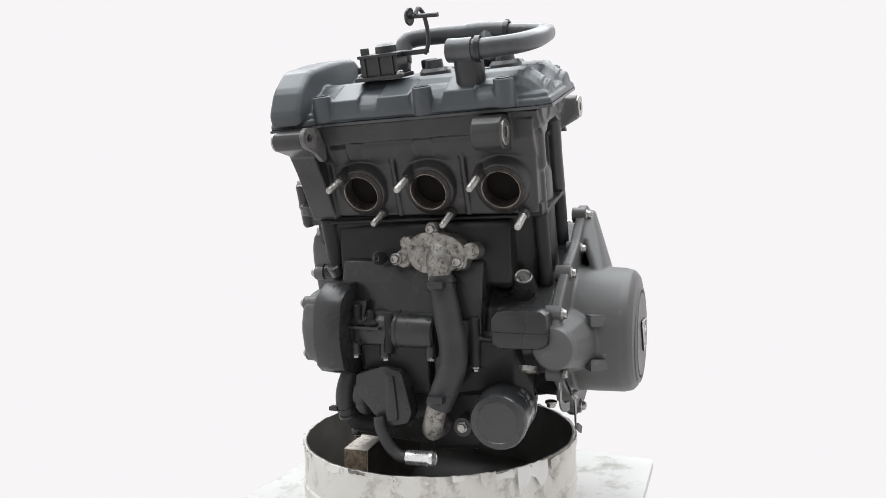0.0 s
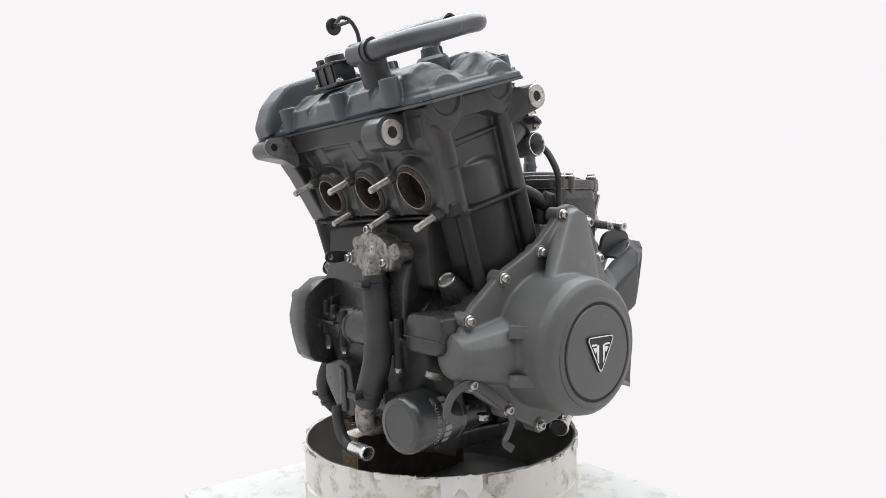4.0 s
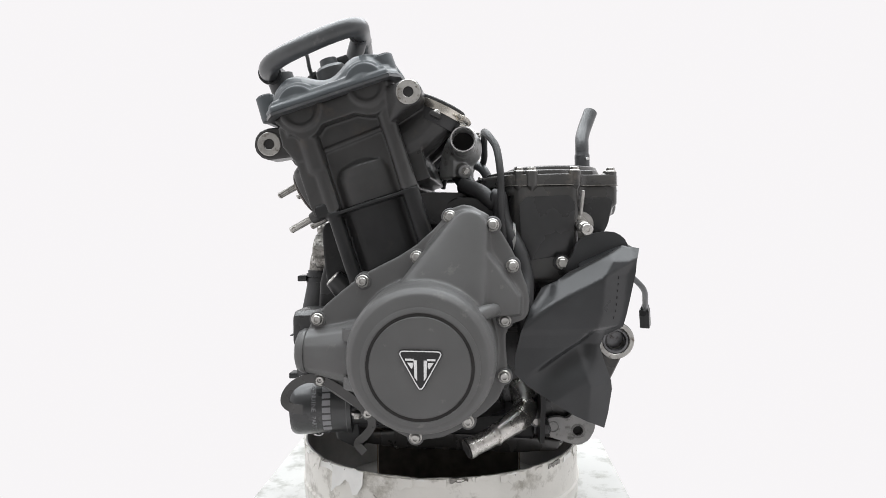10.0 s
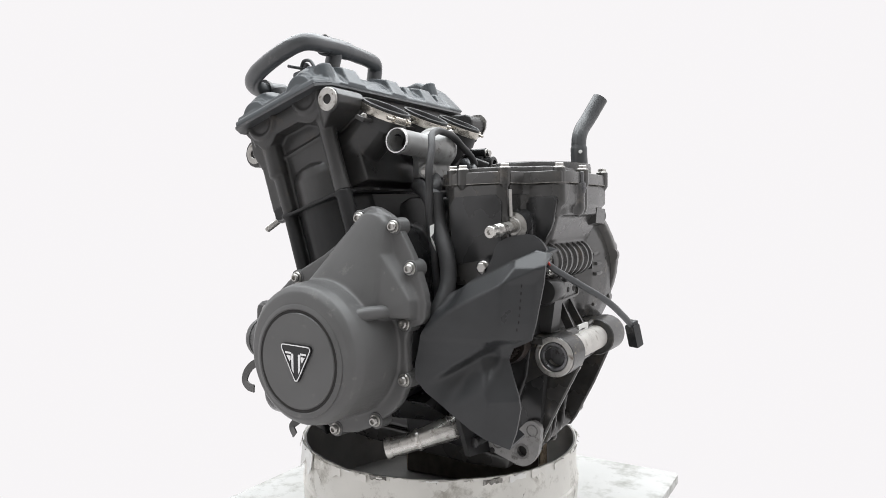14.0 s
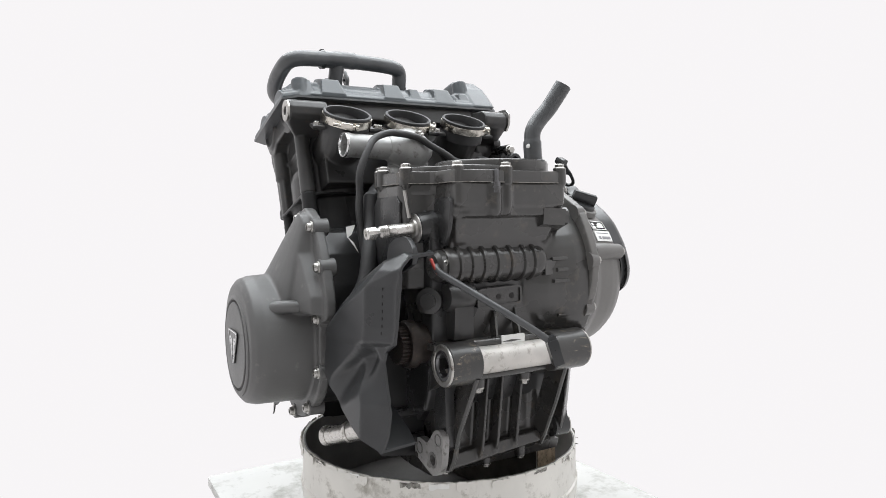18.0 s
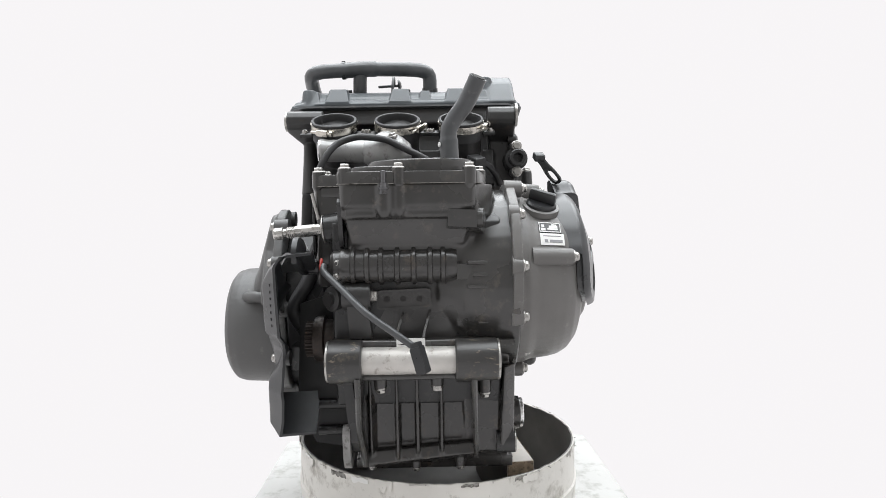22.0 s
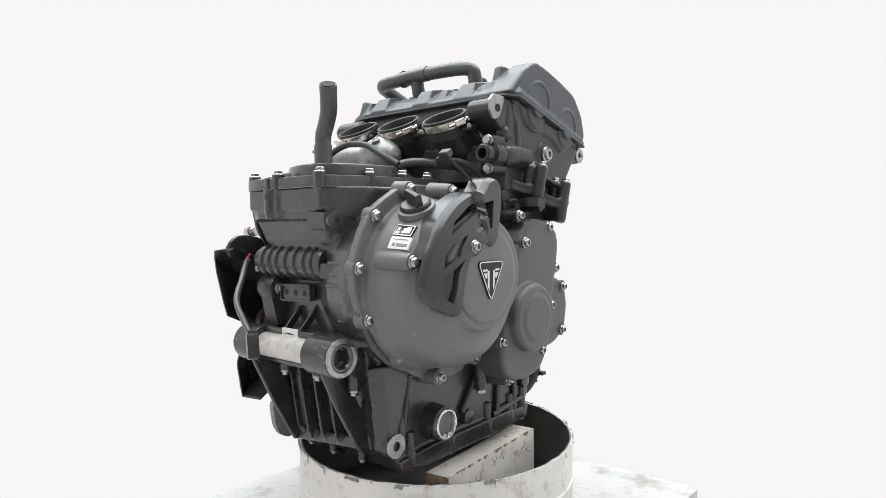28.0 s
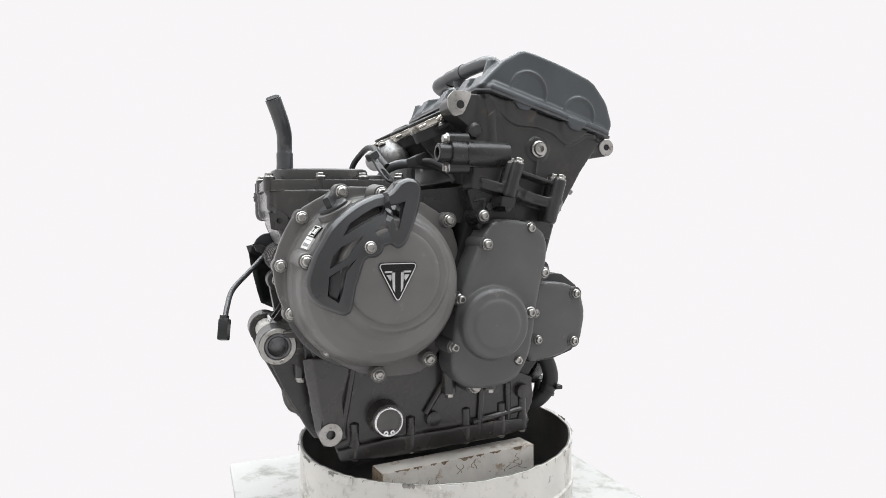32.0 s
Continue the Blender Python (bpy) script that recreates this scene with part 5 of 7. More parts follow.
part("machined_face", Geo().ring(aim((0.1816, 0.0935, -0.0214), (0, 1, 0)), [(0.0060, -0.001), (0.0150, -0.001), (0.0150, 0.0006), (0.0060, 0.0006)], 32), MACHINED, right_lug, "bare machined boss face")
part("bore", Geo().lathe(aim((0.1816, 0.0900, -0.0214), (0, 1, 0)), [(0, 0), (0.0064, 0), (0.0064, 0.001), (0, 0.001)], 20), NEAR_BLACK, right_lug)

# ---- top of the gearbox ----
# Thin black panels laid on to darken the gearbox's left side, as in shade.
part("gearbox_shade_panel", Geo().prism(LEFT, rounded([(0.121, 0.200), (0.118, 0.282), (0.189, 0.284), (0.186, 0.210)], 1, 0.12), -0.1510, -0.1480, 0.0008, 0.0008), BLACK, engine, "black panel that darkens the gearbox's shaded left side")
part("gearbox_shade_panel", Geo().prism(LEFT, rounded([(0.203, 0.222), (0.203, 0.280), (0.243, 0.281), (0.236, 0.246), (0.224, 0.224)], 1, 0.12), -0.1140, -0.1085, 0.0008, 0.0008), BLACK, engine)
LID = rounded([(0.058, -0.010), (0.075, -0.090), (0.108, -0.150), (0.195, -0.150), (0.202, -0.114), (0.252, -0.113), (0.252, 0.047), (0.17, 0.062), (0.05, 0.060)], 2, 0.12)
lid = part("gearbox_lid", Geo().prism(FLAT, LID, 0.2975, 0.311, 0.0025).prism(FLAT, rounded([(0.075, -0.030), (0.115, -0.125), (0.180, -0.125), (0.200, -0.098), (0.230, -0.098), (0.236, 0.010), (0.16, 0.045), (0.07, 0.040)], 2), 0.308, 0.3185, 0.004).prism(FLAT, rounded([(0.120, -0.075), (0.190, -0.090), (0.238, -0.04), (0.240, 0.038), (0.16, 0.050), (0.10, 0.040)], 2), 0.312, 0.3265, 0.005), GEAR, engine, "black gearbox lid with bolted rim")
part("lid_seam", Geo().prism(FLAT, inset(LID, -0.0004), 0.2966, 0.2974), ALLOY, lid, "thin pale joint line")
part("case_rim", Geo().prism(FLAT, inset(LID, 0.0030), 0.284, 0.2965, 0.001, 0.001), GEAR, engine, "black rim of the gearbox case")
for x, y in ((0.119, -0.142), (0.135, -0.146), (0.189, -0.142), (0.241, -0.104), (0.247, -0.043), (0.245, 0.037), (0.180, 0.053), (0.122, 0.053), (0.070, 0.050)):
    part("bolt_boss", Geo().lathe(axes((x, y, 0.290), (1, 0, 0), (0, 1, 0), (0, 0, 1)), [(0, 0), (0.004, 0.0), (0.0078, 0.006), (0.0078, 0.024), (0, 0.024)], 22), GEAR, lid)
    bolt(lid, (x, y, 0.3145), (0, 0, 1), 0.0056, "hex")
part("breather_screw", Geo().lathe(aim((0.2523, -0.060, 0.285), (0, 0, 1)), [(0, 0), (0.0052, 0), (0.0052, 0.005), (0.0062, 0.0052), (0.0062, 0.007), (0.0048, 0.0075), (0.0048, 0.0125), (0.0030, 0.013), (0.0030, 0.026), (0, 0.027)], 18), DARKSTEEL, lid, "zinc stud with a nut")
stub = part("breather_pipe", Geo().tube([(0.2225, 0.0165, 0.318), (0.2213, 0.0155, 0.332), (0.2210, 0.0150, 0.348), (0.2210, 0.0160, 0.361), (0.2222, 0.0235, 0.374), (0.2270, 0.0345, 0.388), (0.2332, 0.0425, 0.403), (0.2390, 0.0490, 0.4165)], lambda s: 0.0110 if s < 0.3 else 0.0096 + 0.0008 * s, 24, 6), RUBBER, engine, "bent black rubber breather pipe")
part("pipe_mouth", Geo().lathe(aim((0.2387, 0.0487, 0.4158), (0.36, 0.38, 0.90)), [(0, 0), (0.0088, 0), (0.0088, 0.0014), (0, 0.0010)], 24), NEAR_BLACK, stub, "dark pipe mouth")
part("pipe_collar", Geo().ring(aim((0.2225, 0.0165, 0.323), (0, 0, 1)), [(0.011, -0.004), (0.0132, -0.004), (0.0132, 0.002), (0.0125, 0.003), (0.011, 0.003)], 28), RUBBER, stub)
part("pin", Geo().lathe(aim((0.2270, 0.0045, 0.342), (0.4, -0.9, 0)), [(0, 0), (0.0025, 0), (0.0025, 0.0015), (0, 0.0018)], 12), PAPER, stub, "white paint dot")

# ---- inlet boots with clamps ----
BOOT = Vector((0.430, 0, 0.903)).normalized()
BT = Vector((0.903, 0, -0.430)).normalized()
for v, turn in ((-0.145, 110), (-0.053, 30), (0.040, 20)):
    bm_ = axes((0.0185, v, 0.3945), (0, 1, 0), BT, BOOT)
    boot = part("inlet_boot", Geo().ring(bm_, [(0.0285, -0.020), (0.0322, -0.020), (0.0322, 0.0055), (0.0330, 0.0062), (0.0330, 0.0080), (0.0315, 0.0090), (0.0295, 0.0085), (0.0285, 0.0055)], 44), DARKRUBBER, engine, "black rubber inlet boot")
    part("throat", Geo().lathe(bm_, [(0, -0.018), (0.0290, -0.018), (0.0290, -0.016), (0, -0.017)], 36), PITCH, boot, "dark inlet throat")
    part("throat_blade", Geo().box(bm_ @ pose(0, 0, -0.004, 0, 0, 20), 0.054, 0.003, 0.006, 0.001), PLASTIC, boot)
    part("clamp_band", Geo().ring(bm_, [(0.0323, -0.0055), (0.0340, -0.0055), (0.0343, -0.004), (0.0343, 0.003), (0.0340, 0.0045), (0.0323, 0.0045)], 44), CLAMP, boot, "bright steel clamp band")
    a = radians(turn)
    e = bm_ @ pose(0.0355 * math.cos(a), 0.0355 * math.sin(a), 0, 0, 0, turn)
    part("clamp_screw", Geo().box(e @ pose(0.0015, 0, 0), 0.008, 0.016, 0.009, 0.0012).lathe(e @ pose(0.002, -0.012, 0, -90), [(0, -0.004), (0.0042, -0.004), (0.0042, 0.0), (0.002, 0.001), (0.002, 0.03), (0, 0.03)], 14), CLAMP, boot, "clamp screw")
    for s in (-1, 1):
        part("boot_ear", Geo().box(bm_ @ pose(s * 0.041, 0.004, -0.012), 0.018, 0.014, 0.006, 0.002), HEADBLACK, boot)
        bolt(boot, bm_ @ Vector((s * 0.043, 0.004, -0.009)), BOOT, 0.0038, "button", "screw")

# ---- rear ----
barrel = Geo()
prof = [(0, -0.114), (0.019, -0.114), (0.021, -0.110)]
for i, y in enumerate((-0.098, -0.082, -0.066, -0.047, -0.028, -0.009, 0.006)):
    prof += [(0.0205, y - 0.0035), (0.0232, y - 0.002), (0.0232, y + 0.002), (0.0205, y + 0.0035)]
prof += [(0.021, 0.016), (0.019, 0.022), (0, 0.022)]
barrel.lathe(axes((0.219, 0, 0.2030), (1, 0, 0), (0, 0, 1), (0, 1, 0)), prof, 36)
part("ribbed_barrel", barrel, SUMP, engine, "ribbed black cast barrel")
part("end_boss", Geo().lathe(aim((0.216, -0.100, 0.203), (0.1, -1, 0)), [(0, 0), (0.019, 0), (0.0175, 0.022), (0.013, 0.026), (0, 0.026)], 26), GEAR, engine)
PAD = rounded([(-0.072, 0.151), (-0.009, 0.154), (-0.009, 0.176), (-0.072, 0.174)], 2, 0.08)
ident = part("ident_plate", loop_between(PAD, inset(PAD, 0.0022), REAR, 0.2200, 0.2290), SUMP, engine, "raised black pad with three small holes")
part("pad_back", Geo().prism(REAR, inset(PAD, 0.0021), 0.2180, 0.2266), SUMP, ident)
for y in (-0.060, -0.041, -0.022):
    part("hole", Geo().lathe(aim((0.2266, y, 0.1635), (1, 0, 0)), [(0, -0.001), (0.0036, -0.001), (0.0036, 0.0004), (0, 0.0004)], 14), NEAR_BLACK, ident)
for (x0, y0, z0), (x1, y1, z1) in (((0.2200, -0.0420, 0.1460), (0.2400, -0.0520, 0.1150)), ((0.2160, -0.0100, 0.1500), (0.2410, -0.0195, 0.1150))):
    part("web", Geo().hull([Vector((x + dx, y + dy, z)) for x, y, z in ((x0, y0, z0), (x1, y1, z1)) for dx in (0, -0.012) for dy in (-0.0014, 0.0014)]), GEAR, engine, "thin cast web")
part("white_label", Geo().prism(axes((0.2425, -0.0325, 0.1145), (0, 1, 0), (0.05, 0, 1), (1, 0, -0.05)), rounded([(-0.0165, -0.0055), (0.0165, -0.0055), (0.0165, 0.0055), (-0.0165, 0.0055)], 1, 0.06), -0.0012, 0.001), PAPER, engine, "small blank white label")
part("case_joint", Geo().prism(FLAT, rounded([(-0.145, -0.19), (0.05, -0.19), (0.10, -0.135), (0.236, -0.130), (0.236, 0.085), (0.20, 0.098), (-0.12, 0.10)], 1, 0.05), 0.108, 0.115, 0.001), GEAR, engine, "crankcase joint flange")
part("neutral_switch", Geo().lathe(aim((0.205, -0.120, 0.163), (0.7, -0.7, 0)), [(0, 0), (0.016, 0), (0.015, 0.010), (0.009, 0.012), (0.009, 0.016), (0, 0.016)], 24), HEADBLACK, engine)
part("boss_block", Geo().hull([Vector(p) for p in ((0.20, 0.005, 0.27), (0.247, 0.012, 0.268), (0.247, 0.045, 0.266), (0.20, 0.062, 0.27), (0.20, 0.005, 0.235), (0.245, 0.012, 0.248), (0.245, 0.045, 0.246), (0.20, 0.062, 0.235))]), GEAR, engine, "black cast boss")
part("boss_eye", Geo().ring(aim((0.232, 0.040, 0.257), (0.2, 1, 0)), [(0.004, 0), (0.0125, 0), (0.0115, 0.014), (0.004, 0.014)], 22), GEAR, engine)
part("pad_block", Geo().hull([Vector(p) for p in ((0.20, 0.02, 0.208), (0.236, 0.022, 0.204), (0.225, 0.075, 0.202), (0.20, 0.08, 0.208), (0.20, 0.02, 0.182), (0.236, 0.022, 0.186), (0.225, 0.075, 0.187), (0.20, 0.08, 0.182))]), GEAR, engine)
sensor_box = part("gear_sensor", Geo().lathe(axes((0.2230, -0.112, 0.1675), (1, 0, 0), (0, 0, 1), (0, 1, 0)), [(0, 0), (0.0150, 0), (0.0168, 0.003), (0.0168, 0.030), (0.0155, 0.033), (0.0100, 0.034), (0, 0.034)], 32).hull([Vector(p) for p in ((0.205, -0.108, 0.158), (0.205, -0.080, 0.158), (0.236, -0.106, 0.160), (0.236, -0.082, 0.160), (0.205, -0.106, 0.118), (0.205, -0.078, 0.118), (0.229, -0.104, 0.118), (0.229, -0.078, 0.118))]), HEADBLACK, engine, "round black boss with a bolt")
bolt(sensor_box, (0.2250, -0.0770, 0.1675), (0, 1, 0), 0.0062, "hex")
for deg, y0, y1 in ((15, 0.034, 0.080), (8, 0.040, 0.086), (1, 0.034, 0.078), (-22, 0.046, 0.090), (-34, 0.040, 0.088)):
    a = radians(deg)
    out = Vector((math.cos(a), 0, math.sin(a)))
    part("case_rib", Geo().box(axes(Vector((CLX, (y0 + y1) / 2, CLZ)) + out * 0.1085, (0, 1, 0), Vector((-math.sin(a), 0, math.cos(a))), out), y1 - y0, 0.0045, 0.010, 0.0012), GEAR, engine, "low cast rib")
wire = part("sensor_wire", Geo().tube([(0.236, -0.131, 0.205), (0.243, -0.130, 0.198), (0.262, -0.109, 0.181), (0.289, -0.079, 0.157), (0.299, -0.048, 0.136), (0.303, -0.028, 0.122)], 0.0039, 12, 6), RUBBER, engine, "black sheathed sensor wire")
part("connector", Geo().box(aim((0.305, -0.021, 0.108), (0.06, 0.14, -0.5)), 0.0135, 0.0115, 0.030, 0.002).box(aim((0.3045, -0.024, 0.120), (0.06, 0.14, -0.5)), 0.010, 0.009, 0.014, 0.001), PLASTIC, wire, "black plastic connector")
part("red_lead", Geo().tube([(0.232, -0.134, 0.212), (0.240, -0.134, 0.203), (0.243, -0.132, 0.197)], 0.0018, 8, 4), RED, wire, "red lead end")
bolt(engine, (0.232, -0.116, 0.207), (1, -0.3, 0), 0.0035, "button", "screw")
bolt(engine, (0.2325, -0.117, 0.192), (1, -0.3, 0), 0.0035, "button", "screw")
for z in (0.020, -0.014):
    part("cross_rod", Geo().lathe(aim((0.150, -0.105, z), (0, -1, 0)), [(0, 0), (0.0062, 0), (0.0062, 0.050), (0, 0.051)], 18), BLACK, engine, "black cross rod")

# ---- right side ----
R_BOLTS = ((0.2123, 0.2603, 0.0985), (0.2398, 0.2006, 0.0985), (0.2282, 0.1405, 0.1000), (0.1838, 0.0920, 0.1070), (0.1208, 0.0555, 0.1130), (0.1632, 0.2921, 0.1080), (0.0190, 0.2540, 0.1108), (0.0015, 0.1490, 0.1108), (0.0520, 0.0705, 0.1160))
for x, z, y in R_BOLTS:
    part("bolt_boss", Geo().lathe(aim((x, 0.085, z), (0, 1, 0)), [(0, 0), (0.0115, 0), (0.0105, y - 0.0865), (0.0098, y - 0.0858), (0, y - 0.0858)], 24), CLUTCH, clutch_cover)
    bolt(clutch_cover, (x, y, z), (0, 1, 0), 0.0062, "button")
for x, y, z, l in ((0.1192, 0.1375, 0.2888, 0.035), (0.2174, 0.1615, 0.2088, 0.05)):
    part("bolt_tower", Geo().lathe(aim((x, y - l, z), (0, 1, 0)), [(0, 0), (0.0135, 0), (0.0105, l - 0.003), (0.0098, l - 0.001), (0, l - 0.001)], 24), CLUTCH, clutch_cover)
    bolt(clutch_cover, (x, y, z), (0, 1, 0), 0.0062, "button")
emblem(clutch_cover, axes((0, 0.1911, 0), (-1, 0, 0), (0, 0, 1), (0, 1, 0)), (-0.1399, 0.2035), (-0.0928, 0.2031), (-0.1173, 0.1581))
part("centre_disc", Geo().lathe(axes((0.120, 0, 0.190), (1, 0, 0), (0, 0, 1), (0, 1, 0)), [(0, 0.186), (0.0572, 0.186), (0.0568, 0.1892), (0.0550, 0.1902), (0.0500, 0.1906), (0, 0.1908)], 72), CLUTCH, clutch_cover, "low graphite centre disc")


def on_dome(q):
    """Bend a flat guard onto the domed clutch cover."""
    r = math.hypot(q[0] - CLX, q[1] - CLZ)
    drop = max(0.0, r - 0.058) * (0.16 if q[0] < 0.125 else 0.42)
    return Vector((q[0], q[1], q[2] - drop))


G_OUT = [(0.098, 0.303), (0.088, 0.301), (0.0835, 0.292), (0.089, 0.270), (0.098, 0.248), (0.107, 0.230), (0.115, 0.224), (0.121, 0.228), (0.124, 0.230), (0.135, 0.227), (0.136, 0.220), (0.142, 0.215), (0.152, 0.215), (0.158, 0.211), (0.163, 0.196), (0.169, 0.179), (0.172, 0.163), (0.175, 0.152), (0.180, 0.149), (0.188, 0.152), (0.206, 0.160), (0.216, 0.171), (0.219, 0.185), (0.216, 0.198), (0.209, 0.217), (0.202, 0.228), (0.192, 0.245), (0.177, 0.260), (0.157, 0.274), (0.136, 0.283), (0.122, 0.285), (0.114, 0.292), (0.108, 0.299)]
G_HOLES = [[(0.1225, 0.274), (0.104, 0.2775), (0.1145, 0.244), (0.1185, 0.244)], [(0.179, 0.238), (0.170, 0.253), (0.153, 0.264), (0.138, 0.272), (0.1275, 0.274), (0.1275, 0.268), (0.130, 0.263), (0.142, 0.258), (0.158, 0.250), (0.172, 0.242)], [(0.196, 0.201), (0.192, 0.215), (0.182, 0.226), (0.156, 0.238), (0.170, 0.222), (0.174, 0.214)], [(0.199, 0.170), (0.197, 0.192), (0.167, 0.211), (0.178, 0.197), (0.183, 0.175), (0.187, 0.162)], [(0.143, 0.242), (0.133, 0.251), (0.1275, 0.249), (0.1265, 0.243), (0.140, 0.237)]]
def shoulder():
    """The sloping shoulder between the guard's face and its skirt."""
    o = rounded(G_OUT, 2, 0.2)
    rows = [[LEFT @ on_dome(Vector((p, q, h))) for p, q in inset(o, d)] for d, h in ((-0.0033, 0.1883), (-0.0024, 0.1915), (-0.0008, 0.1940), (0.0014, 0.1954), (0.0016, 0.1880))]
    n = len(o)
    return [p for r_ in rows for p in r_], [(j * n + i, j * n + (i + 1) % n, ((j + 1) % 5) * n + (i + 1) % n, ((j + 1) % 5) * n + i) for j in range(5) for i in range(n)]


guard = part("clutch_guard", plate(LEFT, inset(rounded(G_OUT, 2, 0.2), 0.0012), G_HOLES, 0.1800, 0.1955, on_dome), GUARD, clutch_cover, "black plastic crescent guard with cut-outs", 25)
part("guard_skirt", plate(LEFT, inset(rounded(G_OUT, 2, 0.2), -0.0035), [inset(h, 0.002) for h in G_HOLES], 0.166, 0.1885, on_dome)
     .add(*shoulder()), GUARD, clutch_cover, "", 25)
bolt(clutch_cover, (0.1490, 0.1945, 0.2243), (0, 1, 0), 0.0058, "button")
# oil cap and stickers on the cover's rim
CA = Vector((0.46, 0.12, 0.88)).normalized()
cap = part("oil_cap", Geo().lathe(aim((0.179, 0.130, 0.2735), CA), [(0, -0.01), (0.0185, -0.01), (0.0185, 0.001), (0.0168, 0.003), (0, 0.003)], 36).box(axes(Vector((0.179, 0.130, 0.2735)) + CA * 0.009, Vector((0.35, 0.9, -0.3)).normalized(), CA.cross(Vector((0.35, 0.9, -0.3)).normalized()), CA), 0.033, 0.0075, 0.016, 0.003), PLASTIC, engine, "black plastic oil filler cap")
part("cap_ring", Geo().ring(aim((0.179, 0.130, 0.2735), CA), [(0.0180, -0.01), (0.0232, -0.01), (0.0226, -0.003), (0.0190, -0.002)], 36), CLUTCH, engine)


def rim_patch(a0, a1, y0, y1, h, lift=0.0):
    """A thin label that lies on the clutch cover's rim."""
    loops = []
    n = 8
    for y, k in ((y0, 0), (y1, 0), (y1, 1), (y0, 1)):
        r = 0.1049 - (y - 0.118) * 0.118 + lift - (h if k else 0)
        loops.append([Vector((CLX + r * math.cos(radians(a0 + (a1 - a0) * i / n)), y, CLZ + r * math.sin(radians(a0 + (a1 - a0) * i / n)))) for i in range(n + 1)])
    v = [p for lp in loops for p in lp]
    m_ = n + 1
    f = [(j * m_ + i, j * m_ + i + 1, ((j + 1) % 4) * m_ + i + 1, ((j + 1) % 4) * m_ + i) for j in range(4) for i in range(n)] + [(0, m_, 2 * m_, 3 * m_), (3 * m_ - 1 + m_, 3 * m_ - 1, 2 * m_ - 1, m_ - 1)]
    return Geo().add(v, f)


part("warning_label", rim_patch(36.6, 45.4, 0.122, 0.149, 0.003, 0.0010), GLOSS, clutch_cover, "small black warning sticker with white marks")
for a0, a1, y0, y1 in ((36.9, 37.5, 0.1225, 0.1485), (44.5, 45.1, 0.1225, 0.1485), (37.5, 44.5, 0.1225, 0.1233), (37.5, 44.5, 0.1477, 0.1485), (37.9, 40.0, 0.1245, 0.1300), (40.6, 43.0, 0.1255, 0.1290), (40.4, 42.4, 0.1345, 0.1450), (38.8, 40.2, 0.1325, 0.1450), (42.6, 43.6, 0.1380, 0.1440)):
    part("sticker_mark", rim_patch(a0, a1, y0, y1, 0.002, 0.0014), PAPER, clutch_cover)
oil_label = part("oil_label", rim_patch(27.2, 35.9, 0.1225, 0.1515, 0.003, 0.0010), PAPER, clutch_cover, "white oil sticker with dark bars")
for a0, a1, y0, y1 in ((33.6, 34.1, 0.126, 0.148), (29.0, 31.0, 0.1335, 0.1490), (29.0, 31.2, 0.1275, 0.1315)):
    part("sticker_bar", rim_patch(a0, a1, y0, y1, 0.002, 0.0014), GREY_PRINT, clutch_cover)

T_BOLTS = ((-0.0188, 0.2217, 0.149), (-0.0838, 0.2418, 0.145), (-0.1050, 0.1810, 0.142), (0.0170, 0.1510, 0.142), (0.0270, 0.0890, 0.142), (-0.0800, 0.1291, 0.150), (-0.0620, 0.0650, 0.145), (-0.0047, 0.0315, 0.128), (-0.0180, 0.2590, 0.140))
for x, z, y in T_BOLTS:
    part("bolt_boss", Geo().lathe(aim((x, 0.098, z), (0, 1, 0)), [(0, 0), (0.0115, 0), (0.0100, y - 0.099), (0, y - 0.099)], 22), GRAPHITE if z < 0.255 else BLACK, timing_cover)
    bolt(timing_cover, (x, y + 0.001, z), (0, 1, 0), 0.0060, "button")
for x, z in ((-0.057, 0.042), (-0.007, 0.030)):
    face_ring(timing_cover, (x, 0.125, z), (0, 1, 0), 0.004, 0.009, 0.004, STEEL, "washer_bolt", False)
    bolt(timing_cover, (x, 0.129, z), (0, 1, 0), 0.0055, "hex")
for x, z in ((-0.171, 0.146), (-0.167, 0.078), (-0.109, 0.084), (-0.105, 0.122)):
    part("bolt_boss", Geo().lathe(aim((x, 0.085, z), (0, 1, 0)), [(0, 0), (0.010, 0), (0.0095, 0.031), (0, 0.031)], 20), GRAPHITE, water_pump)
    bolt(water_pump, (x, 0.1175, z), (0, 1, 0), 0.0052, "button")
part("pump_body", Geo().prism(LEFT, rounded([(-0.10, 0.17), (-0.160, 0.176), (-0.192, 0.152), (-0.196, 0.10), (-0.185, 0.06), (-0.14, 0.046), (-0.09, 0.05)], 1, 0.15), 0.050, 0.092, 0.004, 0.004), BLACK, engine, "black water pump body")
# right flank of head and cylinders: sensor, brackets
sensor = part("cam_sensor", Geo().lathe(aim((-0.060, 0.119, 0.341), (1, 0.02, 0.02)), [(0, 0), (0.016, 0), (0.016, 0.055), (0.014, 0.060), (0.0165, 0.062), (0.0165, 0.082), (0.0125, 0.083), (0.0125, 0.098), (0.0110, 0.099), (0.0072, 0.099), (0.0066, 0.085), (0, 0.085)], 32), BLACK, engine, "black cylindrical sensor housing")
part("sensor_body", Geo().hull([Vector((x, 0.120 + r * math.cos(a), 0.3415 + 1.12 * r * math.sin(a))) for x, r in ((-0.062, 0.0155), (-0.020, 0.0168), (-0.002, 0.0155)) for a in np.linspace(0, 5.9, 16)]).hull([Vector((x, y, z)) for x in (-0.030, 0.012) for y in (0.113, 0.127) for z in (0.324, 0.360)]), BLACK, sensor)
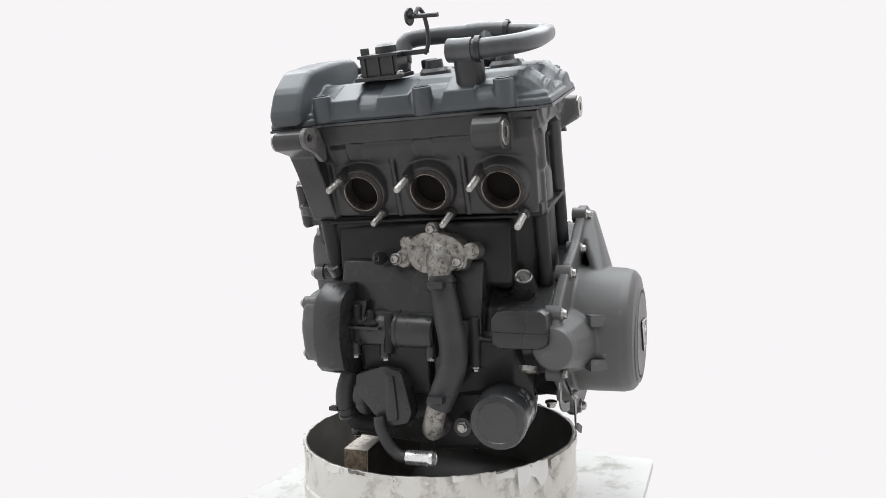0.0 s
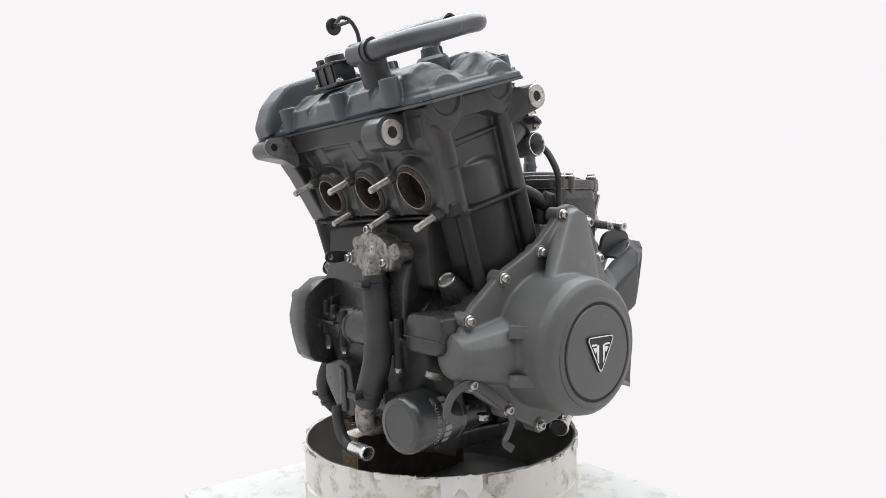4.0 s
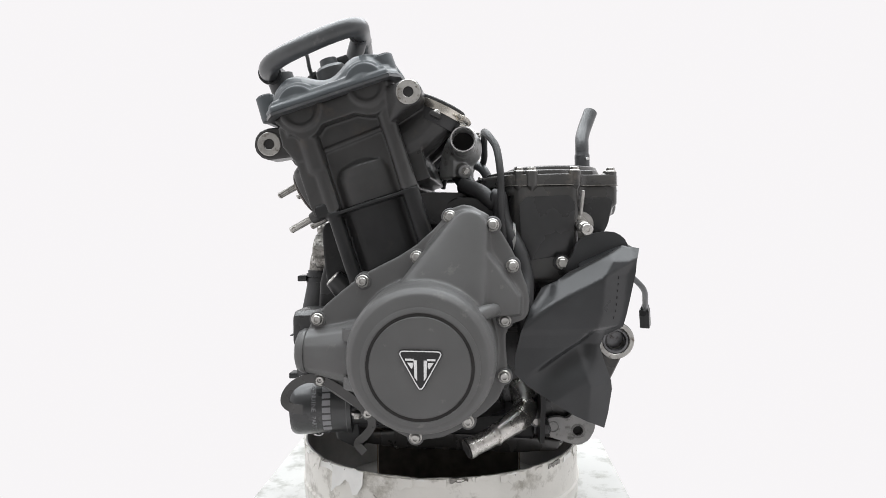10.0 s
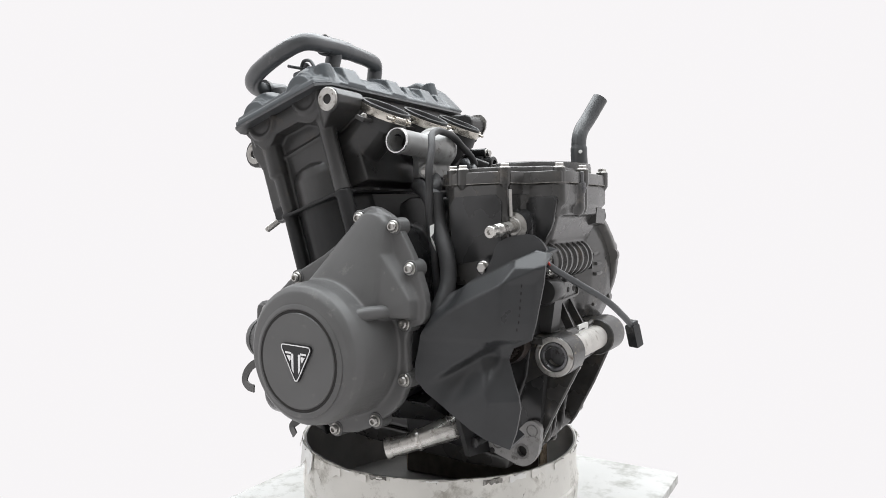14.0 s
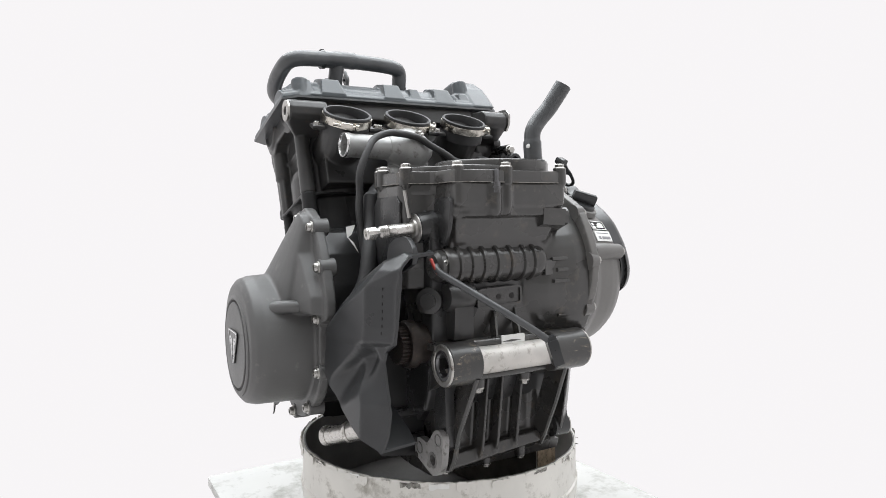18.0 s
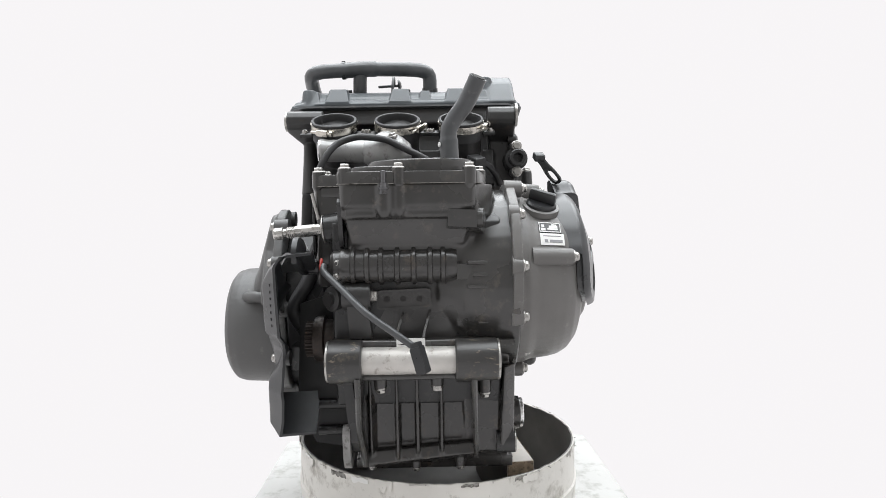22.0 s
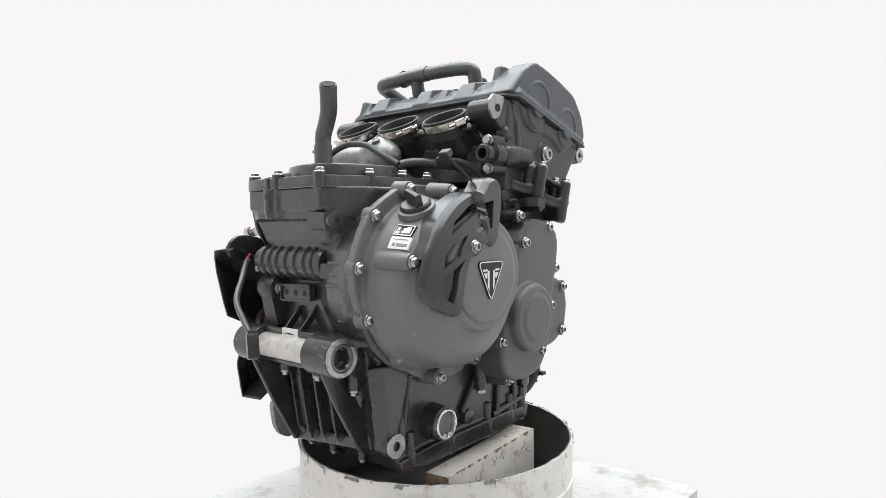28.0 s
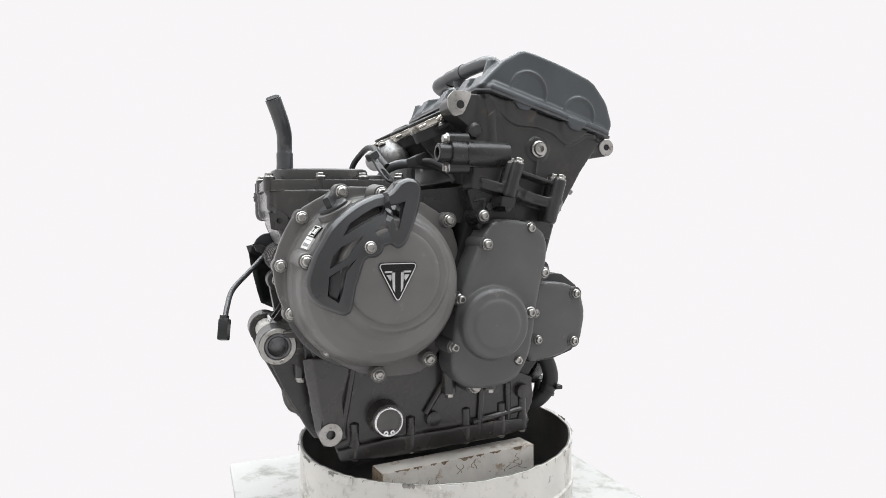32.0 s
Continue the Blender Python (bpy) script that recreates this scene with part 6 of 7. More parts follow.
for z in (0.361, 0.3235):
    part("sensor_ear", Geo().lathe(aim((-0.004, 0.120, z), (1, 0, 0)), [(0, 0), (0.0085, 0), (0.0085, 0.028), (0, 0.028)], 20), BLACK, sensor)
    bolt(sensor, (0.025, 0.1205, z), (1, 0, 0), 0.0060, "hex")
for u, v, w in ((0.0110, 0.1480, -0.0833), (0.0125, 0.1290, -0.0823), (-0.0560, 0.1480, -0.0853), (-0.0556, 0.1300, -0.0838)):
    bolt(head, tp(u, v, w), EW, 0.0062, "hex")
part("flank_block", Geo().prism(LEFT, rounded([(0.0, 0.300), (-0.135, 0.285), (-0.125, 0.22), (-0.02, 0.235)], 1, 0.1), 0.06, 0.122, 0.003), BLACK, engine, "black cylinder flank")
part("flank_stub", Geo().hull([Vector(p) for p in ((-0.036, 0.160, 0.2841), (-0.0557, 0.160, 0.2811), (-0.0519, 0.160, 0.2682), (-0.0340, 0.160, 0.2717), (-0.036, 0.118, 0.2841), (-0.0557, 0.118, 0.2811), (-0.0519, 0.118, 0.2662), (-0.0332, 0.118, 0.2707))]).lathe(aim((-0.0445, 0.118, 0.2690), (0, 1, 0)), [(0, 0), (0.0048, 0), (0.0048, 0.041), (0, 0.042)], 16), BLACK, engine, "square black stub with a round clip")
part("loom_clip", Geo().tube([(-0.010, 0.128, 0.279), (-0.0224, 0.132, 0.2815), (-0.0232, 0.132, 0.277), (-0.0205, 0.131, 0.262)], 0.0016, 8, 3).lathe(aim((-0.030, 0.120, 0.272), (0, 1, 0)), [(0, 0), (0.0052, 0), (0.0048, 0.012), (0, 0.013)], 16), PLASTIC, engine, "thin black wire clip")
part("head_rib", Geo().hull([tp(0.06, 0.124, -0.005), tp(0.072, 0.124, -0.012), tp(0.01, 0.126, -0.09), tp(0.02, 0.126, -0.095), tp(0.06, 0.116, -0.005), tp(0.02, 0.116, -0.095), tp(0.01, 0.116, -0.09)]), HEADBLACK, engine)
part("head_knob", Geo().lathe(aim(tp(0.072, 0.112, -0.055), (0, 1, 0)), [(0, 0), (0.010, 0), (0.010, 0.012), (0.006, 0.015), (0, 0.015)], 22), HEADBLACK, engine)
link_ob = part("cable_bracket", plate(axes((0.1235, 0.1480, 0.3200), Vector((-0.015, 0.0295, -0.034)).normalized(), Vector((0.486, -0.541, -0.685)).normalized().cross(Vector((-0.015, 0.0295, -0.034)).normalized()), Vector((0.486, -0.541, -0.685)).normalized()), rounded([(-0.020, -0.006), (-0.006, -0.006), (0.004, -0.009), (0.026, -0.009), (0.026, 0.009), (0.004, 0.009), (-0.006, 0.006), (-0.020, 0.006)], 2), [rounded([(0.003, -0.005), (0.022, -0.005), (0.022, 0.005), (0.003, 0.005)], 2)], -0.0012, 0.0012), PLASTIC, engine, "small black cable bracket")
part("bracket_nub", Geo().box(aim((0.130, 0.1355, 0.3350), (0.5, 0.1, 0.9)), 0.013, 0.012, 0.010, 0.002), PLASTIC, link_ob)
part("wiring_plug", Geo().box(pose(0.046, 0.060, 0.338, 10, 20, 30), 0.024, 0.018, 0.014, 0.002).tube([(0.045, 0.060, 0.336), (0.030, 0.075, 0.335), (0.012, 0.09, 0.322), (0.006, 0.098, 0.306)], 0.0045, 12, 5).tube([(0.040, 0.055, 0.336), (0.018, 0.06, 0.330), (0.0, 0.075, 0.318)], 0.0055, 12, 5), DARKRUBBER, engine, "black wiring plug and loom")
part("valley_block", Geo().hull([Vector(p) for p in ((-0.01, -0.14, 0.29), (0.06, -0.11, 0.29), (0.06, 0.085, 0.295), (-0.01, 0.09, 0.30), (-0.01, -0.14, 0.25), (0.06, -0.11, 0.25), (0.06, 0.085, 0.25), (-0.01, 0.09, 0.25))]), BLACK, engine, "black crankcase deck")
for path, w in ((((0.2555, 0.0395, 0.078), (0.2320, 0.0415, 0.026), (0.2046, 0.0438, -0.026), (0.1960, 0.0445, -0.038)), 0.0030), (((0.2620, -0.0930, 0.078), (0.2271, -0.0960, 0.0086), (0.2090, -0.0925, -0.028), (0.1980, -0.0920, -0.046)), 0.0034)):
    web = Geo()
    web.rings([[Vector((x - 0.034, y - w, z)), Vector((x - 0.002, y - w, z)), Vector((x, y - 0.4 * w, z)), Vector((x, y + 0.4 * w, z)), Vector((x - 0.002, y + w, z)), Vector((x - 0.034, y + w, z))] for x, y, z in path])
    part("pivot_web", web, SUMP, sump, "slanted cast web below the pivot")
for x, y, z, top in ((0.2244, -0.0697, 0.0580, 0.078), (0.2235, -0.0027, 0.0595, 0.078), (0.2127, 0.0537, 0.0475, 0.088)):
    part("bolt_column", Geo().lathe(axes((x, y, z), (1, 0, 0), (0, 1, 0), (0, 0, 1)), [(0, 0), (0.0070, 0), (0.0078, 0.004), (0.0085, top - z), (0, top - z)], 20).hull([Vector((xx, y + dy, zz)) for xx in (x, x - 0.03) for dy in (-0.005, 0.005) for zz in (z + 0.004, top)]), SUMP, sump)
    bolt(sump, (x, y, z), (0, 0, -1), 0.0056, "hex")
# lower right: sight glass, ribs, bolts
sight = part("sight_glass", Geo().lathe(aim((0.1085, 0.098, -0.0080), (0, 1, 0)), [(0, 0), (0.0175, 0), (0.0175, 0.011), (0, 0.011)], 40), GLASS, sump, "dark oil sight glass")
part("sight_ring", Geo().ring(aim((0.1085, 0.100, -0.0080), (0, 1, 0)), [(0.0160, 0.006), (0.0195, 0.006), (0.0195, 0.0125), (0.0185, 0.0135), (0.0170, 0.0135), (0.0160, 0.0115)], 44), RIM, sump, "bright circlip ring")
part("sight_boss", Geo().ring(aim((0.1085, 0.075, -0.0080), (0, 1, 0)), [(0.0190, 0), (0.0250, 0), (0.0215, 0.033), (0.0197, 0.034), (0.0190, 0.03)], 40), SUMP, sump)
for dx in (-0.0045, 0.0045):
    part("circlip_eye", Geo().ring(aim((0.1085 + dx, 0.1105, -0.0225), (0, 1, 0)), [(0.0012, 0), (0.0032, 0), (0.0032, 0.002), (0.0012, 0.002)], 16), RIM, sump)
for x, z, y in ((0.149, -0.058, 0.084), (0.071, -0.058, 0.084), (-0.011, -0.056, 0.084), (-0.066, -0.054, 0.084), (-0.099, -0.050, 0.084)):
    part("bolt_column", Geo().lathe(axes((x, y, z), (1, 0, 0), (0, 1, 0), (0, 0, 1)), [(0, 0), (0.0085, 0), (0.0085, 0.018), (0.0065, 0.022), (0.0065, 0.045), (0, 0.048)], 20), SUMP, sump)
    bolt(sump, (x, y, z), (0, 0, -1), 0.0052, "hex")
for x, y in ((0.172, -0.085), (0.178, -0.03), (0.176, 0.025), (0.10, -0.10), (0.03, -0.10), (-0.05, -0.10)):
    part("bolt_column", Geo().lathe(axes((x, y, -0.054), (1, 0, 0), (0, 1, 0), (0, 0, 1)), [(0, 0), (0.0062, 0), (0.0066, 0.022), (0, 0.024)], 18), SUMP, sump)
    bolt(sump, (x, y, -0.054), (0, 0, -1), 0.0046, "hex")
for x, y in ((0.019, 0.098), (-0.042, 0.098)):
    part("bolt_column", Geo().lathe(axes((x, y, 0.018), (1, 0, 0), (0, 1, 0), (0, 0, 1)), [(0, 0), (0.0095, 0), (0.0095, 0.06), (0, 0.062)], 20), SUMP, engine)
    bolt(engine, (x, y, 0.018), (0, 0, -1), 0.0065, "hex")
for a, b in (((0.150, 0.088, 0.060), (0.165, 0.086, -0.02)), ((0.020, 0.090, 0.035), (0.050, 0.088, -0.010)), ((-0.035, 0.088, 0.02), (-0.03, 0.088, -0.04)), ((-0.075, 0.088, 0.02), (-0.075, 0.086, -0.04)), ((-0.02, 0.088, -0.030), (-0.10, 0.086, -0.020))):
    part("rib", Geo().tube([a, b], 0.0045, 10, 2), SUMP, sump)
for x, z in ((0.040, -0.018), (-0.098, 0.006)):
    part("core_plug", Geo().lathe(aim((x, 0.084, z), (0, 1, 0)), [(0, 0), (0.011, 0), (0.010, 0.010), (0.006, 0.011), (0, 0.011)], 22), SUMP, sump)

# ---- front ----
MB = axes((-0.150, -0.062, 0.212), (0, 1, 0), (0, 0, 1), (-1, 0, 0))
g = Geo()
g.prism(MB, rounded([(-0.046, 0.012), (-0.02, 0.028), (0.016, 0.028), (0.033, 0.014), (0.030, -0.012), (0.01, -0.026), (-0.028, -0.022), (-0.046, -0.008)], 2), -0.02, 0.010)
for y, z, r in ((0.040, -0.006, 0.012), (0.036, 0.014, 0.009), (-0.036, -0.010, 0.011), (0.0, 0.032, 0.009), (-0.052, 0.004, 0.011)):
    g.lathe(MB @ pose(y, z, 0), [(0, -0.02), (r, -0.02), (r, 0.004), (r * 0.8, 0.006), (0, 0.006)], 22)
g.tube([(-0.138, -0.070, 0.220), (-0.150, -0.071, 0.214), (-0.1565, -0.073, 0.198), (-0.158, -0.076, 0.170)], 0.0156, 20, 5)
manifold = cast("water_outlet", g, ALLOY, engine, "corroded bare alloy water outlet", 0.0014, 2)
for y, z in ((-0.0126, 0.2055), (-0.0975, 0.2025), (-0.0625, 0.2435)):
    bolt(manifold, (-0.157, y, z), (-1, 0, 0), 0.0062, "button")
part("outlet_tab", plate(axes((-0.150, 0.015, 0.207), (0, 1, 0), (0, 0, 1), (-1, 0, 0)), rounded([(-0.012, -0.008), (0.010, -0.008), (0.010, 0.008), (-0.012, 0.008)], 2), [circle(0.003, 0, 0.0035, 14)], 0, 0.002), PLASTIC, manifold, "small black tab with a hole")
part("tab_leaf", plate(LEFT, rounded([(-0.1845, 0.1985), (-0.1845, 0.2155), (-0.150, 0.2150), (-0.150, 0.2000)], 2), [circle(-0.1768, 0.2070, 0.0042, 16)], 0.0030, 0.0050), PLASTIC, manifold, "bent black tab end with a hole")
main_hose = part("radiator_hose", Geo().tube([(-0.158, -0.076, 0.186), (-0.159, -0.078, 0.165), (-0.163, -0.086, 0.135), (-0.167, -0.094, 0.105), (-0.170, -0.095, 0.080), (-0.173, -0.090, 0.058), (-0.174, -0.081, 0.036), (-0.174, -0.077, 0.026)], lambda s: 0.0162 + 0.0016 * math.sin(math.pi * s), 24, 6), DARKRUBBER, engine, "thick black rubber radiator hose")
for z, at in ((0, (-0.1582, -0.0765, 0.178)), (0, (-0.1585, -0.076, 0.171)), (0, (-0.1738, -0.083, 0.040)), (0, (-0.174, -0.080, 0.033))):
    part("spring_clip", Geo().ring(aim(at, (0.05, 0.18, 1)), [(0.0168, -0.0028), (0.0186, -0.0028), (0.0186, 0.0028), (0.0168, 0.0028)], 30), PLASTIC, main_hose, "black spring clip")
for at in ((-0.1805, -0.079, 0.176), (-0.1950, -0.083, 0.040)):
    part("clip_ear", Geo().box(pose(*at, 0, 0, 0), 0.012, 0.020, 0.008, 0.0012), PLASTIC, main_hose)
part("lower_elbow", Geo().tube([(-0.174, -0.078, 0.034), (-0.1735, -0.071, 0.010), (-0.169, -0.066, -0.004), (-0.158, -0.064, -0.010), (-0.130, -0.064, -0.010)], 0.0130, 22, 6), ALLOY, engine, "stained bare alloy elbow")
# starter motor and casting
starter = part("starter_motor", Geo().lathe(axes((-0.142, -0.066, 0.112), (1, 0, 0), (0, 0, 1), (0, 1, 0)), [(0, 0), (0.024, 0), (0.0265, 0.003), (0.0265, 0.050), (0.028, 0.052), (0.028, 0.056), (0.0265, 0.058), (0.0265, 0.124), (0, 0.124)], 36).hull([Vector(p) for p in ((-0.160, 0.030, 0.150), (-0.130, 0.030, 0.155), (-0.160, 0.056, 0.150), (-0.130, 0.056, 0.155), (-0.165, 0.034, 0.115), (-0.165, 0.054, 0.115), (-0.13, 0.034, 0.1), (-0.13, 0.054, 0.1))]), BLACK, engine, "black starter motor body")
for y, z in ((0.050, 0.083), (0.006, 0.082), (-0.060, 0.086)):
    part("starter_lug", Geo().lathe(aim((-0.155, y, z - 0.004), (0, 0, 1)), [(0, 0), (0.008, 0), (0.008, 0.05), (0, 0.05)], 18), BLACK, starter)
    bolt(starter, (-0.155, y, z - 0.004), (0, 0, -1), 0.0055, "hex")
part("starter_rib", Geo().box(pose(-0.168, 0.035, 0.117), 0.014, 0.060, 0.004, 0.001), BLACK, starter)
box_ob = part("front_case", Geo().prism(axes((-0.12, -0.176, 0.122), (0, 1, 0), (0, 0, 1), (-1, 0, 0)), rounded([(-0.036, -0.022), (0.036, -0.025), (0.038, 0.012), (0.028, 0.024), (-0.034, 0.026)], 2, 0.15), 0.0, 0.040, 0.006), BLACK, engine, "black cast front case")
part("case_edge", Geo().box(pose(-0.1605, -0.176, 0.118), 0.003, 0.070, 0.0015, 0.0004), BLACK, box_ob)
part("drain_bolt", Geo().lathe(aim((-0.148, -0.184, 0.078), (-0.3, 0, -1)), [(0, 0), (0.011, 0), (0.011, 0.006), (0.008, 0.008), (0, 0.009)], 20), ALLOY, engine, "dull alloy plug")
part("oval_plug", Geo().lathe(aim((-0.117, -0.170, 0.183), (-0.68, -0.17, 0.71)), [(0, -0.004), (0.0112, -0.004), (0.0112, 0.0010), (0.0100, 0.0018), (0.0085, 0.0008), (0, 0.0006)], 30), STEEL, engine, "dull bare oval core plug")
part("plug_boss", Geo().lathe(aim((-0.117, -0.170, 0.183), (-0.68, -0.17, 0.71)), [(0, -0.035), (0.020, -0.035), (0.0128, -0.004), (0.0122, 0.0002), (0, 0.0003)], 30), BLACK, engine, "cast boss round the core plug")
part("oval_plug", Geo().lathe(aim((-0.124, 0.100, 0.190), (-0.5, 0.3, 0.8)), [(0, -0.01), (0.0095, -0.01), (0.0095, 0.002), (0.008, 0.0035), (0, 0.004)], 26, 0, 1.3), DARKSTEEL, engine, "dull bare oval core plug")
part("side_spout", Geo().lathe(aim((-0.110, 0.098, 0.184), (-0.2, 1, 0)), [(0, 0), (0.010, 0), (0.010, 0.022), (0.0115, 0.024), (0, 0.025)], 22), BLACK, engine)
# front plate, hoses and spigot
part("strainer_plate", Geo().prism(axes((0, 0, 0), (0, 1, 0), (0, 0, 1), (-1, 0, 0)), rounded([(0.045, 0.055), (0.004, 0.068), (-0.022, 0.062), (-0.036, 0.010), (-0.030, -0.004), (-0.010, -0.010), (0.008, -0.008), (0.046, 0.030)], 1, 0.1), 0.146, 0.166, 0.003).prism(axes((0, 0, 0), (0, 1, 0), (0, 0, 1), (-1, 0, 0)), rounded([(0.0, 0.060), (-0.012, 0.056), (-0.018, 0.0), (0.0, -0.004)], 1, 0.1), 0.160, 0.170, 0.002), BLACK, engine, "black plastic strainer cover")
lower_hose = part("bypass_hose", Geo().tube([(-0.140, 0.060, 0.062), (-0.150, 0.068, 0.040), (-0.155, 0.070, 0.018), (-0.150, 0.068, -0.002), (-0.135, 0.060, -0.020), (-0.12, 0.045, -0.026)], 0.0115, 18, 6), DARKRUBBER, engine, "black rubber bypass hose")
for at in ((-0.152, 0.0690, 0.004), (-0.1485, 0.0675, -0.006)):
    part("spring_clip", Geo().ring(aim(at, (0.3, -0.1, -1)), [(0.0112, -0.0022), (0.0130, -0.0022), (0.0130, 0.0022), (0.0112, 0.0022)], 26), PLASTIC, lower_hose)
part("clip_ear", Geo().box(pose(-0.160, 0.082, 0.004), 0.010, 0.012, 0.006, 0.001), PLASTIC, lower_hose)
spig = part("drain_hose", Geo().tube([(-0.168, 0.010, 0.002), (-0.170, 0.006, -0.014), (-0.171, -0.006, -0.034), (-0.170, -0.020, -0.045), (-0.168, -0.034, -0.047)], 0.0076, 18, 6), DARKRUBBER, engine, "black rubber drain hose")
part("hose_spigot", Geo().ring(aim((-0.168, -0.030, -0.0465), (0, -1, 0.06)), [(0.0070, 0), (0.0094, 0), (0.0094, 0.030), (0.0102, 0.032), (0.0102, 0.036), (0.0094, 0.0375), (0.0078, 0.0375), (0.0070, 0.035)], 28), RIM, spig, "bright alloy spigot")
part("spigot_bore", Geo().lathe(aim((-0.168, -0.052, -0.0455), (0, -1, 0.06)), [(0, 0), (0.0072, 0), (0.0072, 0.001), (0, 0.001)], 20), NEAR_BLACK, spig)
bolt(engine, (-0.150, -0.098, -0.006), (-1, -0.1, 0.1), 0.0055, "hex")
part("bolt_boss", Geo().lathe(aim((-0.115, -0.098, -0.006), (-1, 0, 0)), [(0, 0), (0.014, 0), (0.012, 0.034), (0, 0.034)], 20), BLACK, engine)

# oil filter
FA = Vector((-0.178, -0.1535, 0.0140))
FD = Vector((-1.0, -0.12, -0.02)).normalized()
fm = aim(FA - FD * 0.078, FD)
oil_filter = part("oil_filter", Geo().lathe(fm, [(0, 0), (0.033, 0), (0.0355, 0.002), (0.0355, 0.068), (0.0345, 0.074), (0.0320, 0.0775), (0.0255, 0.0790), (0.0245, 0.0780), (0, 0.0775)], 64), FILTER, engine, "gloss black oil filter with grey print")
part("filter_seal", Geo().ring(fm, [(0.0330, 0.001), (0.0368, 0.001), (0.0368, 0.006), (0.0360, 0.007), (0.0330, 0.007)], 48), FILTER, oil_filter)
part("filter_mount", Geo().lathe(aim(FA - FD * 0.078, -FD), [(0, 0), (0.030, 0), (0.032, 0.04), (0, 0.04)], 32), BLACK, engine)


def around(h, a0, a1, w, mat, name):
    """A printed bar that runs round the filter at the height h."""
    n = 10
    loops = []
    for dh, r in ((-w / 2, 0.03555), (w / 2, 0.03555), (w / 2, 0.03575), (-w / 2, 0.03575)):
        loops.append([fm @ Vector((r * math.cos(radians(a0 + (a1 - a0) * i / n)), r * math.sin(radians(a0 + (a1 - a0) * i / n)), h + dh)) for i in range(n + 1)])
    v = [p for lp in loops for p in lp]
    m_ = n + 1
    f = [(j * m_ + i, j * m_ + i + 1, ((j + 1) % 4) * m_ + i + 1, ((j + 1) % 4) * m_ + i) for j in range(4) for i in range(n)]
    return part(name, Geo().add(v, f), mat, oil_filter)


# the side of the filter that faces outwards and rearwards
side = fm.inverted().to_3x3() @ Vector((-0.1, -1, 0.1))
FACING = math.degrees(math.atan2(side.y, side.x))
for i in range(7):
    around(0.031, FACING - 50 + i * 14.5, FACING - 50 + i * 14.5 + 10.5, 0.0105, GREY_PRINT, "print_bar")


def bent_text(words, h, size, span):
    """Small print round the filter, letter by letter."""
    step = span / max(1, len(words) - 1)
    for i, ch in enumerate(words):
        if ch == " ":
            continue
        cu = bpy.data.curves.new("letter", "FONT")
        cu.body, cu.size, cu.extrude, cu.align_x, cu.align_y = ch, size, 0.0001, "CENTER", "CENTER"
        tmp = bpy.data.objects.new("letter", cu)
        scene.collection.objects.link(tmp)
        me = bpy.data.meshes.new_from_object(tmp.evaluated_get(bpy.context.evaluated_depsgraph_get()))
        bpy.data.objects.remove(tmp)
        me.materials.clear()
        me.materials.append(GREY_PRINT)
        a = radians(FACING + (span / 2 - i * step) * PRINT_WAY)
        out = Vector((math.cos(a), math.sin(a), 0))
        along = Vector((-math.sin(a), math.cos(a), 0)) * -PRINT_WAY
        ob = link("letter", me, oil_filter)
        upward = out.cross(along)
        ob.matrix_local = fm @ axes(out * 0.0357 + Vector((0, 0, h)), along, upward, out)


PRINT_WAY = 1
bent_text("GENUINE PARTS", 0.047, 0.0078, 92)

# cable hooks on the left cover's bolts
def strap(path, w, y, name, label):
    """A flat bent strap in the plane of the left cover, w wide, that leans outwards along its length."""
    pts = spline([(x, z, 0) for x, z in path], 5)
    n = len(pts)
    loops = []
    for i, p in enumerate(pts):
        d = (pts[min(i + 1, n - 1)] - pts[max(i - 1, 0)]).normalized()
        s = Vector((-d.y, d.x, 0)) * (w / 2)
        yy = y - 0.010 * (i / (n - 1)) ** 2
        loops.append([Vector(((p + s).x, yy, (p + s).y)), Vector(((p - s).x, yy, (p - s).y)), Vector(((p - s).x, yy - 0.002, (p - s).y)), Vector(((p + s).x, yy - 0.002, (p + s).y))])
    return part(name, Geo().rings(loops), GEAR, engine, label)


strap([(-0.066, 0.0265), (-0.088, 0.045), (-0.106, 0.058), (-0.1234, 0.0664), (-0.140, 0.068), (-0.155, 0.061), (-0.164, 0.050), (-0.165, 0.040), (-0.156, 0.034), (-0.143, 0.033)], 0.0105, -0.2205, "cable_hook", "black painted bent strap hook")
strap([(-0.066, 0.0265), (-0.062, 0.012), (-0.070, 0.000), (-0.079, -0.009), (-0.070, -0.018)], 0.0095, -0.2205, "cable_hook", "black painted bent strap hook")
bolt(engine, (-0.085, -0.196, 0.018), (0, 0, -1), 0.0060, "hex")
part("pump_ridge", Geo().prism(FLAT, rounded([(-0.1925, 0.053), (-0.1925, 0.090), (-0.16, 0.094), (-0.14, 0.093), (-0.14, 0.045)], 1, 0.1), 0.106, 0.114, 0.001, 0.001), BLACK, engine, "raised joint ridge")
bolt(engine, (-0.153, -0.118, 0.072), (0, 0, -1), 0.0048, "hex")
part("case_skirt", Geo().hull([Vector(p) for p in ((-0.09, -0.17, 0.03), (0.09, -0.17, 0.03), (0.10, -0.11, -0.01), (-0.09, -0.12, -0.02), (-0.09, -0.10, 0.05), (0.10, -0.10, 0.05))]), BLACK, engine)

# ---- wood under the engine ----
def block(name, m, sx, sy, sz, mat, label):
    ob = part(name, Geo().box(m, sx, sy, sz, 0.0015), mat, None)
    tagged(ob, label, "wood block")
    TURNING.append((ob, 0.0))
    return ob


WOOD = pose(0.0085, 0.0955, LIFT - 0.070 - 0.050, 0, 0, 6.4)
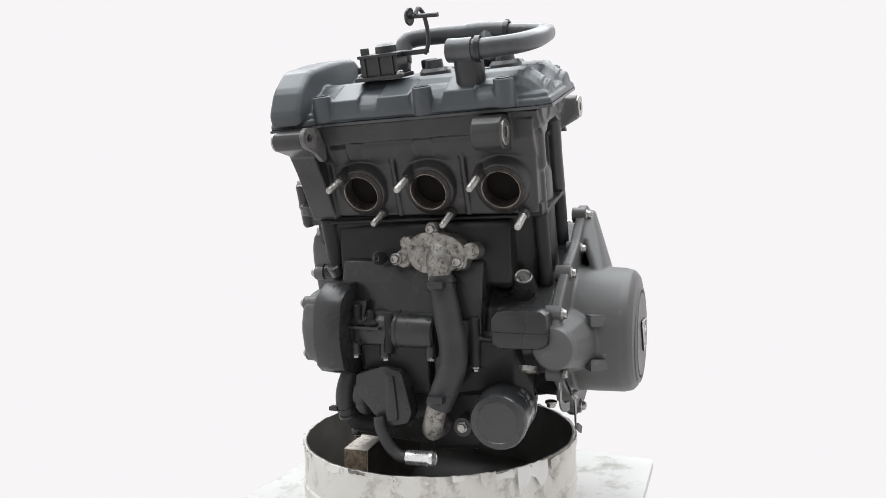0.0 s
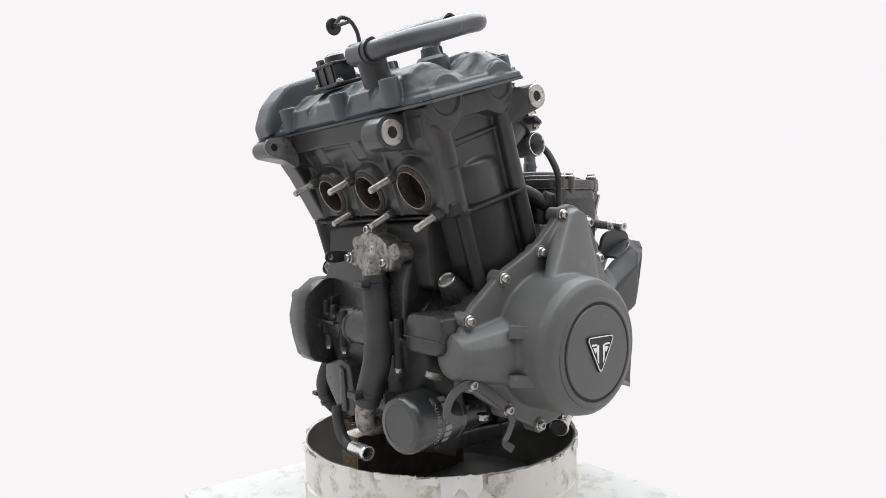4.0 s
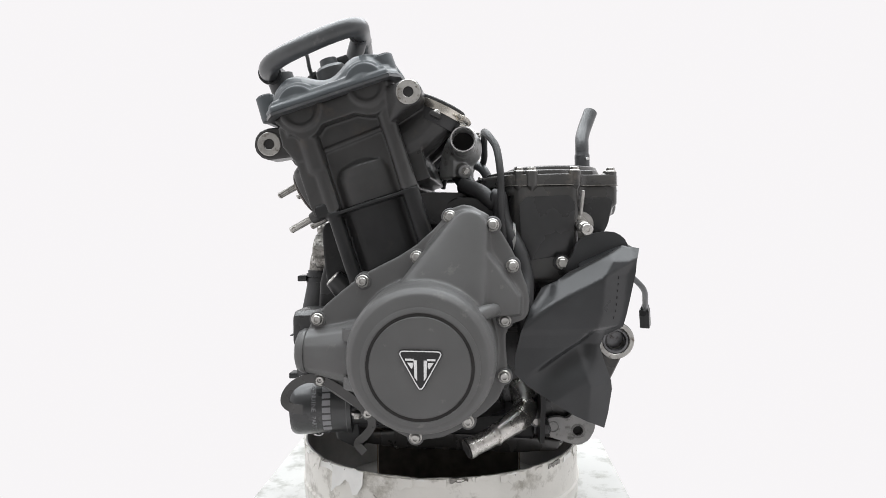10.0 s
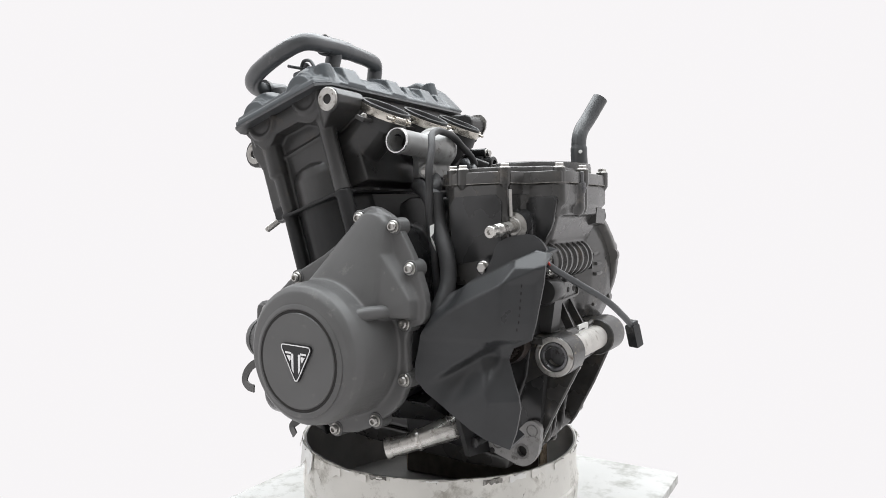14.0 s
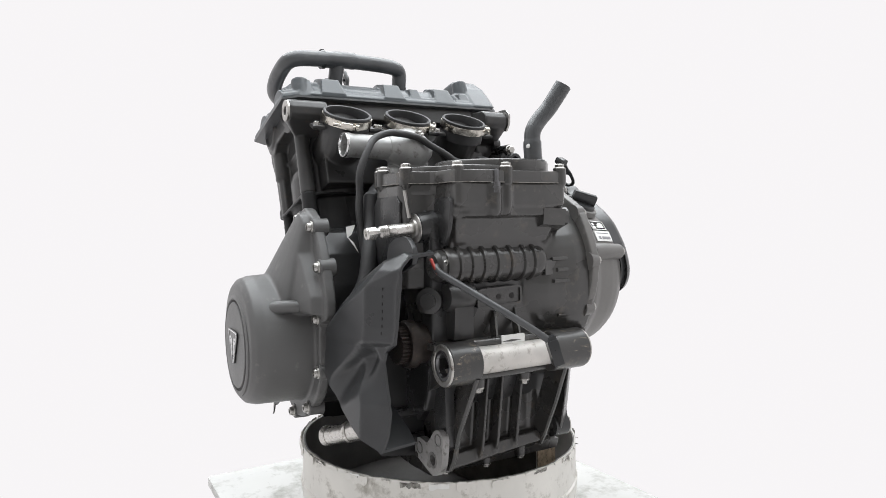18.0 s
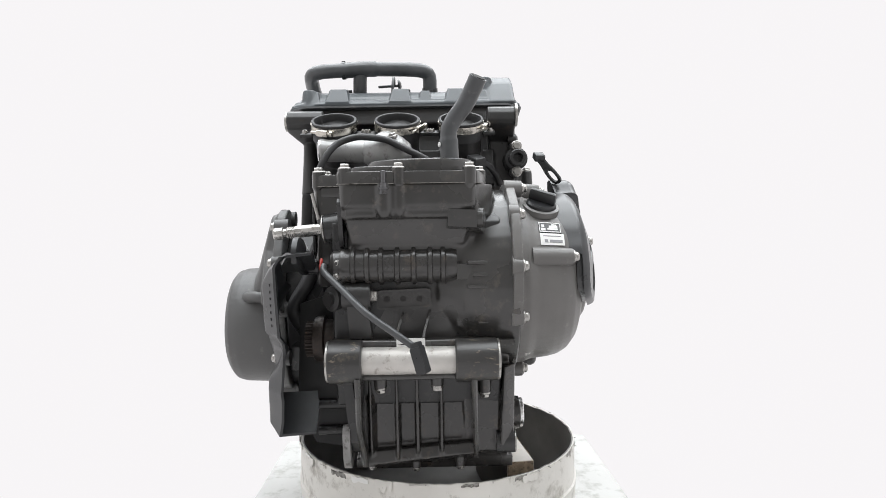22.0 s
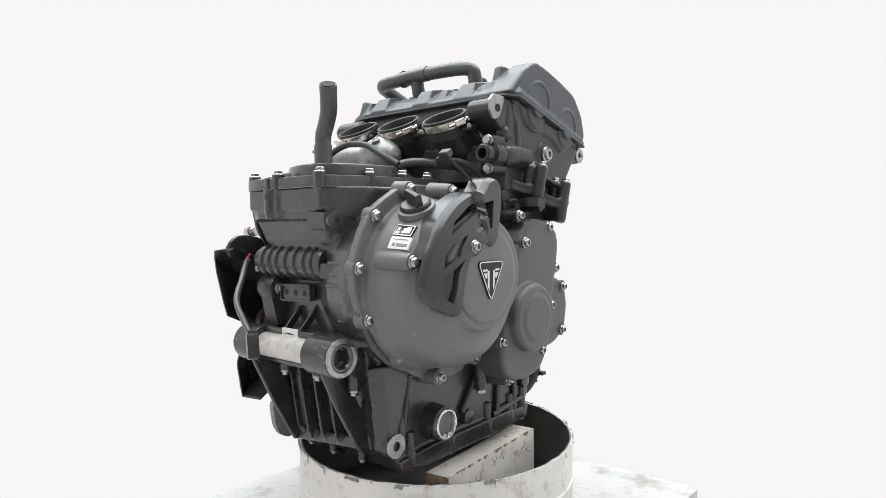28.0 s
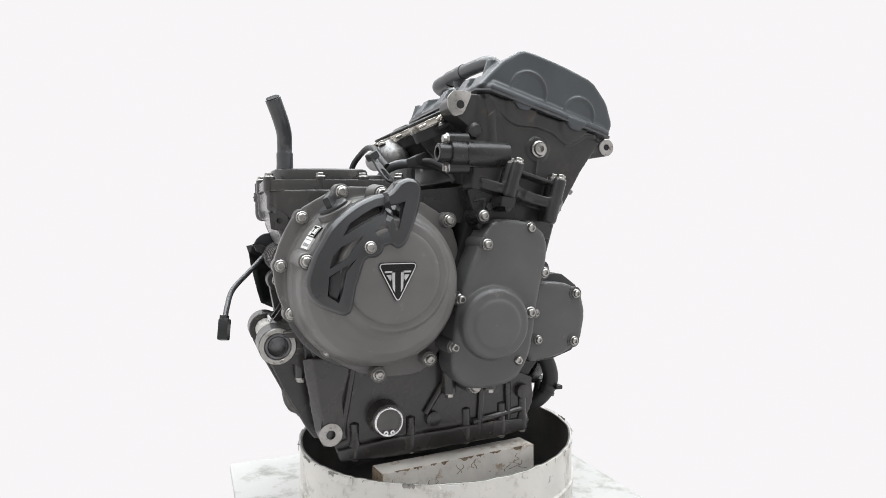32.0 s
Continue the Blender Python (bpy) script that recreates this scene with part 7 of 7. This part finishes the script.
wood = block("wood_block", WOOD, 0.232, 0.036, 0.100, PAINTED_WOOD, "whitewashed wood block wedged under the engine sump")
# Thin dark sheet added for the shade under the sump.
part("inner_face", Geo().box(WOOD @ pose(0, -0.0187, 0), 0.230, 0.0014, 0.098, 0.0004), SHADEWOOD, wood, "dark sheet for the shaded inner face")
for s in (-1, 1):
    part("end_grain", Geo().box(WOOD @ pose(s * 0.1168, 0, 0), 0.0014, 0.0348, 0.098, 0.0004), BARE_WOOD, wood, "bare brown sawn end grain")

rng = random.Random(5)
x0 = -0.100
while x0 < 0.100:                                        # worn bare wood and cracks along the outer top edge
    w = rng.uniform(0.008, 0.026)
    n = 6
    top = [(x0 + w * i / n, 0.0503) for i in range(n + 1)]
    low = [(x0 + w * (1 - i / n), 0.0503 - rng.uniform(0.0008, 0.0048) * (1 - abs(1 - 2 * i / n) ** 3)) for i in range(n + 1)]
    part("worn_edge", Geo().prism(WOOD @ axes((0, 0.0174, 0), (1, 0, 0), (0, 0, 1), (0, 1, 0)), top + low, 0.0, 0.0010), BARE_WOOD, wood, "worn bare edge")
    x0 += w + rng.uniform(0.004, 0.020)
for k in range(12):                                      # fine cracks down the whitewash
    x0, z0 = rng.uniform(-0.108, 0.108), 0.048 - rng.uniform(0.0, 0.020)
    path = [WOOD @ Vector((x0 + rng.uniform(-0.004, 0.004) * i, 0.0180, z0 - 0.004 * i)) for i in range(4)]
    part("crack", Geo().tube(path, 0.00045, 5, 3), BARE_WOOD, wood, "dark hairline crack")

# ---- torn paint along the drum's rim ----
rng = random.Random(11)


def flake(a, w, h, lift, mat, label):
    """A ragged scrap of paint or paper that hangs from the drum's rim at the angle a."""
    n = 7
    top = [(-w + 2 * w * i / n, 0.0015 + rng.uniform(-0.001, 0.001)) for i in range(n + 1)]
    low = [(w - 2 * w * i / n, -h * rng.uniform(0.35, 1.0)) for i in range(n + 1)]
    o = Vector((DX + (DR + 0.0006) * math.cos(a), DY + (DR + 0.0006) * math.sin(a), rim_top(a) - rng.uniform(0.0, 0.003)))
    out = Vector((math.cos(a), math.sin(a), lift)).normalized()
    along = Vector((-math.sin(a), math.cos(a), 0))
    return part("torn_flake", Geo().prism(axes(o, along, out.cross(along), out), top + low, 0.0, 0.0010), mat, drum, label)


for i in range(34):
    flake(rng.uniform(0, 2 * math.pi), rng.uniform(0.004, 0.013), rng.uniform(0.003, 0.009), -rng.uniform(0.0, 0.3), (PAPER, DRUM_OUT, DRUM_OUT, ALLOY)[i % 4], "peeling paint flake")
for deg, w, h, lift in ((-104.0, 0.030, 0.014, 0.10), (-91.0, 0.024, 0.010, 0.05), (-121.5, 0.026, 0.036, 0.12), (-134.0, 0.016, 0.024, -0.25), (-140.0, 0.010, 0.016, 0.3), (-60.0, 0.018, 0.012, 0.1), (35.0, 0.016, 0.010, 0.1), (160.0, 0.014, 0.012, 0.1), (-20.0, 0.012, 0.014, 0.1)):
    flake(radians(deg), w, h, lift, PAPER if h > 0.02 else DRUM_OUT, "torn white flap hanging from the rim")
for i in range(26):
    a = rng.uniform(0, 2 * math.pi)
    p0 = Vector((DX + DR * math.cos(a), DY + DR * math.sin(a), rim_top(a) - 0.001))
    d = Vector((math.cos(a) * rng.uniform(0.2, 1.0) + rng.uniform(-0.5, 0.5), math.sin(a) * rng.uniform(0.2, 1.0) + rng.uniform(-0.5, 0.5), rng.uniform(-0.6, 0.6))).normalized()
    ln_ = rng.uniform(0.002, 0.005)
    part("burr", Geo().tube([p0, p0 + d * ln_ * 0.5, p0 + d * ln_ + Vector((0, 0, -0.001))], 0.0005, 5, 2), DRUM_IN if i % 2 else DRUM_OUT, drum)

settle_casts()


# ---- all that moves: the board and what stands on it turn together ----
def motions():
    for thing, z in TURNING:
        walk(thing, turn_rows(z))


motions()
